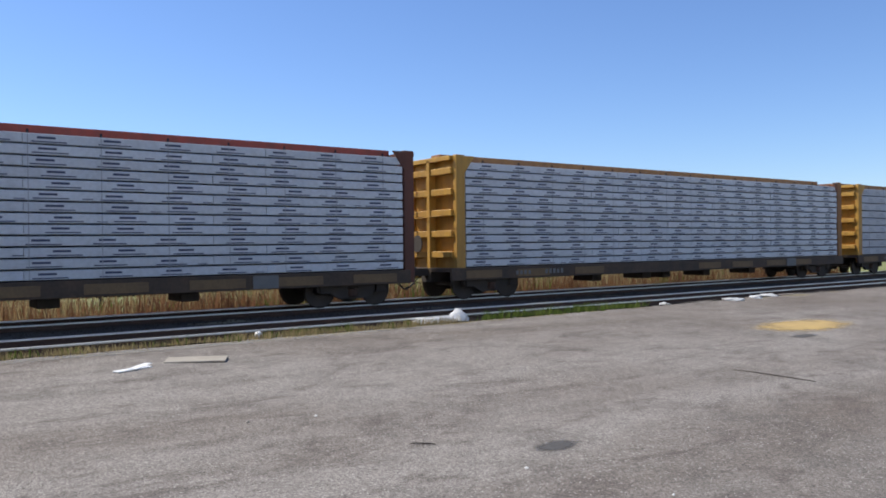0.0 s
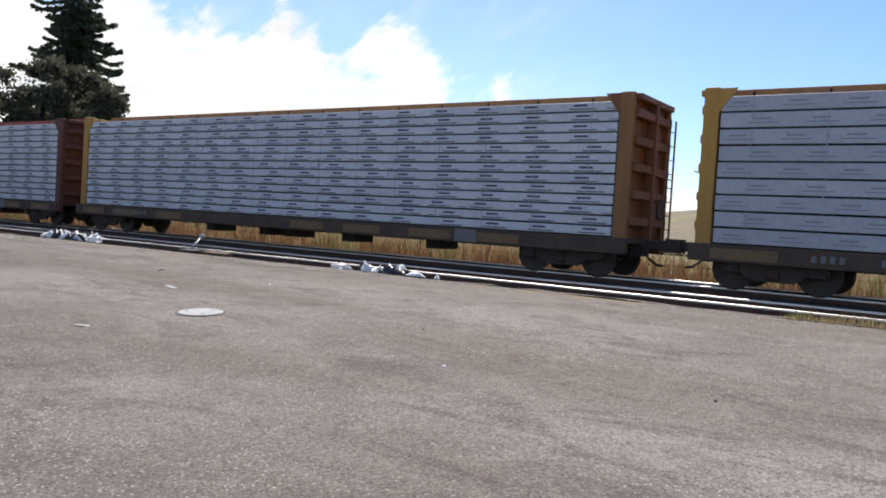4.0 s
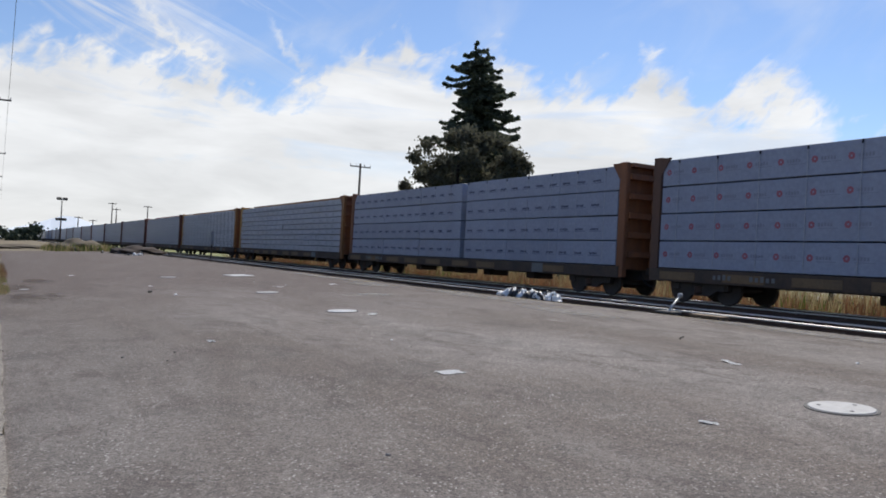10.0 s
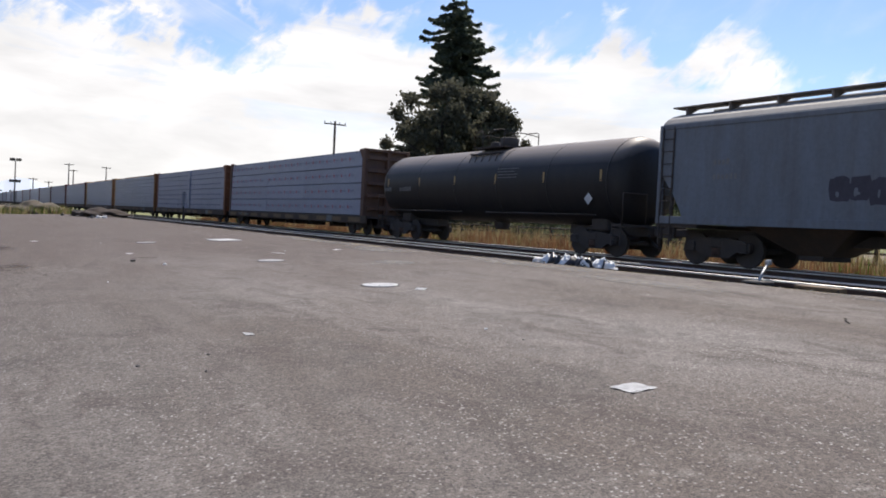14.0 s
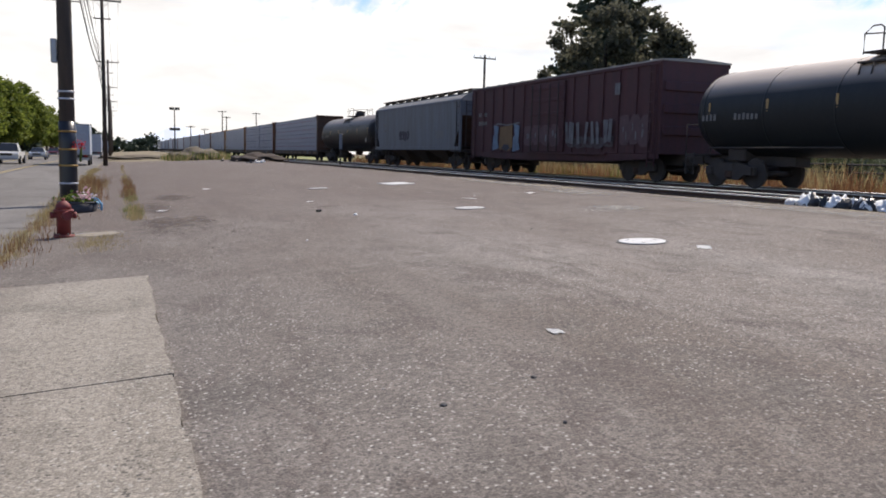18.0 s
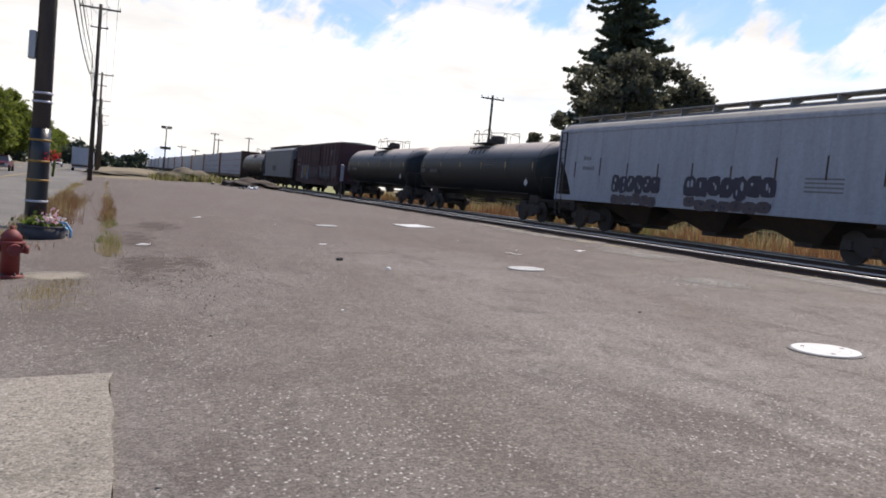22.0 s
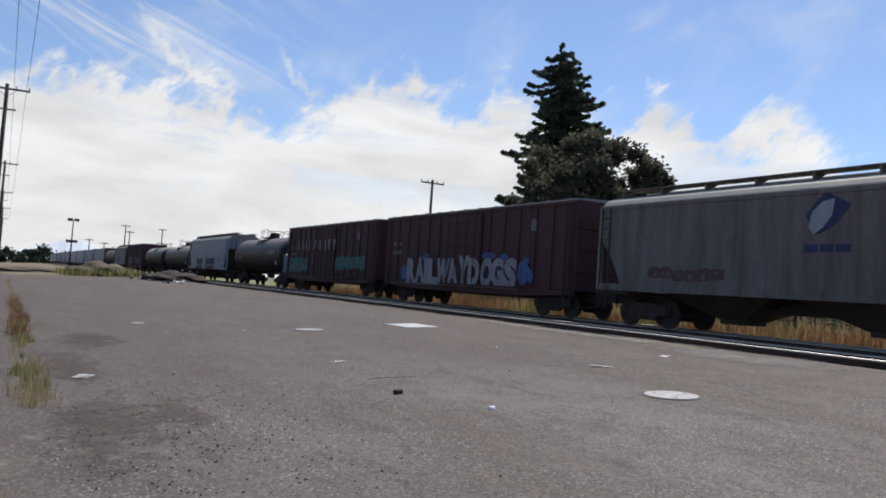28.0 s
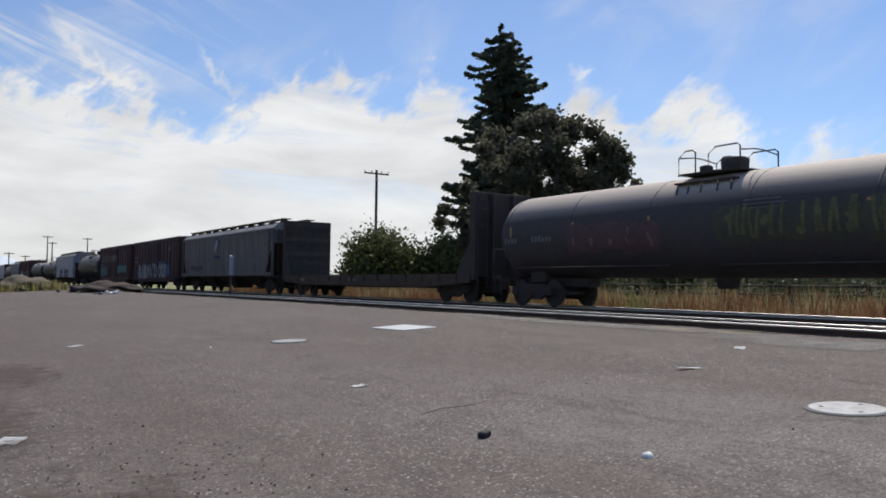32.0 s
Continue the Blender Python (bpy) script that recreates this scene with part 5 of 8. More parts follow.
    part("placard", prism(bmesh.new(), [(yp - 0.2, zp), (yp, zp + 0.2), (yp + 0.2, zp), (yp, zp - 0.2)], xp - 0.012, xp, "x"), "white", car, "diamond placard")
    if graf:
        graf(car, sx)
    return car


def hopper_car(s_front, s_back, paint, label, seed, graf=None, ribs=0, zt=4.62, cut=1.0):
    car, L = car_base("covered_hopper_car", label, "hopper car", s_front, s_back)
    r = random.Random(seed)
    hb = L / 2 - 0.75
    w = 1.58
    board = "roofgrey" if paint == "hoplight" else "runboard"
    # sides: tall sheets whose lower corners are cut away at the ends
    sh = [(-hb + 0.15, zt - 0.57), (hb - 0.15, zt - 0.57), (hb - 0.15, 1.3 + 1.6 * cut), (hb - 0.15 - 0.22 * cut, 1.3 + 1.35 * cut), (hb - 0.15 - 0.62 * cut, 1.3 + 0.85 * cut), (hb - 0.15 - 0.95 * cut, 1.3 + 0.3 * cut), (hb - 0.15 - 1.1 * cut, 1.30),
          (-hb + 0.15 + 1.1 * cut, 1.30), (-hb + 0.15 + 0.95 * cut, 1.3 + 0.3 * cut), (-hb + 0.15 + 0.62 * cut, 1.3 + 0.85 * cut), (-hb + 0.15 + 0.22 * cut, 1.3 + 1.35 * cut), (-hb + 0.15, 1.3 + 1.6 * cut)]
    for e in (-1, 1):
        part("side_sheet", prism(bmesh.new(), sh, e * w - 0.02, e * w + 0.02, "x"), paint, car)
        part("side_sill", boxm(e * w - 0.06, e * w + 0.06, -hb, hb, 1.12, 1.34, 0.01), paint, car)
        part("top_chord", boxm(e * w - 0.05, e * w + 0.05, -hb + 0.1, hb - 0.1, zt - 0.64, zt - 0.50, 0.01), paint, car)
        for y in (-hb + 0.08, hb - 0.08):
            part("end_post", boxm(e * w - 0.07, e * w + 0.07, y - 0.06, y + 0.06, 1.12, zt - 0.52), paint, car)
    for i in range(ribs):
        y = -hb + 1.4 + i * (2 * hb - 2.8) / (ribs - 1)
        part("weld_seam", boxm(-w - 0.028, -w - 0.02, y - 0.025, y + 0.025, 1.34, zt - 0.64), paint, car)
        zs = 2.1 + r.uniform(-0.1, 0.1)
        part("rust_streak", bars(-w - 0.028, [(y - 0.03, y + 0.03, zs, zs + r.uniform(0.35, 0.7))]), "rust", car, "short rusty streak on the seam")
    # slope sheets and end walls
    for e in (1, -1):
        o = [(e * (hb - 0.15), 3.2), (e * (hb - 2.2), 1.35), (e * (hb - 2.4), 1.35), (e * (hb - 0.3), 3.2)]
        part("slope_sheet", prism(bmesh.new(), o, -w + 0.03, w - 0.03, "x"), "rust", car, "rust-brown slope sheet")
        part("end_wall", boxm(-w + 0.02, w - 0.02, min(e * (hb - 0.1), e * (hb - 0.16)), max(e * (hb - 0.1), e * (hb - 0.16)), 3.1, zt - 0.52), paint, car)
        part("end_platform", boxm(-w, w, min(e * hb, e * (hb - 1.5)), max(e * hb, e * (hb - 1.5)), 1.02, 1.12), "truckiron", car)
        ladder(car, -w - 0.05, e * (hb - 0.35), 0.5, zt - 0.57, 0.42)
        ladder(car, -w + 0.5, e * (hb + 0.06), 0.6, zt - 0.57, 0.42, "x")
    # rounded roof with hatches and a running board
    prof = [(-w - 0.03, zt - 0.58)] + [(w * math.sin(a), zt - 0.58 + 0.56 * math.cos(a)) for a in np.linspace(-1.35, 1.35, 11)] + [(w + 0.03, zt - 0.58)]
    part("roof", prism(bmesh.new(), prof, -hb + 0.05, hb - 0.05), "roofgrey", car)
    part("hatch_trough", boxm(-0.33, 0.33, -hb + 0.8, hb - 0.8, zt - 0.04, zt + 0.05, 0.02), "roofgrey", car)
    for x in (-0.75, 0.75):
        rb = part("running_board", boxm(x - 0.28, x + 0.28, -hb - 0.1, hb + 0.1, zt + 0.07, zt + 0.11), board, car)
        for y in np.linspace(-hb + 0.4, hb - 0.4, 11):
            part("bracket", prism(bmesh.new(), [(x - 0.26, zt + 0.07), (x + 0.26, zt + 0.07), (x + (0.26 if x > 0 else -0.26), zt - 0.2)], y - 0.03, y + 0.03), board, rb)
    # discharge hoppers
    n = 3
    for i in range(n):
        y = (i - (n - 1) / 2) * (2 * hb - 5.2) / n
        hw = (2 * hb - 5.2) / n / 2
        bm = bmesh.new()
        t = [bm.verts.new(p) for p in ((-w + 0.08, y - hw, 1.3), (w - 0.08, y - hw, 1.3), (w - 0.08, y + hw, 1.3), (-w + 0.08, y + hw, 1.3))]
        q = [bm.verts.new(p) for p in ((-0.5, y - 0.45, 0.42), (0.5, y - 0.45, 0.42), (0.5, y + 0.45, 0.42), (-0.5, y + 0.45, 0.42))]
        for a in range(4):
            bm.faces.new((t[a], q[a], q[(a + 1) % 4], t[(a + 1) % 4]))
        bm.faces.new(q)
        bm.faces.new(t[::-1])
        ho = part("discharge_hopper", bm, "sill", car)
        part("outlet_gate", boxm(-0.62, 0.62, y - 0.35, y + 0.35, 0.3, 0.43, 0.02), "truckiron", ho)
    part("centre_sill", boxm(-0.28, 0.28, -hb, hb, 0.7, 1.0), "truckiron", car)
    part("stencil", bars(-w - 0.024, letters(0, hb - 2.0, 2.75, 0.2, 4, r) + letters(0, hb - 2.0, 2.35, 0.2, 6, r)), "dimwhite", car, "faded painted marks")
    part("stencil", bars(-w - 0.024, [(-hb + 2.6, -hb + 3.9, 2.2 - i * 0.12, 2.25 - i * 0.12) for i in range(4)]), "dimwhite", car, "faded block of painted lines")
    if graf:
        graf(car, lambda z: -w - 0.024)
    return car


def box_car(s_front, s_back, label, seed, graf=None, zt=4.50, ribs=15):
    car, L = car_base("box_car", label, "box car", s_front, s_back)
    r = random.Random(seed)
    hb = L / 2 - 0.65
    w = 1.50
    part("body", boxm(-w, w, -hb, hb, 1.02, zt - 0.12, 0.02), "box", car)
    ridge = [(-w - 0.05, zt - 0.14), (-w - 0.05, zt - 0.08), (0, zt), (w + 0.05, zt - 0.08), (w + 0.05, zt - 0.14)]
    rf = part("roof", prism(bmesh.new(), ridge, -hb - 0.05, hb + 0.05), "roofgrey", car, "dusty metal roof")
    for i in range(13):
        y = -hb + 0.6 + i * (2 * hb - 1.2) / 12
        part("roof_seam", prism(bmesh.new(), [(-w - 0.05, zt - 0.08), (0, zt), (0, zt + 0.035), (-w - 0.05, zt - 0.045)], y - 0.03, y + 0.03), "roofgrey", rf)
    for e in (-1, 1):
        part("side_sill", prism(bmesh.new(), [(-hb, 1.02), (hb, 1.02), (hb, 0.86), (hb * 0.55, 0.70), (-hb * 0.55, 0.70), (-hb, 0.86)], e * w - 0.03, e * w + 0.03, "x"), "box", car)
        part("top_chord", boxm(e * w - 0.05, e * w + 0.05, -hb, hb, zt - 0.26, zt - 0.13, 0.01), "box", car)
    rm = mesh_of("rib", boxm(-0.055, 0.0, -0.06, 0.06, 1.02, zt - 0.24, 0.015), "box")
    for i in range(ribs):
        y = -hb + 0.35 + i * (2 * hb - 0.7) / (ribs - 1)
        if abs(y) > 1.75:
            put("rib", rm, car, pose(-w, y, 0))
            put("rib", rm, car, pose(w, y, 0, 0, 0, 180))
    dr = part("door", boxm(-w - 0.10, -w - 0.02, -1.65, 1.65, 1.08, zt - 0.35, 0.015), "box", car)
    for zz in (1.5, 2.1, 2.7, 3.3, 3.85):
        part("door_corrugation", boxm(-w - 0.13, -w - 0.095, -1.6, 1.6, zz, zz + 0.16, 0.02), "box", dr)
    for y in (-1.2, -0.45, 0.45, 1.2):
        part("lock_rod", tube([(-w - 0.15, y, 1.1), (-w - 0.15, y, zt - 0.4)], 0.022, 6), "truckiron", dr)
    part("door_track", boxm(-w - 0.16, -w - 0.02, -5.0, 1.9, 0.98, 1.06), "box", car)
    for e in (1, -1):
        for zz in (1.7, 2.5, 3.3):
            part("end_corrugation", boxm(-w + 0.1, w - 0.1, min(e * hb, e * (hb + 0.07)), max(e * hb, e * (hb + 0.07)), zz, zz + 0.35, 0.03), "box", car)
        ladder(car, -w - 0.08, e * (hb - 0.35), 0.55, zt - 0.3, 0.42, "y", "box")
    part("centre_sill", boxm(-0.28, 0.28, -hb, hb, 0.62, 1.03), "truckiron", car)
    part("stencil", bars(-w - 0.060, letters(0, hb - 1.0, 2.85, 0.26, 2, r) + letters(0, hb - 1.7, 2.85, 0.26, 2, r) + letters(0, hb - 1.0, 2.4, 0.26, 6, r)), "dimwhite", car, "faded painted marks")
    part("poster", bars(-w - 0.060, [(-hb + 2.5, -hb + 2.85, 3.3, 3.75)]), "sprayfade", car, "pale paper sticker")
    if graf:
        graf(car, lambda z: -w - 0.064)
    return car


def flat_car(s_front, s_back, label):
    car, L = car_base("bulkhead_flat_car", label, "flat car", s_front, s_back)
    hb = L / 2 - 0.75
    w = 1.45
    part("centre_sill", boxm(-0.3, 0.3, -hb, hb, 0.55, 1.0), "truckiron", car)
    for e in (-1, 1):
        part("side_sill", prism(bmesh.new(), [(-hb, 1.14), (hb, 1.14), (hb, 0.80), (hb * 0.7, 0.62), (-hb * 0.7, 0.62), (-hb, 0.80)], e * w - 0.04, e * w + 0.04, "x"), "sill", car)
        for i in range(14):
            y = -hb + 0.9 + i * (2 * hb - 1.8) / 13
            part("stake_pocket", boxm(min(e * w, e * (w + 0.1)), max(e * w, e * (w + 0.1)), y - 0.08, y + 0.08, 0.82, 1.12), "sill", car)
    pm = mesh_of("deck_plank", boxm(-w + 0.04, w - 0.04, -0.115, 0.115, 1.06, 1.13), "tie")
    y = -hb + 0.25
    while y < hb - 0.2:
        put("deck_plank", pm, car, pose(0, y, 0))
        y += 0.245
    for e in (1, -1):
        bh = part("bulkhead", boxm(-w, w, e * hb - 0.06, e * hb + 0.06, 1.05, 4.36, 0.01), "truckiron", car)
        for i in range(11):
            z = 1.2 + i * 0.28
            part("bulkhead_plank", boxm(-w + 0.05, w - 0.05, min(e * (hb - 0.06), e * (hb - 0.12)), max(e * (hb - 0.06), e * (hb - 0.12)), z, z + 0.25), "tie", bh)
        for x in (-w + 0.06, -0.5, 0.5, w - 0.06):
            yb = sorted((e * (hb + 0.06), e * (hb + 0.30)))
            part("stake", boxm(x - 0.06, x + 0.06, yb[0], yb[1], 0.9, 4.3), "truckiron", bh)
        part("gusset", prism(bmesh.new(), [(e * (hb - 0.06), 1.1), (e * (hb - 1.0), 1.14), (e * (hb - 0.06), 2.4)], -w + 0.02, -w + 0.08, "x"), "truckiron", bh)
        ladder(bh, -w + 0.35, e * (hb + 0.33), 0.6, 4.2, 0.42, "x")
    part("stencil", bars(-w - 0.045, letters(0, hb - 2.4, 0.80, 0.2, 5, random.Random(5)) + letters(0, 1.0, 0.80, 0.2, 6, random.Random(6))), "dimwhite", car, "faded painted marks")
    return car


def scrawl(y0, y1, z0, z1, m, cells, seed, wide=0.12, out=0.0, label="faded sprayed graffiti strokes"):
    """A run of loose spray strokes that read as no letters: slanted uprights in even cells, towards -y."""
    def make(car, sx):
        r = random.Random(seed)
        bm = bmesh.new()
        step = (y0 - y1) / cells
        for c in range(cells):
            yc, hw, hh = y0 - (c + 0.5) * step, step * 0.46, (z1 - z0) / 2
            zc = (z0 + z1) / 2 + r.uniform(-0.06, 0.06)
            for q in range(r.choice((1, 2, 2))):
                a, b = r.uniform(-0.7, 0.7), r.uniform(-0.7, 0.7)
                pts = [(a + b * t, -1 + 2 * t) for t in np.linspace(0, 1, 5)]
                pts = [Vector((yc - u * hw, zc + v * hh)) for u, v in pts]
                x_off = out + 0.0008 * (1 + (3 * c + q) % 9)
                rim = []
                for i, p in enumerate(pts):
                    d = (pts[min(i + 1, len(pts) - 1)] - pts[max(i - 1, 0)]).normalized()
                    n = Vector((-d.y, d.x)) * wide * 0.5 * r.uniform(0.8, 1.15)
                    rim.append([bm.verts.new((sx(w_.y) - x_off, w_.x, w_.y)) for w_ in (p + n, p - n)])
                for (a, b), (c_, d_) in zip(rim, rim[1:]):
                    bm.faces.new((a, b, d_, c_))
        part("graffiti", bm, m, car, label)["kind"] = "stuff"
    return make


def bubbles(y0, y1, z0, z1, fill, slit, cells, seed, out=0.0, label="faded sprayed graffiti bubbles"):
    """A run of fat rounded spray bubbles that touch, each with small slits in another paint."""
    def make(car, sx):
        r = random.Random(seed)
        body, cuts = bmesh.new(), bmesh.new()
        step = (y0 - y1) / cells

        def patch(bm, yc, zc, a, b, square, lean, lift, n=18):
            rows = 5
            ring = []
            for i in range(n):
                q = 2 * math.pi * i / n
                cu, su = math.cos(q), math.sin(q)
                k = r.uniform(0.9, 1.08)
                ring.append((math.copysign(abs(cu) ** square, cu) * a * k, math.copysign(abs(su) ** square, su) * b * k))
            prev = None
            for g in range(1, rows + 1):
                cur = [bm.verts.new((sx(zc + v * g / rows) - lift, yc + u * g / rows + lean * v * g / rows, zc + v * g / rows)) for u, v in ring]
                if prev is None:
                    bm.faces.new(cur)
                else:
                    for i in range(n):
                        bm.faces.new((prev[i], cur[i], cur[(i + 1) % n], prev[(i + 1) % n]))
                prev = cur

        for c in range(cells):
            yc, zc = y0 - (c + 0.5) * step, (z0 + z1) / 2 + r.uniform(-0.05, 0.05)
            hh = (z1 - z0) / 2 * r.uniform(0.88, 1.08)
            lean = r.uniform(-0.12, 0.12)
            patch(body, yc, zc, step * 0.54, hh, 0.55, lean, out + 0.002 + 0.001 * (c % 3))
            for q in range(r.choice((1, 2, 2))):
                patch(cuts, yc + r.uniform(-0.22, 0.22) * step, zc + r.uniform(-0.45, 0.45) * hh, step * r.uniform(0.05, 0.12), hh * r.uniform(0.12, 0.38), 0.8, lean, out + 0.008 + 0.001 * q, 9)
        part("graffiti", body, fill, car, label)["kind"] = "stuff"
        part("graffiti_slit", cuts, slit, car)["kind"] = "stuff"
    return make


def both(*makers):
    def make(car, sx):
        for f in makers:
            f(car, sx)
    return make


def glyph(ch, size, fat):
    """One letter of the built-in font, fattened, as a mesh in its own plane."""
    cu = bpy.data.curves.new("letter", "FONT")
    cu.body, cu.size, cu.offset, cu.resolution_u = ch, size, fat, 3
    ob = bpy.data.objects.new("letter", cu)
    scene.collection.objects.link(ob)
    me = bpy.data.meshes.new_from_object(ob.evaluated_get(bpy.context.evaluated_depsgraph_get()))
    bpy.data.objects.remove(ob)
    bpy.data.curves.remove(cu)
    return me


def wall_words(words, y0, z0, h, length):
    """Fat white sprayed letters with a dark outline, a pale base line under them."""
    def make(car, sx):
        r = random.Random(3)
        x = sx(z0)
        weigh = [{"I": 0.5, "W": 1.25, " ": 0.5}.get(ch, 1.0) for ch in words]
        unit = length / sum(weigh)
        mids = [unit * (sum(weigh[:i]) + weigh[i] / 2) for i in range(len(words))]
        for layer, (fat, m) in enumerate(((0.15, "spraydark"), (0.10, "spraywhite"))):
            out = bmesh.new()
            for i, ch in enumerate(words):
                r.seed(40 + i)
                if ch == " ":
                    continue
                me = glyph(ch, h * 1.32 * r.uniform(0.96, 1.06), fat)
                co = [v.co.copy() for v in me.vertices]
                lo, hi = min(c.x for c in co), max(c.x for c in co)
                wide = min(unit * weigh[i] * r.uniform(1.04, 1.12) / max(hi - lo, 0.05), 2.0)
                lean = r.uniform(-0.08, 0.12)
                dz = r.uniform(-0.05, 0.05)
                vs = [out.verts.new(((x if abs(y0 + unit / 2 - mids[i]) > 2.1 else x - 0.075) - 0.004 - 0.004 * layer - 0.0006 * (i % 3), y0 + unit / 2 - mids[i] - (c.x - (lo + hi) / 2) * wide - c.y * lean, z0 + dz + c.y)) for c in co]
                for p in me.polygons:
                    try:
                        out.faces.new([vs[k] for k in p.vertices])
                    except ValueError:
                        pass
                bpy.data.meshes.remove(me)
            part("graffiti", out, m, car, ("dark sprayed outline of letters", "fat white sprayed letters")[layer])
        part("graffiti_line", bars(x - 0.004, [(y0 - length + 0.2, y0 + 0.7, z0 - 0.16, z0 - 0.09)]), "dimwhite", car, "pale sprayed base line")
    return make


def blue_puffs(car, sx):
    """Small sprayed clouds of blue behind and beside the letters."""
    r = random.Random(9)
    for k, (y, z, a, b) in enumerate(((-5.0, 1.65, 0.42, 0.5), (-5.5, 1.5, 0.26, 0.3), (-5.2, 2.1, 0.2, 0.14), (5.75, 1.5, 0.4, 0.42), (3.4, 2.22, 0.45, 0.2), (-2.4, 2.3, 0.55, 0.18), (-3.6, 2.25, 0.3, 0.15))):
        pts = [(y + a * math.cos(q) * r.uniform(0.8, 1.2), z + b * math.sin(q) * r.uniform(0.8, 1.2)) for q in np.linspace(0, 2 * math.pi, 15)[:-1]]
        part("spray_cloud", prism(bmesh.new(), pts, sx(z) - 0.0010 - 0.0004 * k, sx(z), "x"), "sprayblue", car, "sprayed blue cloud")


def pillars(car, sx):
    """Two pale blue sprayed pillars with a tan block between them."""
    x = sx(1.8)
    for k, (y, w_, z0, z1, m) in enumerate(((5.15, 0.62, 1.12, 2.42, "spraycyan"), (2.85, 0.66, 1.06, 2.42, "spraycyan"))):
        part("graffiti", prism(bmesh.new(), [(y + w_ * 0.6, z0), (y + w_ * 0.5, z0 + 0.7), (y + w_ * 0.25, z0 + 0.8), (y + w_ * 0.45, z1), (y - w_ * 0.5, z1 - 0.1), (y - w_ * 0.35, z0 + 0.5), (y - w_ * 0.6, z0 + 0.1)], x - 0.004, x, "x"), m, car, "pale blue sprayed pillar")
    part("graffiti", prism(bmesh.new(), [(4.75, 1.2), (4.62, 2.3), (3.3, 2.36), (3.2, 1.3), (3.6, 1.1)], x - 0.008, x - 0.003, "x"), "tan", car, "tan sprayed block")
    part("graffiti", prism(bmesh.new(), [(4.45, 1.22), (4.2, 1.42), (3.7, 1.42), (3.5, 1.22), (3.9, 1.1)], x - 0.012, x - 0.007, "x"), "spraydark", car, "dark sprayed spot")
    part("graffiti", prism(bmesh.new(), [(5.6, 2.3), (4.9, 2.52), (3.9, 2.40), (2.6, 2.5), (2.5, 2.42), (3.9, 2.34), (4.9, 2.42)], x - 0.006, x - 0.002, "x"), "sprayfade", car, "pale sprayed outline")


def peak_logo(car, sx):
    """A plain dark diamond with a pale leaf shape, and block marks under it."""
    x = sx(3.4)
    y = 1.0
    part("emblem", prism(bmesh.new(), [(y + 0.62, 3.32), (y + 0.05, 3.92), (y - 0.68, 3.55), (y - 0.2, 3.0), (y + 0.25, 2.8)], x - 0.006, x, "x"), "emblemblue", car, "dark blue diamond emblem")
    part("emblem_leaf", prism(bmesh.new(), [(y + 0.5, 3.0), (y + 0.42, 3.4), (y + 0.12, 3.66), (y - 0.22, 3.72), (y - 0.16, 3.3), (y + 0.1, 2.98), (y + 0.35, 2.82)], x - 0.012, x - 0.005, "x"), "hoplight", car, "pale leaf shape")
    part("emblem_bar", bars(x - 0.002, [(y + 0.22, y + 0.62, 2.36, 2.56), (y - 0.22, y + 0.14, 2.36, 2.56), (y - 0.70, y - 0.30, 2.36, 2.56)]), "emblemblue", car, "dark block marks")


# lumber cars, from far ahead back to the last
far_labels = "flat car loaded with rows of white wrapped lumber"
for k in range(-24, 1):
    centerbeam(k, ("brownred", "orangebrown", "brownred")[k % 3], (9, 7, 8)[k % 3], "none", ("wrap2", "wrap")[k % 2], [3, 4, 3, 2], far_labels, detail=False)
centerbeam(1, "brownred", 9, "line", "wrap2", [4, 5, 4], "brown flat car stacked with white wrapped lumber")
centerbeam(2, "redframe", 13, "dash", "wrap", [4, 5, 4, 3], "red flat car stacked with thirteen rows of printed white lumber wrap", chord="redframe", front=0.3)
centerbeam(3, "yellow", 13, "dash", "wrap", [5, 4, 3, 4], "yellow flat car stacked with thirteen rows of printed white lumber wrap", chord="postochre", front=0.42, back=0.2)
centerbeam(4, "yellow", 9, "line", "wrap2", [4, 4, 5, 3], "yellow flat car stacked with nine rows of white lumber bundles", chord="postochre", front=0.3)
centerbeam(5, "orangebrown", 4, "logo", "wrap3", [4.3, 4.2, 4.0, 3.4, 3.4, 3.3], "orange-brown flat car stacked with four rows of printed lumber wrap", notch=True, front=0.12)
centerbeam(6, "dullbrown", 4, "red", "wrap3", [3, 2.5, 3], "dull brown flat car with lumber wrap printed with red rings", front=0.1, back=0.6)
# the mixed cars behind
tank_car(-30.9, -49.35, "tank", "black tank car with a top platform and pale marks", 31)
hopper_car(-49.35, -67.0, "hopblue", "blue-grey covered hopper car with graffiti", 32,
           bubbles(2.6, 0.6, 1.75, 2.35, "spraydark", "hopblue", 4, 5), zt=4.5, cut=0.75)
box_car(-67.0, -84.9, "dark oxide-red box car with pale blue and white graffiti", 33,
        both(pillars, scrawl(-1.9, -5.6, 1.45, 2.35, "sprayfade", 8, 9, 0.2, 0.06), bubbles(-2.0, -5.5, 1.25, 1.7, "spraydull", "box", 5, 29), bubbles(-5.9, -7.8, 1.3, 2.5, "spraymaroon", "sprayfade", 3, 19), bubbles(1.9, -1.4, 1.3, 2.3, "spraymaroon", "sprayfade", 4, 10, 0.075)))
tank_car(-84.9, -101.4, "tankgreen", "dark green-black tank car with yellow reflector strips", 34, r0=1.42, zc=2.4)
tank_car(-101.4, -118.85, "tankgreen", "dark tank car with pale marks and a top platform", 35, r0=1.42, zc=2.4)
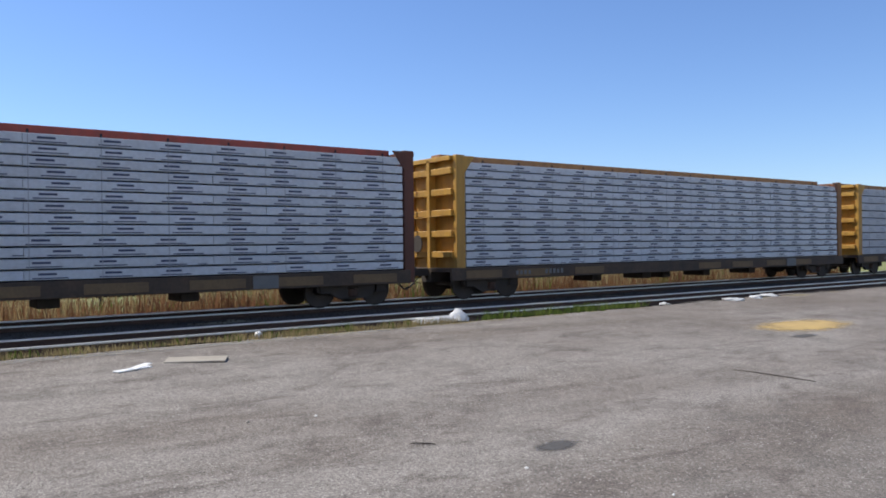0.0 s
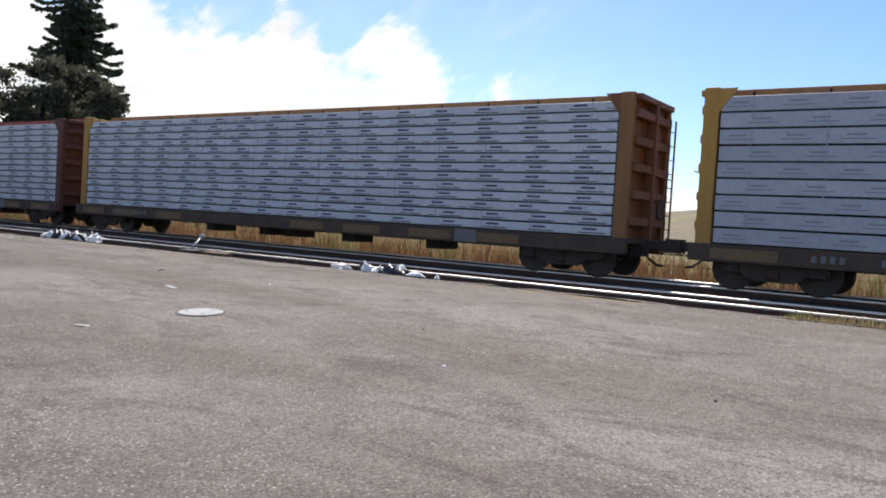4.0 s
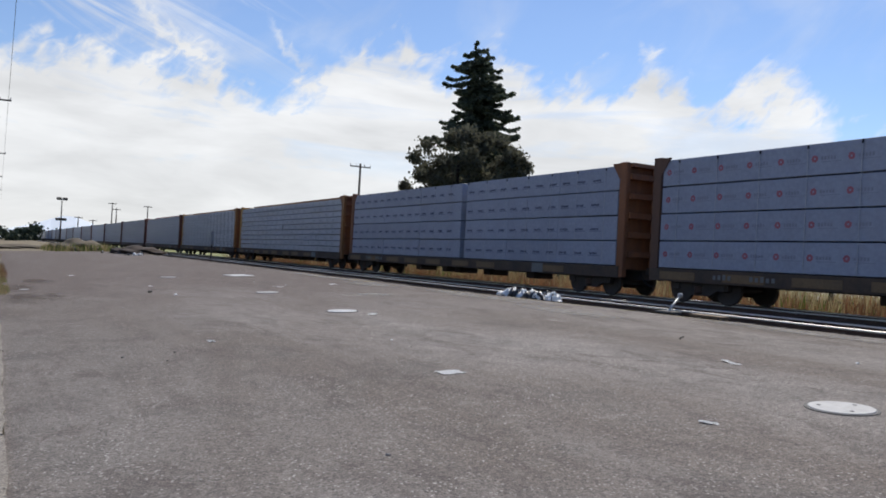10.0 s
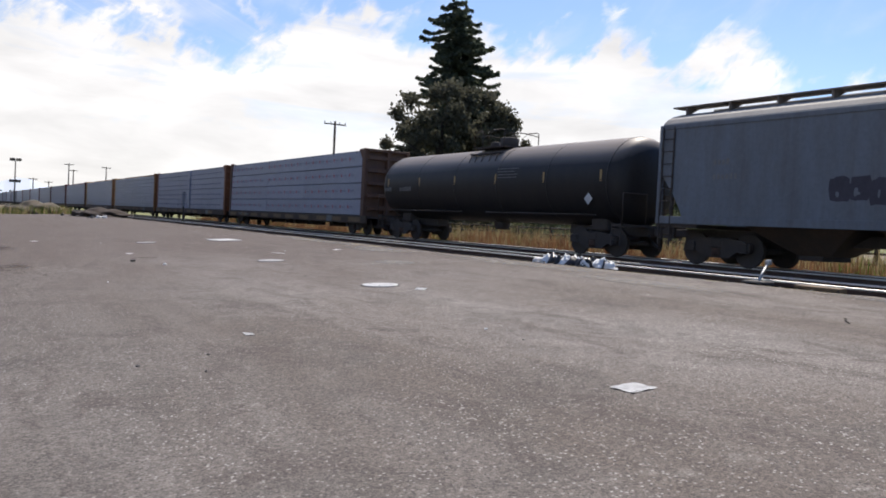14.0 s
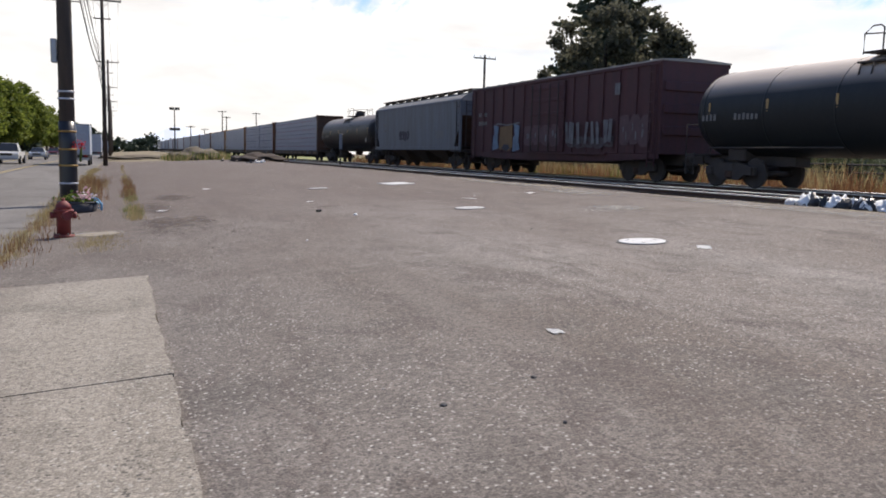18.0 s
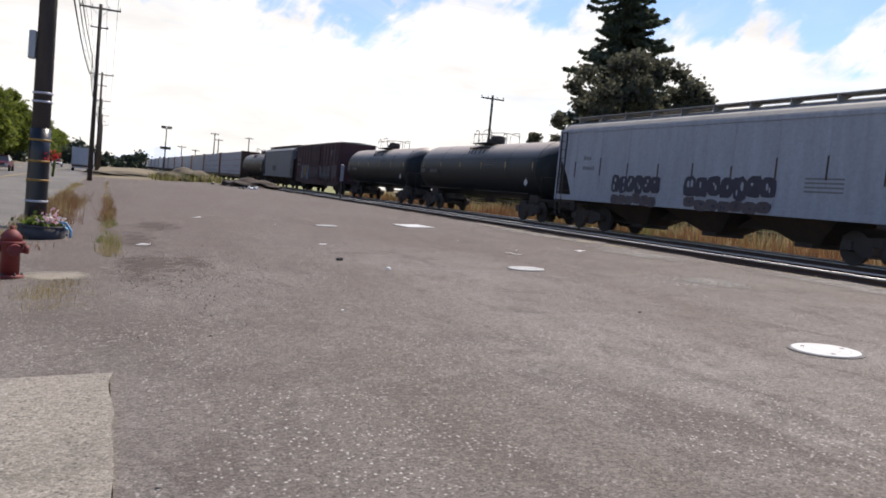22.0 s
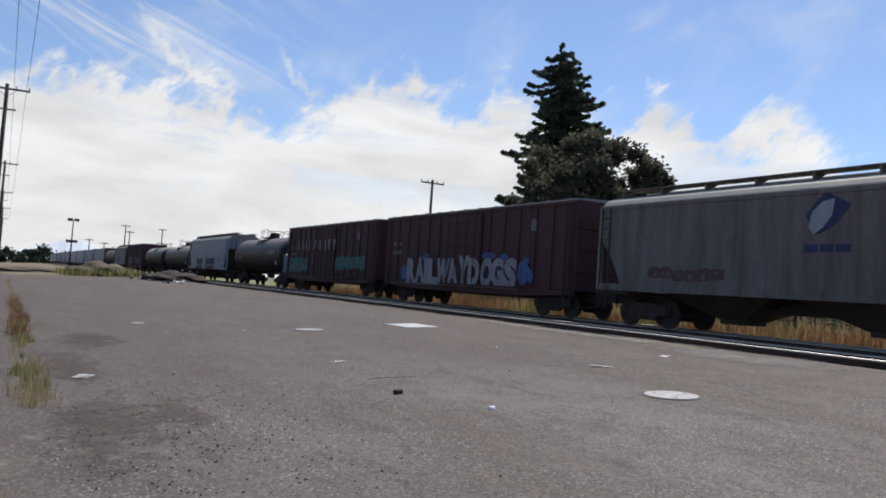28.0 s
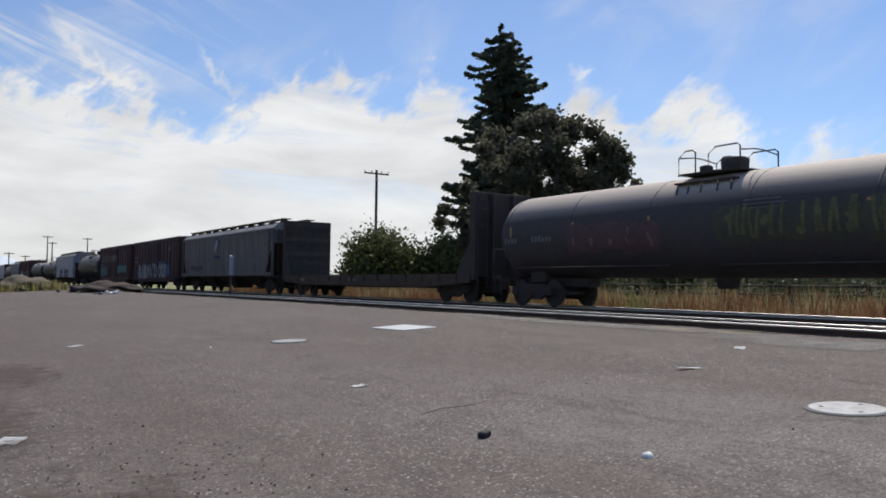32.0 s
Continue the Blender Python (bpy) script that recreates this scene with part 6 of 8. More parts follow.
hopper_car(-118.85, -137.6, "hoplight", "light grey covered hopper car with dark graffiti", 36,
           both(bubbles(4.5, 1.6, 1.55, 2.2, "spraydark", "hoplight", 6, 12, 0.01), bubbles(4.4, 1.7, 1.14, 1.5, "spraydull", "spraydark", 6, 14, 0.045), bubbles(0.3, -3.7, 1.55, 2.25, "spraydark", "hoplight", 7, 13, 0.01), bubbles(0.2, -3.6, 1.14, 1.5, "spraydull", "spraydark", 7, 15, 0.045)), ribs=9, zt=4.55)
def patches(car, sx):
    """Patches of fresh paint on the side of a tank."""
    for y0, y1, z0, z1, m_, lab in ((-0.9, -0.1, 2.5, 2.85, "ochre", "faded ochre paint patch"), (-5.3, -3.9, 2.5, 2.9, "dimwhite", "dull grey paint patch"), (-3.3, -2.9, 2.55, 2.8, "dimwhite", "dull grey paint patch"), (5.6, 6.6, 2.3, 2.5, "sprayfade", "faded painted marks")):
        bm = bmesh.new()
        rows = [[bm.verts.new((sx(z0 + (z1 - z0) * k / 4) - 0.004, y, z0 + (z1 - z0) * k / 4)) for y in (y0, y1)] for k in range(5)]
        for (a, b), (c, d) in zip(rows, rows[1:]):
            bm.faces.new((a, b, d, c))
        part("paint_patch", bm, m_, car, lab)


tank_car(-137.6, -154.0, "tank", "black tank car with ochre and grey paint patches", 37, graf=patches)
box_car(-154.0, -171.3, "dark oxide-red box car with white and teal graffiti", 38,
        both(scrawl(5.6, -2.4, 2.75, 3.4, "spraywhite", 8, 15, 0.15, 0.075), bubbles(7.2, 3.2, 1.25, 2.3, "sprayteal", "box", 4, 16, 0.01), bubbles(-1.9, -6.6, 1.5, 2.35, "sprayteal", "sprayfade", 6, 18, 0.01)))
box_car(-171.3, -189.1, "dark oxide-red box car with large blue and white graffiti", 39,
        both(wall_words("RAILWAYDOGS", 4.9, 1.08, 1.16, 9.9), blue_puffs))
hopper_car(-189.1, -210.2, "hopgrey", "weathered grey covered hopper car with a dark emblem", 40,
           both(peak_logo, bubbles(7.3, 4.2, 1.5, 1.9, "spraymaroon", "hopgrey", 6, 22)), zt=4.5, cut=0.95)
flat_car(-210.2, -230.55, "empty dark bulkhead flat car with a plank deck")
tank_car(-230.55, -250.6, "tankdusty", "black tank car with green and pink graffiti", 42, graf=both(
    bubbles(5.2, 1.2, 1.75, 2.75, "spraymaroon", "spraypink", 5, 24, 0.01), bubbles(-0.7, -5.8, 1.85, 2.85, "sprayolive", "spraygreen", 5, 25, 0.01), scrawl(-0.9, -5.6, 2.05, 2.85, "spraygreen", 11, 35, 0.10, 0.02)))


# ---- poles and wires ----
def utility_pole(x, y, top, label, arm=3.1, lean=0.0, r=(0.19, 0.13), lower=True, zbase=None):
    z0 = gz(x, y) if zbase is None else zbase
    p = thing("utility_pole", label, "utility pole", "utility poles", pose(x, y, z0, 0, lean, 0))
    h = top - z0
    part("pole", tube([(0, 0, -0.3), (0, 0, h * 0.4), (0, 0, h)], [r[0], (r[0] + r[1]) / 2, r[1]], 14), "pole", p)
    a = part("crossarm", boxm(-arm / 2, arm / 2, -0.06, 0.06, h - 0.42, h - 0.28, 0.01), "greywood", p)
    for k in (-0.48, -0.2, 0.2, 0.48):
        part("insulator", tube([(k * arm, 0, h - 0.28), (k * arm, 0, h - 0.18), (k * arm, 0, h - 0.06)], [0.02, 0.055, 0.035], 8), "galv", a)
    if not lower:
        return p
    b = part("lower_arm", boxm(-0.7, 0.7, -0.05, 0.05, h - 1.95, h - 1.85), "greywood", p)
    for k in (-0.6, 0.6):
        part("insulator", tube([(k, 0, h - 1.85), (k, 0, h - 1.72)], [0.045, 0.03], 8), "galv", b)
    part("brace", tube([(-0.65, 0.07, h - 0.4), (0, 0.09, h - 1.0)], 0.02, 5), "galv", p)
    part("brace", tube([(0.65, 0.07, h - 0.4), (0, 0.09, h - 1.0)], 0.02, 5), "galv", p)
    return p


POLE_X = -1.95
p1 = utility_pole(-2.08, 37.6, 14.6, "dark wooden utility pole wrapped with tape and plastic", r=(0.215, 0.165))
for z, rr, m_, lab in ((0.55, 0.256, "foil", "pale plastic wrap"), (1.05, 0.254, "tape", "orange tape band"), (1.5, 0.247, "tape", "orange tape band"), (2.0, 0.240, "tape", "orange tape band"), (2.9, 0.229, "foil", "pale plastic wrap"), (3.1, 0.227, "foil", "pale plastic wrap")):
    part("band", tube([(0, 0, z), (0, 0, z + 0.05)], rr, 16), m_, p1, lab)
part("base_wrap", tube([(0, 0, 0.0), (0, 0, 0.6), (0, 0, 1.0), (0, 0, 1.7), (0, 0, 2.3)], [0.248, 0.238, 0.240, 0.230, 0.224], 18), "bagb", p1, "black plastic wrapped round the foot of the pole")
part("cable_box", boxm(-0.36, -0.2, -0.12, 0.08, 3.9, 4.55, 0.02), "galv", p1, "grey metal cable box")
for z in (5.6, 6.2, 8.0, 8.6):
    part("step_peg", tube([(-0.52, 0, z), (0.42, 0, z)], 0.016, 6), "truckiron", p1)
utility_pole(-1.75, 89.5, 14.45, "wooden utility pole with a crossarm and a transformer", r=(0.2, 0.13))
utility_pole(-1.8, 142, 14.3, "wooden utility pole with a crossarm")
utility_pole(-2.0, 195, 14.3, "wooden utility pole with a crossarm")
utility_pole(-2.1, 250, 14.3, "wooden utility pole with a crossarm")
utility_pole(-2.2, 310, 14.3, "wooden utility pole with a crossarm")
utility_pole(-5.2, -16, 14.5, "wooden utility pole with a crossarm")
utility_pole(35.8, 92, 12.3, "thin wooden utility pole behind the tracks", arm=2.6, r=(0.16, 0.12), lower=False)
utility_pole(69.4, 92, 12.5, "thin wooden utility pole behind the hedge", arm=2.6, r=(0.16, 0.12), lower=False)
utility_pole(86, -13.6, 11.2, "thin wooden utility pole on the hill", arm=1.0, r=(0.16, 0.12), lower=False)
utility_pole(128, 92, 12.5, "thin wooden utility pole far behind the hedge", arm=2.6, lower=False)


def span(pa, pb, sag, rad, label):
    pts = []
    for i in range(15):
        t = i / 14
        q = Vector(pa).lerp(Vector(pb), t)
        q.z -= 4 * sag * t * (1 - t)
        pts.append(q)
    solid("overhead_wire", tube(pts, rad, 5), "wire", label, "wire", "overhead wires")


ys_ = [-16, 37.5, 89.5, 142, 195, 250, 310]
for a, b in zip(ys_, ys_[1:]):
    for dx in (-1.45, -0.6, 0.62, 1.45):
        span(((-1.9 if a > 0 else -5.2) + dx, a, 14.3), (-1.9 + dx, b, 14.2), 0.9, 0.014, "thin black power line between the poles")
    for dz, rad, sag in ((10.2, 0.03, 0.9), (9.3, 0.024, 0.8), (8.5, 0.034, 0.9)):
        span((-2.15 if a > 0 else -5.4, a, dz), (-2.1, b, dz), sag, rad, "black telephone cable between the poles")
    span((-2.6 if a > 0 else -5.9, a, 12.7), (-2.5, b, 12.65), 0.8, 0.016, "thin black power line between the poles")


def flood_mast(x, y, top, label, lamps=True):
    m_ = thing("light_mast", label, "light mast", "light masts", pose(x, y, gz(x, y)))
    part("mast", tube([(0, 0, -0.2), (0, 0, top)], [0.28, 0.16], 8), "greywood", m_)
    if lamps:
        for z in (top, top * 0.52):
            part("lamp_frame", boxm(-1.6, 1.6, -0.1, 0.1, z - 0.1, z + 0.1), "galv", m_)
            for k in (-1.3, -0.5, 0.5, 1.3):
                part("floodlight", boxm(k - 0.38, k + 0.38, -0.4, 0.2, z + 0.1, z + 0.8, 0.06), "truckiron", m_)
    else:
        part("crossarm", boxm(-1.4, 1.4, -0.12, 0.12, top - 0.5, top - 0.25), "greywood", m_)
    return m_


flood_mast(17.4, 300, 14.2, "tall mast with two banks of floodlights")
flood_mast(33.0, 300, 14.9, "thin far pole with a crossarm", False)
flood_mast(35.0, 305, 13.2, "thin far pole with a crossarm", False)
flood_mast(44.5, 300, 14.7, "thin far pole with a crossarm", False)
flood_mast(30.0, 330, 9.4, "thin far pole with a crossarm", False)
flood_mast(23.4, 310, 9.6, "thin far pole with a crossarm", False)


# ---- trees and weeds ----
def tree(name, label, trunk_h, crowns, leaf, size, count, seed, trunk_r=0.35, branches=8, group=""):
    """A tapered trunk with limbs, and a crown of many small leaves in uneven clumps. crowns: (x, y, z, rx, ry, rz)."""
    rng = np.random.default_rng(seed)
    t = thing(name, label, "tree", group)
    top = max(c[2] for c in crowns)
    bm = bmesh.new()
    ring_tube(bm, [(0, 0, -0.3), (0.05, 0, trunk_h * 0.5), (0.1, 0.05, trunk_h), (0.15, 0.1, top)], [trunk_r * 1.25, trunk_r, trunk_r * 0.75, trunk_r * 0.2], 10)
    for i in range(branches):
        c = crowns[i % len(crowns)]
        z = trunk_h * rng.uniform(0.75, 1.2)
        e = (c[0] + rng.uniform(-0.5, 0.5) * c[3], c[1] + rng.uniform(-0.5, 0.5) * c[4], c[2] + rng.uniform(-0.5, 0.2) * c[5])
        ring_tube(bm, [(0.08, 0.03, z), ((e[0]) * 0.5, e[1] * 0.5, (z + e[2]) / 2 + 0.3), e], [trunk_r * 0.45, trunk_r * 0.28, trunk_r * 0.08], 6)
    part("trunk", bm, "bark", t)
    vol = np.array([c[3] * c[4] * c[5] for c in crowns])
    pts = []
    for c, n in zip(crowns, (vol ** 0.75 / (vol ** 0.75).sum() * count).astype(int)):
        k = max(8, int(n / count * 150))
        u = rng.normal(size=(k, 3))
        u /= np.linalg.norm(u, axis=1)[:, None]
        cl = u * rng.uniform(0.45, 1.0, (k, 1)) ** 0.5
        idx = rng.integers(0, k, n)
        q = cl[idx] + rng.normal(size=(n, 3)) * 0.125
        pts.append(q * np.array(c[3:]) + np.array(c[:3]))
    pts = np.concatenate(pts)
    ob = put("crown", quads("crown", pts, size, leaf, rng, 1.25), t)
    ob["kind"] = "stuff"
    return t


def conifer(label, h, r, seed, count_layers=34, at=None):
    rng = np.random.default_rng(seed)
    t = thing("conifer", label, "tree", m=at)
    part("trunk", tube([(0, 0, -0.3), (0, 0, h * 0.5), (0, 0, h)], [0.55, 0.35, 0.04], 10), "bark", t)
    pts, dirs = [], []
    for i in range(count_layers):
        f = i / (count_layers - 1)
        z = 2.5 + (h - 2.5) * f
        rr = 1.0 * r * (1 - f) ** 0.44 * rng.uniform(0.78, 1.15) + 0.25
        nb = int(8 + 7 * (1 - f))
        for b in range(nb):
            a = rng.uniform(0, 2 * math.pi)
            zb = z + rng.uniform(-0.55, 0.55)
            ln = rr * rng.choice([0.5, 0.72, 0.95, 1.14]) * rng.uniform(0.9, 1.1)
            m_ = max(18, int(ln * 74))
            s = rng.uniform(0.05, 1, m_) ** 0.8
            droop = -0.34 * ln * s ** 1.15 + 0.8 * ln * np.maximum(s - 0.7, 0) ** 1.3
            wid = 0.2 * (1 - s * 0.9) * ln
            off = rng.normal(size=m_) * wid * 0.6
            x = np.cos(a) * ln * s - np.sin(a) * off
            y = np.sin(a) * ln * s + np.cos(a) * off
            hang = np.abs(rng.normal(size=m_)) * 0.26 * (1 - 0.6 * s)
            pts.append(np.stack([x, y, zb + droop - hang + rng.normal(size=m_) * 0.05], 1))
            d = np.stack([np.cos(a) * np.ones(m_), np.sin(a) * np.ones(m_), -0.55 * np.ones(m_)], 1)
            dirs.append(d)
    pts, dirs = np.concatenate(pts), np.concatenate(dirs)
    ob = put("crown", quads("crown", pts, 0.115, "conifer", rng, 2.1, droop=dirs), t)
    ob["kind"] = "stuff"
    return t


conifer("tall dark conifer with layered drooping boughs behind the tracks", 28.9, 6.7, 3, 33, pose(51.2, 93, gz(50, 93)))
conifer("second top of a dark conifer beside the first", 28.4, 6.4, 4, 32, pose(53.3, 93.6, gz(53, 93)))
oak = tree("oak_tree", "dark spreading broadleaf tree below the conifer", 4.5,
           [(-3.0, 0.5, 8.2, 2.4, 2.4, 2.3), (-4.3, 3.4, 6.5, 1.8, 1.8, 1.6), (-0.4, 0, 10.2, 2.9, 2.8, 2.9), (2.9, -1.6, 9.8, 2.7, 2.6, 2.5), (5.1, -2.3, 8.3, 2.3, 2.3, 2.2), (4.3, -2.1, 9.3, 2.0, 2.0, 1.9), (2, -1, 6.6, 3.0, 3, 2.4), (0.2, 0.5, 4.0, 3.6, 3.0, 2.0), (-2.6, 1.2, 3.6, 2.2, 2.2, 1.8), (3.6, -1.2, 3.4, 2.4, 2.2, 2.0), (0.5, 0.0, 1.8, 3.4, 2.8, 1.5), (6.5, -2.2, 7.0, 1.6, 1.7, 1.6), (6.2, -1.8, 5.8, 1.4, 1.6, 1.5)],
           "darkleaf", 0.115, 50000, 9, 0.45, 16)
oak.matrix_basis = pose(34.2, 66.5, gz(34, 66))

# leafy street trees across the road
street = [tree("street_tree", "leafy green street tree across the road", 3.0,
               [(0, 0, 8.8, 4.2, 4.2, 4.0), (1.8, 1.4, 5.0, 3.6, 3.6, 3.2), (-1.9, -1.2, 5.2, 3.6, 3.6, 3.2), (0.3, -1.6, 11.6, 2.5, 2.5, 2.6), (1.8, -1.8, 7.0, 3.0, 3.0, 2.8)], "leaf", 0.19, 20000, 21 + i, 0.28, 8, "street trees") for i in range(3)]
rs = random.Random(8)
spots = [(-21.5, 58, 1.25), (-22.5, 66, 1.3), (-21.5, 74, 1.25), (-22.8, 83, 1.3), (-21.4, 91, 1.2), (-22.4, 100, 1.25), (-21.5, 110, 1.15), (-22.5, 121, 1.2), (-21.8, 136, 1.2), (-28, 72, 1.1), (-29, 92, 1.1), (-29, 112, 1.05), (-21.5, 48, 1.25), (-30, 52, 1.1), (-30, 132, 1.0), (-24, 150, 1.35), (-23, 166, 1.3), (-22, 182, 1.35), (-23, 200, 1.3), (-22, 218, 1.3), (-22.5, 236, 1.25), (-22, 255, 1.3), (-22, 276, 1.2), (-21.5, 298, 1.2), (-22, 325, 1.3), (-22, 355, 1.3), (-22, 390, 1.4), (-22, 430, 1.4)]
for i, (x, y, s) in enumerate(spots):
    if i < 3:
        street[i].matrix_basis = pose(x, y, gz(x, y), 0, 0, rs.uniform(0, 360))
        street[i].scale = (s, s, 1.0)
    else:
        src = street[i % 3]
        c = copy_thing(src, pose(x, y, gz(x, y), 0, 0, rs.uniform(0, 360)))
        k_ = 0.9 + 0.18 * rs.random()
        c.scale = (s, s, k_)
# dark undergrowth and a pale shed under the street trees
sh = thing("shed", "small pale grey metal shed under the street trees", "shed", m=pose(-20.5, 72, gz(-20, 72)))
part("wall", boxm(-1.6, 1.6, -2.6, 2.6, 0, 2.6), "bldg", sh)
part("roof", prism(bmesh.new(), [(-1.8, 2.55), (0, 3.1), (1.8, 2.55)], -2.8, 2.8), "roofgrey", sh)
part("door", boxm(1.6, 1.64, -0.6, 0.6, 0.05, 2.1), "galv", sh)


def shrub(label, x, y, rx, ry, rz, leaf, size, count, seed, name="shrub", group="shrubs behind the tracks", z=None):
    rng = np.random.default_rng(seed)
    k = max(8, count // 130)
    u = rng.normal(size=(k, 3))
    u /= np.linalg.norm(u, axis=1)[:, None]
    u[:, 2] = np.abs(u[:, 2])
    cl = u * rng.uniform(0.55, 1.0, (k, 1))
    q = cl[rng.integers(0, k, count)] + rng.normal(size=(count, 3)) * 0.13
    q = q * np.array([rx, ry, rz])
    q[:, 2] = np.maximum(q[:, 2], 0.02)
    t = thing(name, label, "shrub", group, pose(x, y, gz(x, y) - 0.05 if z is None else z))
    bm = bmesh.new()
    for i in range(5):
        a = rng.uniform(0, 6.28)
        ring_tube(bm, [(0, 0, -0.1), (math.cos(a) * rx * 0.3, math.sin(a) * ry * 0.3, rz * 0.4), (math.cos(a) * rx * 0.55, math.sin(a) * ry * 0.55, rz * 0.7)], [0.07, 0.05, 0.02], 5)
    part("stems", bm, "bark", t)
    ob = put("leaves", quads("leaves", q, size, leaf, rng, 1.2), t)
    ob["kind"] = "stuff"


shrub("green bramble bank behind the tracks", 60, 80, 11, 6, 6.4, "bramble", 0.110, 35200, 40, "bramble_bank")
shrub("green bramble bank behind the tracks", 50, 66, 7.5, 5, 5.0, "bramble", 0.092, 28800, 41, "bramble_bank")
shrub("grey-green bramble bank behind the tracks", 44, 54, 7, 4, 2.9, "bramble", 0.083, 20800, 42, "bramble_bank")
shrub("green bramble bank behind the tracks", 62, 58, 10, 5, 4.4, "bramble", 0.092, 28800, 43, "bramble_bank")
shrub("green bramble bank behind the tracks", 78, 66, 10, 6, 4.0, "bramble", 0.120, 16000, 49, "bramble_bank")
shrub("rounded dark green bush rising over the brambles", 68.5, 70, 4.2, 4, 7.8, "bush", 0.101, 44800, 44)
shrub("leafy green bush beside the far pole", 33, 86, 4.5, 3.5, 5.4, "bush", 0.110, 17600, 45)
shrub("leafy green bush beside the far pole", 39, 84, 4.5, 3.5, 5.6, "bush", 0.110, 17600, 46)
shrub("leafy green bush under the oak", 45, 84, 4.5, 3.5, 5.0, "bush", 0.110, 16000, 47)
shrub("dark bush beyond the tracks", 108, 66, 5, 5, 7.5, "bush", 0.138, 12800, 48)
shrub("dark bush on the far slope", 96, 80, 3, 3, 6.0, "bush", 0.138, 9600, 50)
# far trees on the horizon
for i, (x, y, rx, rz) in enumerate([(-9, 330, 7, 7.5), (-16, 350, 9, 8), (-1, 360, 8, 6.5), (6, 380, 8, 5.5), (-28, 300, 10, 11), (12, 400, 8, 8), (26, 420, 10, 6), (40, 440, 12, 7), (-24, 230, 6, 10)]):
    shrub("distant dark trees on the horizon", x, y, rx, 5, rz, "fartree", 0.5, 1500, 60 + i, "far_trees", "far trees", -0.2)


def blades(name, label, spots_, leaf, h, w, seed, category="weeds"):
    """Upright grass blades and weed stems, as one mass. spots_: (x, y, count, spread, height)."""
    rng = np.random.default_rng(seed)
    v, f = [], []
    for x, y, n, sp, hh in spots_:
        for i in range(n):
            px, py = x + rng.normal() * sp, y + rng.normal() * sp
            z = gz(px, py) - 0.01
            a = rng.uniform(0, 6.28)
            L_ = hh * h * rng.uniform(0.5, 1.2)
            lx, ly = rng.normal() * 0.22 * L_, rng.normal() * 0.22 * L_
            ca, sa = math.cos(a) * w, math.sin(a) * w
            b = len(v)
            v += [(px - ca, py - sa, z), (px + ca, py + sa, z), (px + lx * 0.5 + ca * 0.8, py + ly * 0.5 + sa * 0.8, z + L_ * 0.6), (px + lx * 0.5 - ca * 0.8, py + ly * 0.5 - sa * 0.8, z + L_ * 0.6), (px + lx, py + ly, z + L_)]
            f += [(b, b + 1, b + 2, b + 3), (b + 3, b + 2, b + 4)]
    ob = put(name, raw(name, v, f, leaf))
    return tagged(ob, label, category, kind="stuff")


r1 = random.Random(31)
# behind the train: a belt of dry weeds
blades("dry_weeds", "tall dry yellow grass behind the train", [(r1.uniform(22.2, 27), r1.uniform(-45, 95), 32, 0.5, r1.uniform(0.3, 1.3)) for _ in range(820)], "drygrass", 1.1, 0.011, 1)
blades("russet_weeds", "russet dock weeds behind the train", [(r1.uniform(21.6, 25.5), r1.uniform(-45, 95), 28, 0.4, r1.uniform(0.3, 1.1)) for _ in range(1000)], "redweed", 1.0, 0.016, 2)
blades("green_weeds", "green weeds behind the train", [(r1.uniform(22, 27), r1.uniform(-45, 95), 24, 0.4, r1.uniform(0.4, 1.1)) for _ in range(300)], "greenweed", 0.8, 0.018, 3)
blades("field_grass", "dry grass in the field beyond the fence", [(r1.uniform(27, 50), r1.uniform(-50, 95), 12, 0.8, r1.uniform(0.4, 0.8)) for _ in range(700)], "drygrass", 0.9, 0.05, 4)
# along the lot's edge by the track
blades("edge_grass", "short dry grass along the edge of the asphalt", [(12.45 + r1.gauss(0, 0.14), r1.uniform(-9, 4), 14, 0.1, r1.uniform(0.4, 1.0)) for _ in range(330)], "drygrass", 0.20, 0.006, 5)
blades("edge_weeds", "green weeds along the edge of the asphalt", [(12.6 + r1.gauss(0, 0.15), r1.uniform(-16, -10), 18, 0.12, r1.uniform(0.5, 1.0)) for _ in range(60)] + [(12.55 + r1.gauss(0, 0.12), r1.uniform(-9, 4), 8, 0.1, 0.7) for _ in range(50)], "greenweed", 0.28, 0.012, 6)
# roadside strips
blades("roadside_grass", "dry tan grass along the edge of the road", [(-2.3 + r1.gauss(0, 0.14), r1.uniform(25, 78), 46, 0.12, r1.uniform(0.5, 1.3)) for _ in range(170)], "drygrass", 0.18, 0.0035, 7)
blades("roadside_weeds", "russet weeds along the edge of the road", [(-2.2 + r1.gauss(0, 0.2), r1.choice([r1.uniform(24, 34), r1.uniform(38, 60), r1.uniform(34, 44)]), 18, 0.13, r1.uniform(0.4, 1.1)) for _ in range(85)], "redweed", 0.22, 0.005, 8)
blades("path_weeds", "dry weeds in the joint between path and lot", [(-0.47 + r1.gauss(0, 0.06), r1.choice([r1.uniform(30.5, 34), r1.uniform(37, 42), r1.uniform(34, 56), r1.uniform(46, 84)]), 20, 0.055, r1.uniform(0.4, 1.3)) for _ in range(105)], "drygrass", 0.22, 0.003, 9)
blades("path_weeds", "green weeds in the joint between path and lot", [(-0.47 + r1.gauss(0, 0.07), r1.choice([r1.uniform(31, 34), r1.uniform(37, 42), r1.uniform(31, 50)]), 20, 0.05, r1.uniform(0.5, 1.1)) for _ in range(34)], "greenweed", 0.17, 0.004, 10)
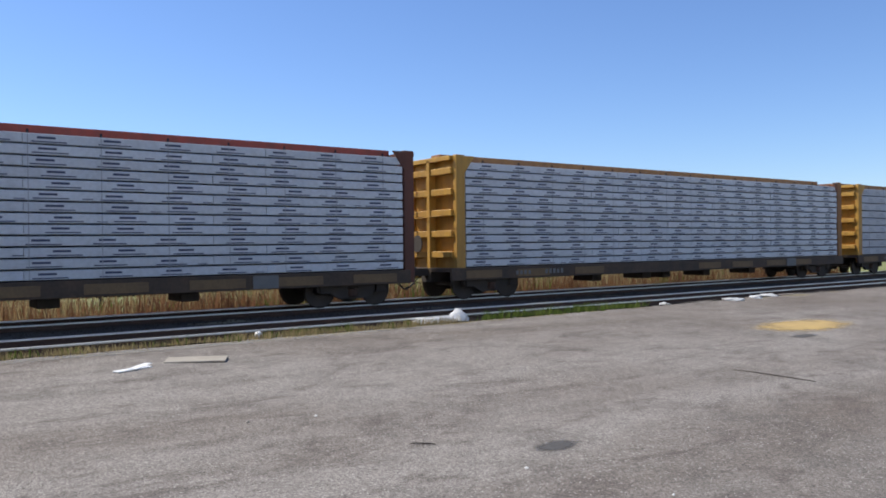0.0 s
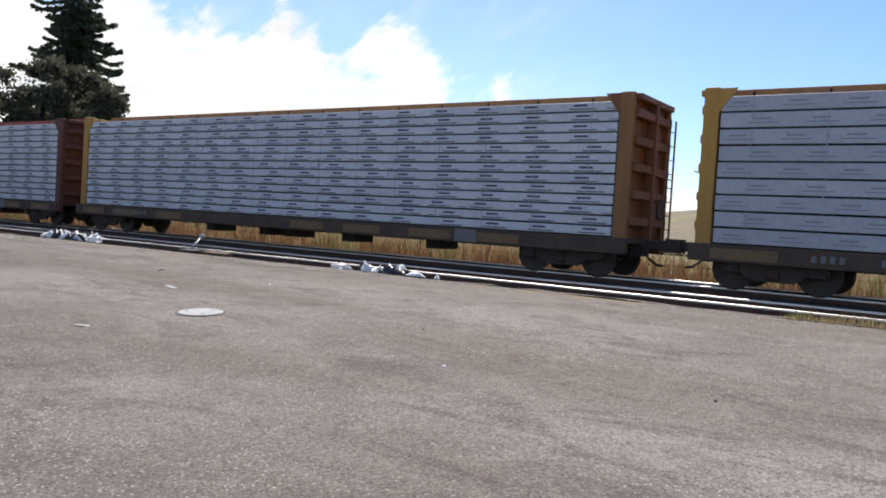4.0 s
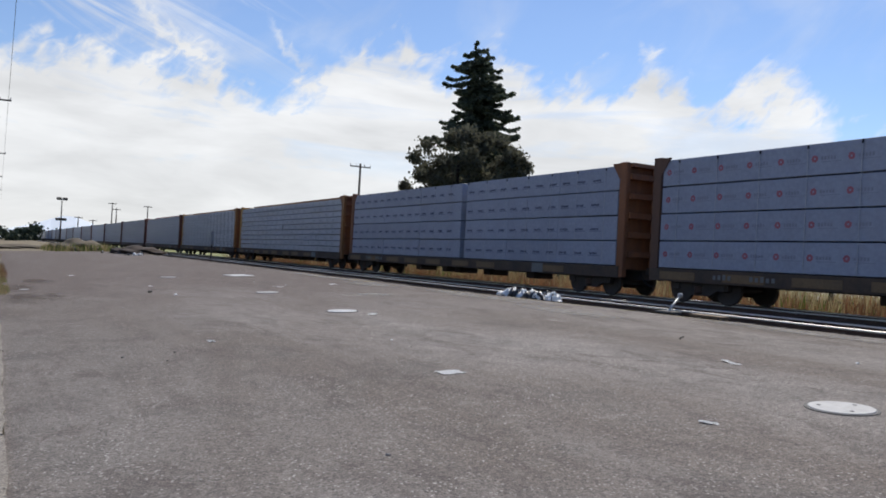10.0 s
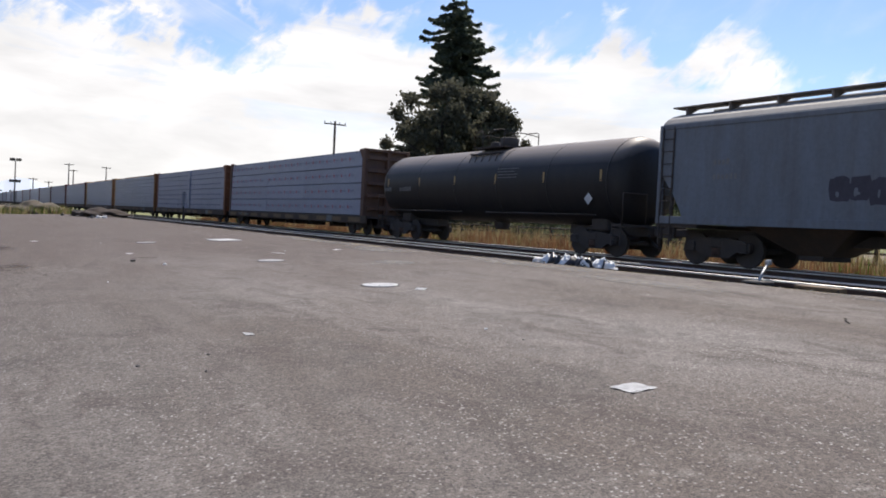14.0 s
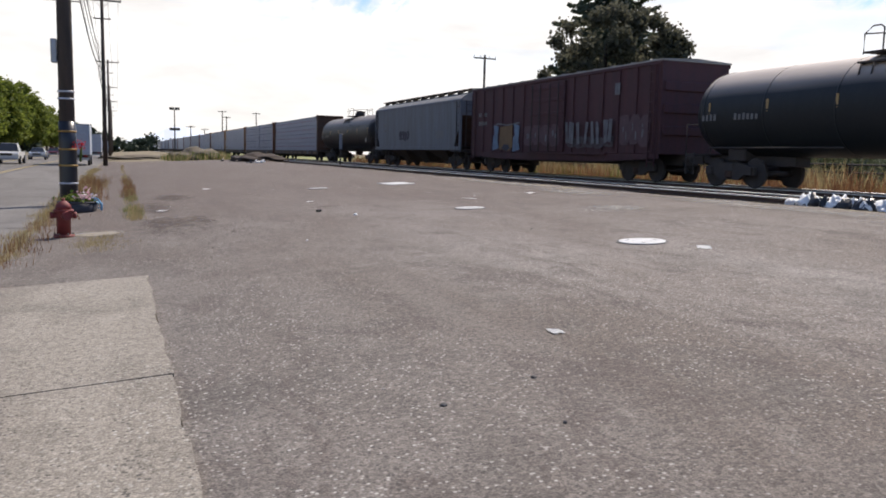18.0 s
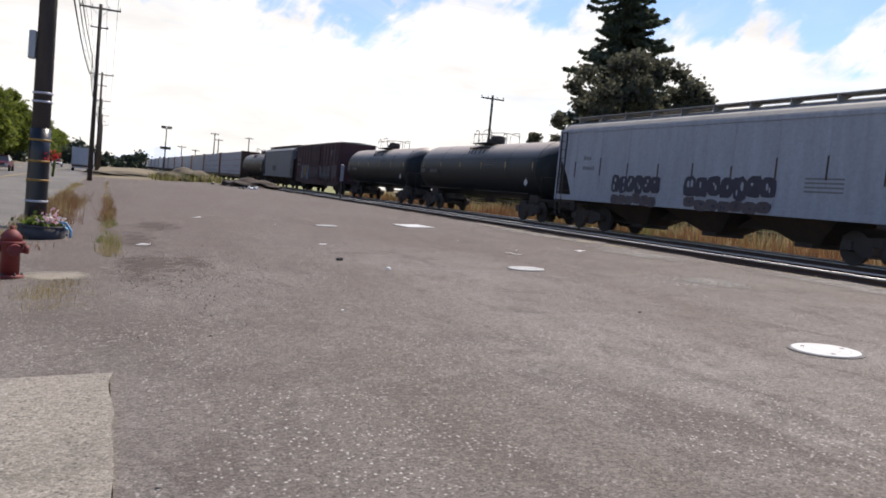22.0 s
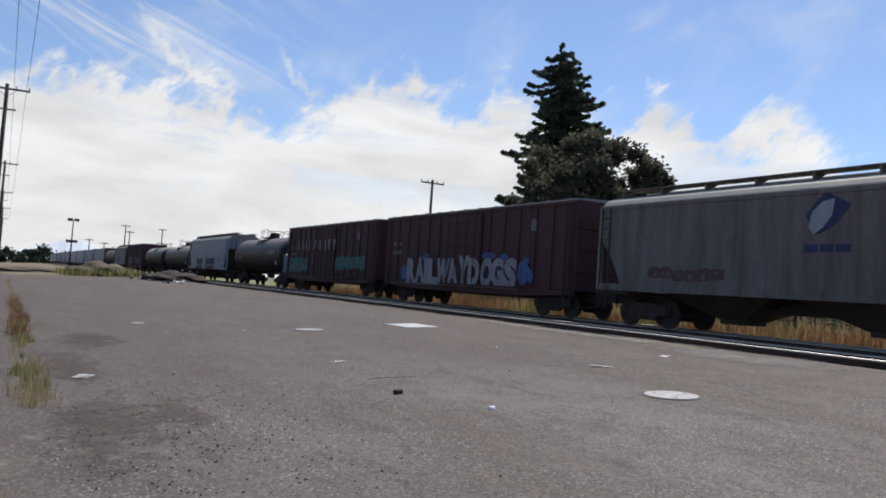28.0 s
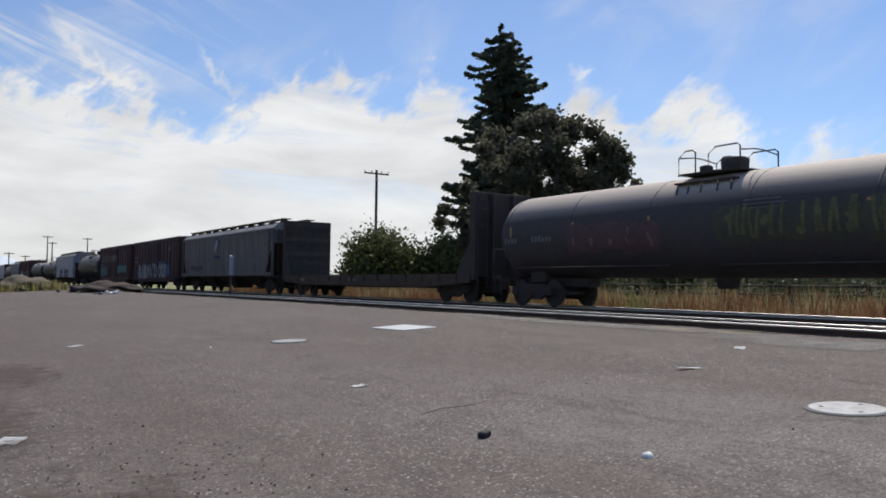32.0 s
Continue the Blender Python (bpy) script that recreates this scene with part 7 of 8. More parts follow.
blades("path_weeds", "russet weeds in the joint between path and lot", [(-0.45 + r1.gauss(0, 0.06), r1.choice([r1.uniform(38, 44), r1.uniform(44, 52)]), 24, 0.1, r1.uniform(0.5, 1.2)) for _ in range(26)], "redweed", 0.32, 0.005, 11)
blades("hydrant_grass", "dry grass by the hydrant", [(-1.15 + r1.gauss(0, 0.13), 26.5 + r1.gauss(0, 0.5), 30, 0.13, r1.uniform(0.3, 1.0)) for _ in range(36)], "drygrass", 0.10, 0.003, 12)
blades("verge_grass", "tan grass across the road under the trees", [(-18.5 - r1.random() * 3, r1.uniform(30, 190), 12, 0.5, r1.uniform(0.5, 1.1)) for _ in range(220)], "greenweed", 0.6, 0.05, 13)


def fence():
    f = thing("field_fence", "dark weathered post and rail fence behind the train", "fence")
    pm = mesh_of("post", boxm(-0.07, 0.07, -0.07, 0.07, -0.2, 1.35, 0.01), "fence")
    rm = mesh_of("fence_rail", tube([(0, -1.6, 0), (0, 1.6, 0)], 0.045, 6), "fence")
    y = -50
    while y < 95:
        put("post", pm, f, pose(27.2, y, gz(27.2)))
        for z in (0.55, 0.95, 1.28):
            put("fence_rail", rm, f, pose(27.12, y + 1.5, gz(27.2) + z))
        y += 3.0


fence()


# ---- roadside things ----
def hydrant(x, y):
    h = thing("fire_hydrant", "faded red fire hydrant on the path by the road", "fire hydrant", m=pose(x, y, gz(x, y) + 0.01))
    part("base_flange", tube([(0, 0, 0), (0, 0, 0.04), (0, 0, 0.05)], [0.17, 0.17, 0.13], 20), "hydrant", h)
    part("barrel", tube([(0, 0, 0.04), (0, 0, 0.42), (0, 0, 0.46)], [0.115, 0.115, 0.135], 20), "hydrant", h)
    part("upper_flange", tube([(0, 0, 0.44), (0, 0, 0.485)], 0.165, 20), "hydrant", h)
    part("bonnet", tube([(0, 0, 0.48), (0, 0, 0.56), (0, 0, 0.61), (0, 0, 0.635)], [0.135, 0.12, 0.075, 0.04], 20), "hydrant", h)
    part("operating_nut", tube([(0, 0, 0.62), (0, 0, 0.68)], 0.032, 5), "hydrant", h)
    for a, r_, l_ in ((180, 0.06, 0.21), (0, 0.06, 0.21), (-70, 0.085, 0.22)):
        ca, sa = math.cos(radians(a)), math.sin(radians(a))
        o = part("outlet", tube([(ca * 0.08, sa * 0.08, 0.38), (ca * l_ * 0.8, sa * l_ * 0.8, 0.38)], r_ * 0.85, 14), "hydrant", h)
        part("cap", tube([(ca * l_ * 0.75, sa * l_ * 0.75, 0.38), (ca * l_, sa * l_, 0.38)], [r_, r_ * 0.9], 8), "hydrant", o)
    for i in range(6):
        a = i * math.pi / 3
        part("bolt", tube([(math.cos(a) * 0.145, math.sin(a) * 0.145, 0.03), (math.cos(a) * 0.145, math.sin(a) * 0.145, 0.075)], 0.014, 6), "iron", h)


hydrant(-1.68, 27.85)


def memorial(x, y):
    rng = np.random.default_rng(2)
    p = thing("flower_planter", "dark eight-sided planter with pink flowers and a blue ribbon", "planter", m=pose(x, y, gz(x, y)))
    part("planter", tube([(0, 0, 0), (0, 0, 0.05), (0, 0, 0.24)], [0.40, 0.42, 0.44], 8), "pot", p)
    part("rim", tube([(0, 0, 0.235), (0, 0, 0.275), (0, 0, 0.275), (0, 0, 0.25)], [0.46, 0.46, 0.40, 0.40], 8), "pot", p)
    part("soil", tube([(0, 0, 0.2), (0, 0, 0.252)], 0.40, 8), "tie", p)
    pts = np.stack([0.16 + rng.normal(size=190) * 0.11, rng.normal(size=190) * 0.14, 0.30 + np.abs(rng.normal(size=190)) * 0.10], 1)
    put("flowers", quads("flowers", pts, 0.035, "flowerpink", rng), p, None, "pink and white flowers")["kind"] = "stuff"
    pts = np.stack([rng.normal(size=260) * 0.17, rng.normal(size=260) * 0.15, 0.28 + np.abs(rng.normal(size=260)) * 0.07], 1)
    put("leaves", quads("leaves", pts, 0.04, "greenweed", rng), p)
    part("ribbon", tube([(0.30, -0.1, 0.36), (0.44, -0.1, 0.34), (0.53, -0.12, 0.2), (0.52, -0.12, 0.06)], 0.028, 6), "ribbon", p, "blue ribbon")
    part("ribbon_bow", tube([(0.34, -0.14, 0.34), (0.46, -0.18, 0.24), (0.46, -0.16, 0.10)], 0.024, 6), "ribbon", p, "blue ribbon")


memorial(-1.70, 33.9)
rngf = np.random.default_rng(6)
pts = np.array([[-1.72, 37.2, 1.55]]) + rngf.normal(size=(70, 3)) * np.array([0.08, 0.06, 0.06])
rb = thing("red_bouquet", "bunch of red flowers tied to the pole", "flowers")
put("petals", quads("petals", pts, 0.03, "flowerred", rngf), rb)["kind"] = "stuff"
part("stem", tube([(-1.75, 37.25, 1.1), (-1.72, 37.22, 1.5)], 0.03, 6), "greenweed", rb)
blades("russet_clump", "tall russet and orange weeds between the pole and the path", [(-1.75 + r1.gauss(0, 0.22), r1.uniform(36.5, 50), 22, 0.12, r1.uniform(0.4, 1.1)) for _ in range(60)], "redweed", 0.52, 0.006, 21)
blades("pale_clump", "tall dry grass between the pole and the path", [(-1.85 + r1.gauss(0, 0.25), r1.uniform(36, 52), 26, 0.12, r1.uniform(0.4, 1.1)) for _ in range(60)], "drygrass", 0.42, 0.0045, 22)

# ---- manhole lids and litter ----


def lid(x, y, material, label, r=0.40):
    """A round access lid in a ring, tilted with the slope of the lot."""
    t = thing("manhole_cover", label, "manhole cover", "manhole covers", pose(x, y, gz(x, y) + 0.012, 0, -2.86, 0))
    part("ring", ring_tube(bmesh.new(), [(0, 0, -0.03), (0, 0, 0.010)], r, 36), "iron", t)
    part("cover", ring_tube(bmesh.new(), [(0, 0, 0.0), (0, 0, 0.016), (0, 0, 0.018)], [r * 0.9, r * 0.9, r * 0.86], 36), material, t)
    for a in range(3):
        q = 2 * math.pi * a / 3
        part("lift_hole", disc(bmesh.new(), (math.cos(q) * r * 0.6, math.sin(q) * r * 0.6, 0.0185), 0.022, 0.002, 8), "strap", t)
    for k in (0.35, 0.62):
        bm = bmesh.new()
        n = 36
        a = [bm.verts.new((math.cos(2 * math.pi * i / n) * r * k, math.sin(2 * math.pi * i / n) * r * k, 0.0192)) for i in range(n)]
        b = [bm.verts.new((math.cos(2 * math.pi * i / n) * (r * k + 0.012), math.sin(2 * math.pi * i / n) * (r * k + 0.012), 0.0192)) for i in range(n)]
        for i in range(n):
            bm.faces.new((a[i], b[i], b[(i + 1) % n], a[(i + 1) % n]))
        part("groove", bm, "lidgrey", t)


lid(6.42, 10.25, "lidgrey", "worn grey manhole cover in a dark ring", 0.33)
lid(6.05, 21.9, "lid", "pale painted round manhole cover", 0.36)
lid(6.45, 28.8, "lidworn", "worn pale round manhole cover with chipped paint", 0.36)


def slab_on_lot(name, x, y, lx, ly, h, turn, material, label, category, group="", lift=0.012):
    bm = boxm(-lx / 2, lx / 2, -ly / 2, ly / 2, 0, h, min(h * 0.3, 0.01))
    return solid(name, bm, material, label, category, group, pose(x, y, gz(x, y) + lift, 0, -2.86, turn))


slab_on_lot("white_plate", 8.6, 40.3, 0.95, 1.15, 0.02, 8, "lid", "square pale plate lying on the asphalt", "plate")
lid(5.5, 39.4, "lidgrey", "worn grey manhole cover far along the lot", 0.36)


def crumple(name, x, y, r, h, material, label, category, seed, turn=0.0, stretch=1.0, group=""):
    """A crumpled sheet or bag: a low uneven lump."""
    rr = random.Random(seed)
    bm = bmesh.new()
    bmesh.ops.create_icosphere(bm, subdivisions=3 if r > 0.05 else 2, radius=1.0)
    shift = Vector((seed * 1.37, seed * 0.61, 0))
    for v in bm.verts:
        k = 1 + 0.42 * noise.noise(v.co * 1.6 + shift) + 0.3 * noise.noise(v.co * 4.1 + shift) + rr.uniform(-0.07, 0.07)
        v.co = Vector((v.co.x * r * k * stretch, v.co.y * r * k, max(v.co.z, -0.2) * h * k * (1 + 0.5 * noise.noise(v.co * 3.0 - shift))))
    for f in bm.faces:
        f.smooth = True
    return solid(name, bm, material, label, category, group, pose(x, y, gz(x, y) + 0.012 + h * 0.15, 0, -2.86, turn))


def sheet_of_paper(x, y, lx, ly, seed, label="crumpled white paper on the asphalt", material="paper"):
    rr = random.Random(seed)
    bm = bmesh.new()
    n = 5
    vs = [[bm.verts.new(((i / n - 0.5) * lx + rr.uniform(-0.01, 0.01), (j / n - 0.5) * ly, rr.uniform(0.004, 0.014))) for i in range(n + 1)] for j in range(n + 1)]
    for j in range(n):
        for i in range(n):
            bm.faces.new((vs[j][i], vs[j][i + 1], vs[j + 1][i + 1], vs[j + 1][i]))
    ext = bmesh.ops.solidify(bm, geom=bm.faces[:], thickness=0.003)
    return solid("paper_litter", bm, material, label, "litter", "litter on the asphalt", pose(x, y, gz(x, y) + 0.014, 0, -2.86, rr.uniform(0, 180)))


sheet_of_paper(4.1, 13.65, 0.30, 0.24, 1)
sheet_of_paper(2.27, 17.73, 0.13, 0.10, 2)
sheet_of_paper(6.35, 20.96, 0.26, 0.18, 3)
sheet_of_paper(9.93, 32.5, 0.32, 0.16, 4)
sheet_of_paper(7.68, 31.5, 0.5, 0.12, 5)
sheet_of_paper(3.85, 33.26, 0.2, 0.14, 6)
crumple("white_crumb", 3.81, 28.74, 0.045, 0.03, "paper", "white scrap on the asphalt", "litter", 7)
slab_on_lot("black_block", 3.33, 30.04, 0.12, 0.07, 0.05, 25, "rubber", "small black rubber block on the asphalt", "block")
sheet_of_paper(7.77, 12.75, 0.34, 0.1, 8)
sheet_of_paper(4.8, 10.38, 0.16, 0.09, 9)
sheet_of_paper(0.15, 32.6, 0.26, 0.2, 10)
sheet_of_paper(2.1, 42.0, 0.3, 0.2, 11)
rl = random.Random(77)
for i in range(46):
    x, y = rl.uniform(0.2, 12.0), rl.uniform(-8, 44)
    crumple("pebble", x, y, rl.uniform(0.010, 0.024), 0.014, ("paleDust", "darkspot", "paper", "paleDust")[i % 4], "small pebble or scrap on the asphalt", "pebble", 200 + i, rl.uniform(0, 180), 1.0, "pebbles on the lot")
# twigs and sticks
for x, y, l, t in ((4.97, -9.5, 1.25, 12), (4.9, -2.84, 0.28, 60), (9.2, 15.0, 0.5, 40), (3.86, 31.26, 0.85, 8)):
    th = 0.45 if y > 30 else 1.0
    solid("stick", tube([(-l / 2, 0, 0.01), (-l / 6, 0.03, 0.02), (l / 4, -0.02, 0.015), (l / 2, 0.01, 0.01)], [0.005 * th, 0.009 * th, 0.008 * th, 0.004 * th], 6), "tie", "thin dark stick on the asphalt", "stick", "sticks", pose(x, y, gz(x, y) + 0.012, 0, -2.86, t))
# by the track at the start of the walk
def plastic_bag(x, y):
    t = crumple("rolled_sheet", x, y, 0.34, 0.17, "bagw", "long white plastic bundle beside the rail", "litter", 51, 95, 2.1)
    crumple("plastic_scrap", x - 0.1, y - 0.5, 0.22, 0.24, "bagw", "white plastic bag beside the rail", "litter", 52)


plastic_bag(12.95, -8.95)
slab_on_lot("flat_board", 10.7, -2.5, 0.42, 0.95, 0.03, -28, "plank", "weathered flat board on the asphalt", "board")
for dx, dy, t in ((0.0, 0.0, 25), (0.16, -0.15, 52)):
    slab_on_lot("paper_strip", 10.45 + dx, -1.45 + dy, 0.13, 0.62, 0.02, t, "paper", "torn white strip on the asphalt", "litter")
solid("white_ball", ring_tube(bmesh.new(), [(0, 0, 0.0), (0, 0, 0.02), (0, 0, 0.07), (0, 0, 0.12), (0, 0, 0.145)], [0.03, 0.065, 0.085, 0.06, 0.01], 14), "paper", "small white ball beside the rail", "ball", m=pose(12.4, -4.3, gz(12.4) + 0.012))
for i, (x, y) in enumerate([(12.2, -20.5), (12.4, -21.6), (12.1, -19.2), (12.5, -16.5), (12.3, 0.6), (12.35, 2.0)]):
    crumple("plastic_scrap", x, y, 0.14 + 0.04 * (i % 3), 0.07, "bagw", "white plastic scrap by the rail", "litter", 300 + i, 30 * i, 1.5, "litter by the rail")


def rubbish_heap(x, y, n, seed, spread, label_, size=1.0, whiter=False):
    rr = random.Random(seed)
    for i in range(n):
        m_, lab = (("bagb", "black plastic bag in a heap of rubbish"), ("bagw", "white plastic bag in a heap of rubbish"), ("paper", "crumpled white paper in a heap of rubbish"), ("bagb", "black plastic scrap in a heap of rubbish"), ("paper", "crumpled white plastic sheet in a heap of rubbish"))[(i + (1 if whiter else 0)) % (3 if whiter else 5)]
        crumple("rubbish_bag", x + rr.gauss(0, spread * 0.45), y + rr.gauss(0, spread), rr.uniform(0.06, 0.17) * size, rr.uniform(0.06, 0.22) * size, m_, lab, "rubbish", seed * 50 + i, rr.uniform(0, 180), rr.uniform(0.9, 1.6), label_)


rubbish_heap(13.0, 24.6, 48, 5, 0.55, "heap of rubbish by the rail", 1.05)
rubbish_heap(12.9, 12.4, 26, 6, 0.5, "heap of white scraps by the rail", 0.95, True)
# a switch lever and a pale tie end by the near rail
lv = thing("switch_lever", "pale metal switch lever beside the rail", "lever", m=pose(13.15, 19.3, gz(13.2)))
part("lever_arm", tube([(0, 0, 0.1), (0.25, 0.1, 0.28), (0.55, 0.18, 0.5)], 0.03, 6), "galv", lv)
part("lever_base", boxm(-0.2, 0.2, -0.25, 0.25, 0.0, 0.14, 0.02), "iron", lv)
part("lever_weight", boxm(0.48, 0.60, 0.12, 0.24, 0.44, 0.56, 0.03), "galv", lv)
slab_on_lot("painted_block", 12.75, 17.7, 0.22, 0.9, 0.12, 0, "ochre", "ochre painted timber beside the rail", "timber")
# a narrow marker beside the track
def marker_post(x, y):
    t = thing("marker_post", "narrow grey marker plate on a dark post beside the track", "post", m=pose(x, y, gz(x, y), 0, 0, 12))
    part("post", boxm(-0.05, 0.05, -0.04, 0.04, -0.3, 2.2, 0.01), "truckiron", t)
    pl = part("plate", boxm(-0.12, 0.12, -0.06, -0.042, 1.25, 2.3, 0.006), "galv", t, "narrow grey plate")
    for z in (1.45, 2.1):
        part("bolt", boxm(-0.02, 0.02, -0.072, -0.06, z - 0.02, z + 0.02, 0.006), "truckiron", pl)


marker_post(13.6, 67.3)
# debris and a weedy mound further along the lot
rubbish_heap(10.3, 82, 12, 8, 0.9, "far heap of debris")
rubbish_heap(10.5, 95, 12, 9, 1.6, "far heap of debris")


def mound(x, y, rx, ry, h, material, label, seed):
    rr = random.Random(seed)
    bm = bmesh.new()
    bmesh.ops.create_icosphere(bm, subdivisions=4, radius=1.0)
    for v in bm.verts:
        k = 1 + 0.26 * noise.noise(v.co * 2.2) + 0.16 * noise.noise(v.co * 6) + 0.08 * noise.noise(v.co * 14)
        v.co = Vector((v.co.x * rx * k, v.co.y * ry * k, max(v.co.z, -0.1) * h * k))
    for f in bm.faces:
        f.smooth = True
    solid("dirt_mound", bm, material, label, "mound", "dirt mounds", pose(x, y, gz(x, y) - 0.05))


mound(8.0, 112, 3.2, 7.5, 1.3, "mound", "low weedy mound of earth at the end of the lot", 1)
mound(12.0, 92, 2.6, 5.0, 0.75, "ballast", "low dark heap of ballast beside the track", 2)
mound(3.0, 130, 6.0, 6.0, 0.5, "mound", "low tan bank of earth at the end of the lot", 3)
blades("mound_grass", "dry grass on the mounds", [(r1.uniform(5, 10.5), r1.uniform(103, 121), 14, 0.5, r1.uniform(0.5, 1.2)) for _ in range(160)], "drygrass", 0.8, 0.03, 14)
blades("mound_weeds", "green weeds on the mounds", [(r1.uniform(5, 10.5), r1.uniform(103, 120), 12, 0.5, r1.uniform(0.6, 1.2)) for _ in range(60)], "greenweed", 0.9, 0.04, 15)
# a far snow mountain in the haze
bm = bmesh.new()
prof_ = [(-300, 0), (-190, 20), (-100, 44), (-50, 64), (-16, 76), (20, 74), (60, 60), (130, 34), (220, 14), (320, 0)]
vs_ = [(bm.verts.new((x, 0, -20)), bm.verts.new((x, 60, z))) for x, z in prof_]
for p, q in zip(vs_, vs_[1:]):
    bm.faces.new((p[0], q[0], q[1], p[1]))
solid("far_mountain", bm, "farhaze", "pale blue mountain far off in the haze", "mountain", m=pose(190, 2700, 0), kind="structure")


# ---- vehicles on the road ----
def vehicle(name, label, paint, kind_="car", rear=True):
    """A road vehicle facing +y, its origin on the road under its middle."""
    c = thing(name, label, "car" if kind_ != "truck" else "truck")
    if kind_ == "car":
        L_, W_, body, cab = 4.6, 0.9, [(-2.3, 0.35), (-2.28, 0.8), (-2.1, 0.95), (-0.7, 1.0), (1.0, 0.98), (2.1, 0.82), (2.3, 0.6), (2.3, 0.35)], [(-1.9, 0.95), (-1.35, 1.42), (-0.2, 1.48), (0.6, 1.38), (1.25, 0.95)]
    elif kind_ == "pickup":
        L_, W_, body, cab = 5.6, 0.98, [(-2.8, 0.5), (-2.78, 1.1), (-0.6, 1.12), (1.3, 1.15), (2.6, 1.05), (2.8, 0.85), (2.8, 0.5)], [(-0.7, 1.1), (-0.6, 1.82), (0.7, 1.86), (1.5, 1.14)]
    else:
        L_, W_, body, cab = 8.5, 1.1, [(-4.2, 0.55), (-4.2, 0.95), (4.2, 0.95), (4.2, 0.55)], [(2.0, 0.9), (2.0, 2.6), (3.3, 2.55), (3.9, 1.6), (4.25, 1.5), (4.25, 0.7), (2.0, 0.7)]
    part("body", prism(bmesh.new(), body, -W_, W_, "x"), paint if kind_ != "truck" else "truckiron", c)
    bm = prism(bmesh.new(), cab, -W_ * 0.9, W_ * 0.9, "x")
    low_, high_ = min(p[1] for p in cab), max(p[1] for p in cab)
    if kind_ != "truck":
        for v in bm.verts:
            v.co.x *= 1 - 0.26 * (v.co.z - low_) / (high_ - low_)
    part("cabin", bm, "glass" if kind_ != "truck" else paint, c)
    if kind_ != "truck":
        zt = max(p[1] for p in cab)
        part("roof", boxm(-W_ * 0.67, W_ * 0.67, cab[1][0] + 0.1, cab[-2][0] - 0.15, zt - 0.04, zt + 0.025, 0.02), paint, c)
    else:
        bx = part("box", boxm(-1.25, 1.25, -4.3, 1.9, 0.98, 3.75, 0.03), "truckbox", c)
        part("rear_door", boxm(-1.12, 1.12, -4.34, -4.3, 1.1, 3.6), "truckbox", bx)
        part("door_frame", boxm(-1.22, 1.22, -4.33, -4.29, 3.6, 3.72), "galv", bx)
        part("windscreen", boxm(-0.85, 0.85, 3.55, 3.72, 1.75, 2.45), "glass", c)
        part("rear_bumper", boxm(-1.15, 1.15, -4.45, -4.25, 0.5, 0.72), "galv", c)
    wr = 0.33 if kind_ == "car" else (0.38 if kind_ == "pickup" else 0.48)
    ax = {"car": (-1.4, 1.4), "pickup": (-1.75, 1.75), "truck": (-2.6, 3.0)}[kind_]
    for y in ax:
        for x in (-W_, W_):
            w = part("wheel", ring_tube(bmesh.new(), [(x - 0.11, y, wr), (x + 0.11, y, wr)], wr, 18), "rubber", c)
            part("rim", ring_tube(bmesh.new(), [(x - 0.12, y, wr), (x + 0.12, y, wr)], wr * 0.6, 12), "chrome", w)
    e = L_ / 2
    zl = {"car": 0.66, "pickup": 0.86, "truck": 0.8}[kind_]
    for x in (-W_ * 0.78, W_ * 0.78):
        part("headlight", boxm(x - 0.16, x + 0.16, e - 0.06, e + 0.015, zl - 0.08, zl + 0.08), "lamp", c)
        part("tail_light", boxm(x - 0.14, x + 0.14, -e - 0.015, -e + 0.06, zl - 0.02, zl + 0.16), "tail", c)
    if kind_ != "truck":
        part("bumper", boxm(-W_ * 0.9, W_ * 0.9, e - 0.02, e + 0.06, 0.38, 0.55, 0.02), "galv", c)
        part("grille", boxm(-W_ * 0.5, W_ * 0.5, e - 0.03, e + 0.02, zl - 0.1, zl + 0.1), "truckiron", c)
    return c


box_truck = vehicle("box_truck", "pale blue-grey box truck driving away on the road", "carwhite", "truck")
pickup = vehicle("pickup_truck", "white pickup truck driving towards the camera", "carwhite", "pickup")
silver_car = vehicle("silver_car", "silver car driving along the road", "carsilver")
red_car = vehicle("red_car", "dark red car driving along the road", "carred")
grey_car = vehicle("grey_car", "dark grey car driving away on the road", "cargrey")
far_truck = vehicle("box_truck", "far box truck driving away on the road", "carred", "truck")
dark_truck = vehicle("box_truck", "dark box truck driving away ahead of another truck", "cargrey", "truck")
dark_car = vehicle("dark_car", "dark grey car driving towards the camera", "cargrey")
white_car = vehicle("white_car", "white car driving towards the camera", "carwhite")


# ---- what moves ----
for ob_ in list(bpy.data.objects):
    if ob_.name.split(".")[0] in ("stencil", "emblem_bar", "flowers", "petals"):
        ob_["kind"] = "stuff"


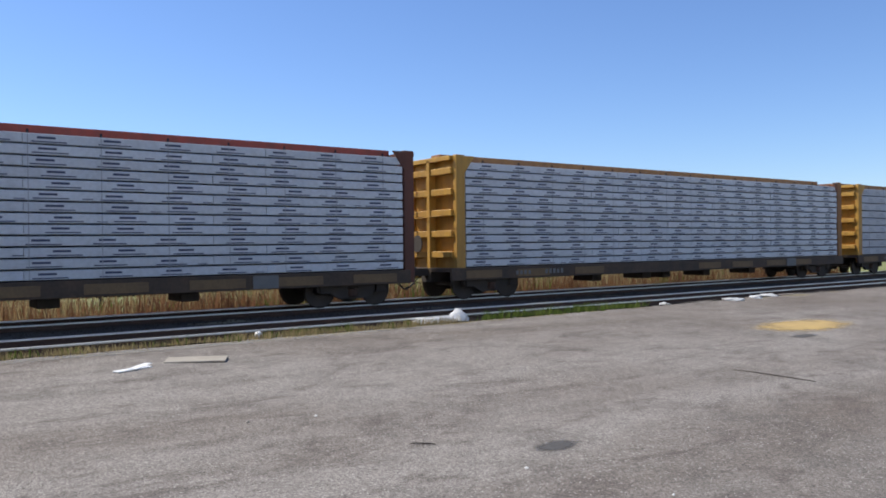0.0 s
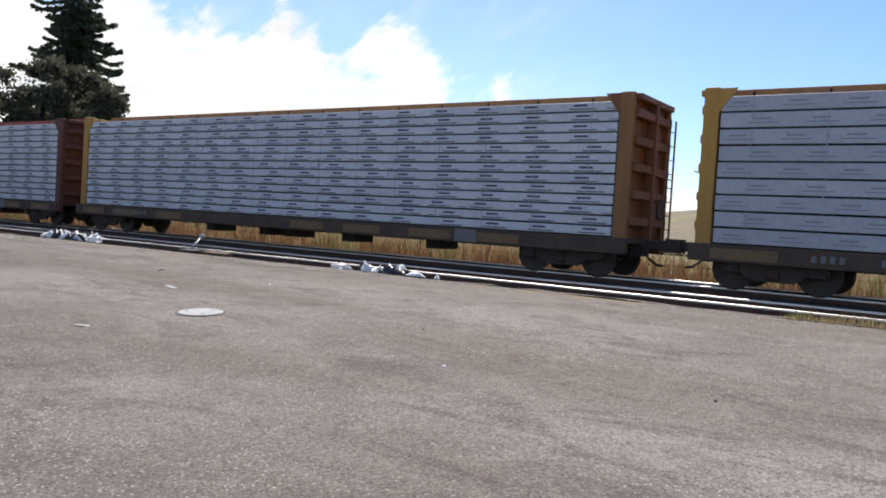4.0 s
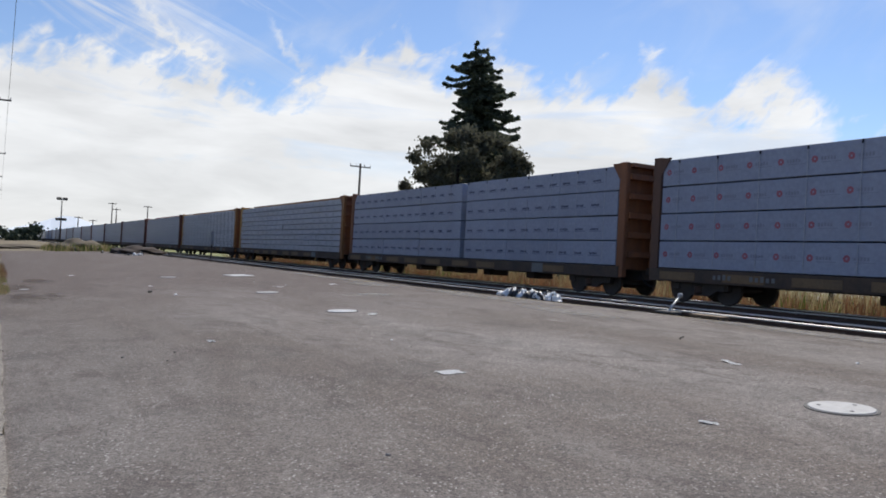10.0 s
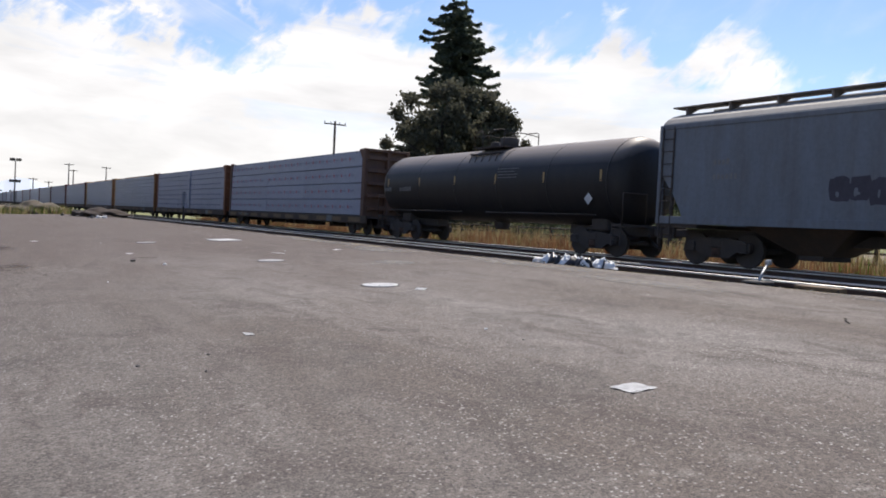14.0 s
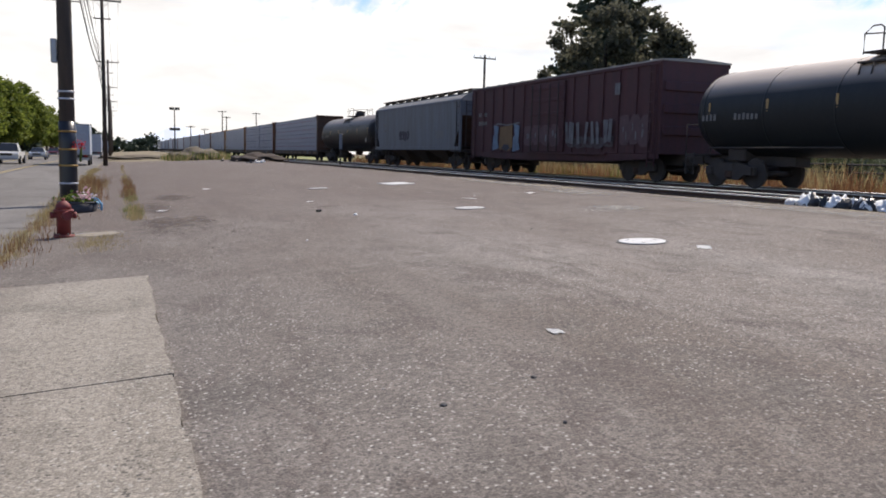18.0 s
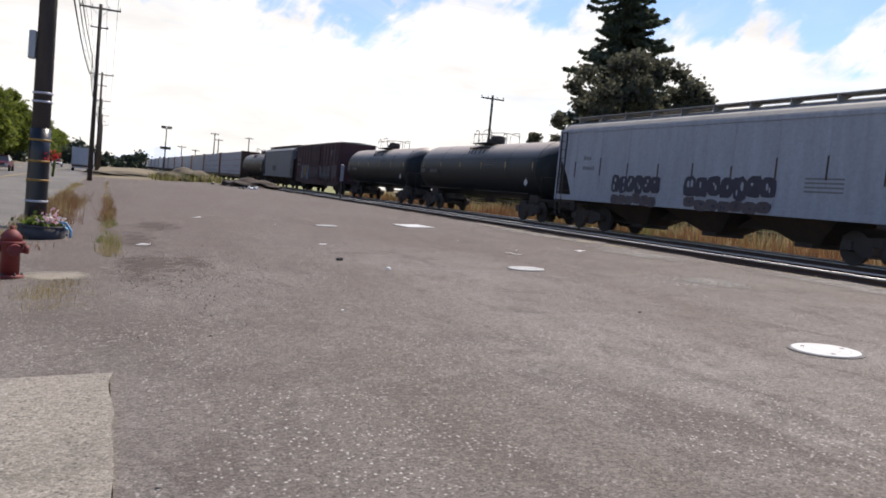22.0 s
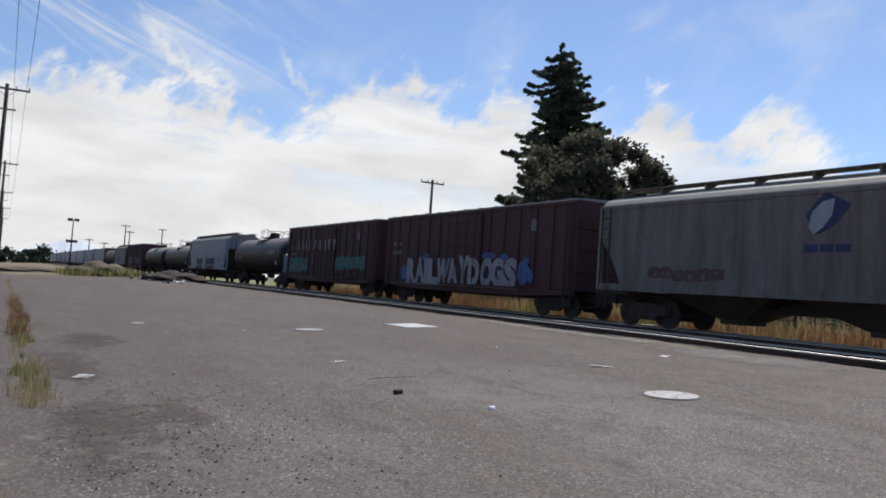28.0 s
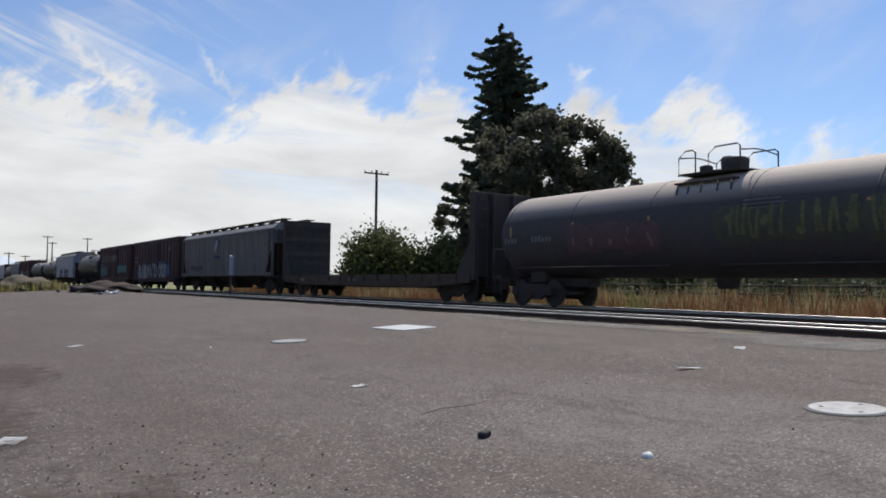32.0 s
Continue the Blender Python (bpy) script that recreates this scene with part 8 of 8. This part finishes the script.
def motions():
    ts = [(0, -0.12), (1, -0.2), (2.5, -0.18), (4.5, 0.15), (6, 0.1), (8, 0), (12, 0), (16, 0), (20, 0), (24, 0), (27, 0), (28, 0.1), (29, 0.35), (30, 0.75), (31, 1.4), (32, 2.0)]      # it gains a little at the end
    for car, s in CARS:
        walk(car, [(t, pose(TX, 20 + s + SPEED * (t - 9) + gain, RAIL_TOP)) for t, gain in ts])
    z = gz(-5) + 0.012
    def drive(v, y, t0, speed, x, back=False):
        walk(v, [(t, pose(x, y + speed * (t - t0), z, 0, 0, 180 if back else 0)) for t in (0, 6, 12, 18, 24, 32)])
    drive(box_truck, 80.5, 17, 16.0, -4.3)
    drive(dark_truck, 138, 17, 16.0, -4.3)
    drive(far_truck, 112, 6, 15.0, -4.5)
    drive(grey_car, 84, 6, 15.0, -5.0)
    for v, y21 in ((dark_car, 29.0), (pickup, 61.0), (silver_car, 90.0), (red_car, 118.0), (white_car, 218.0)):
        drive(v, y21, 21, -12.0, -10.0, True)


motions()
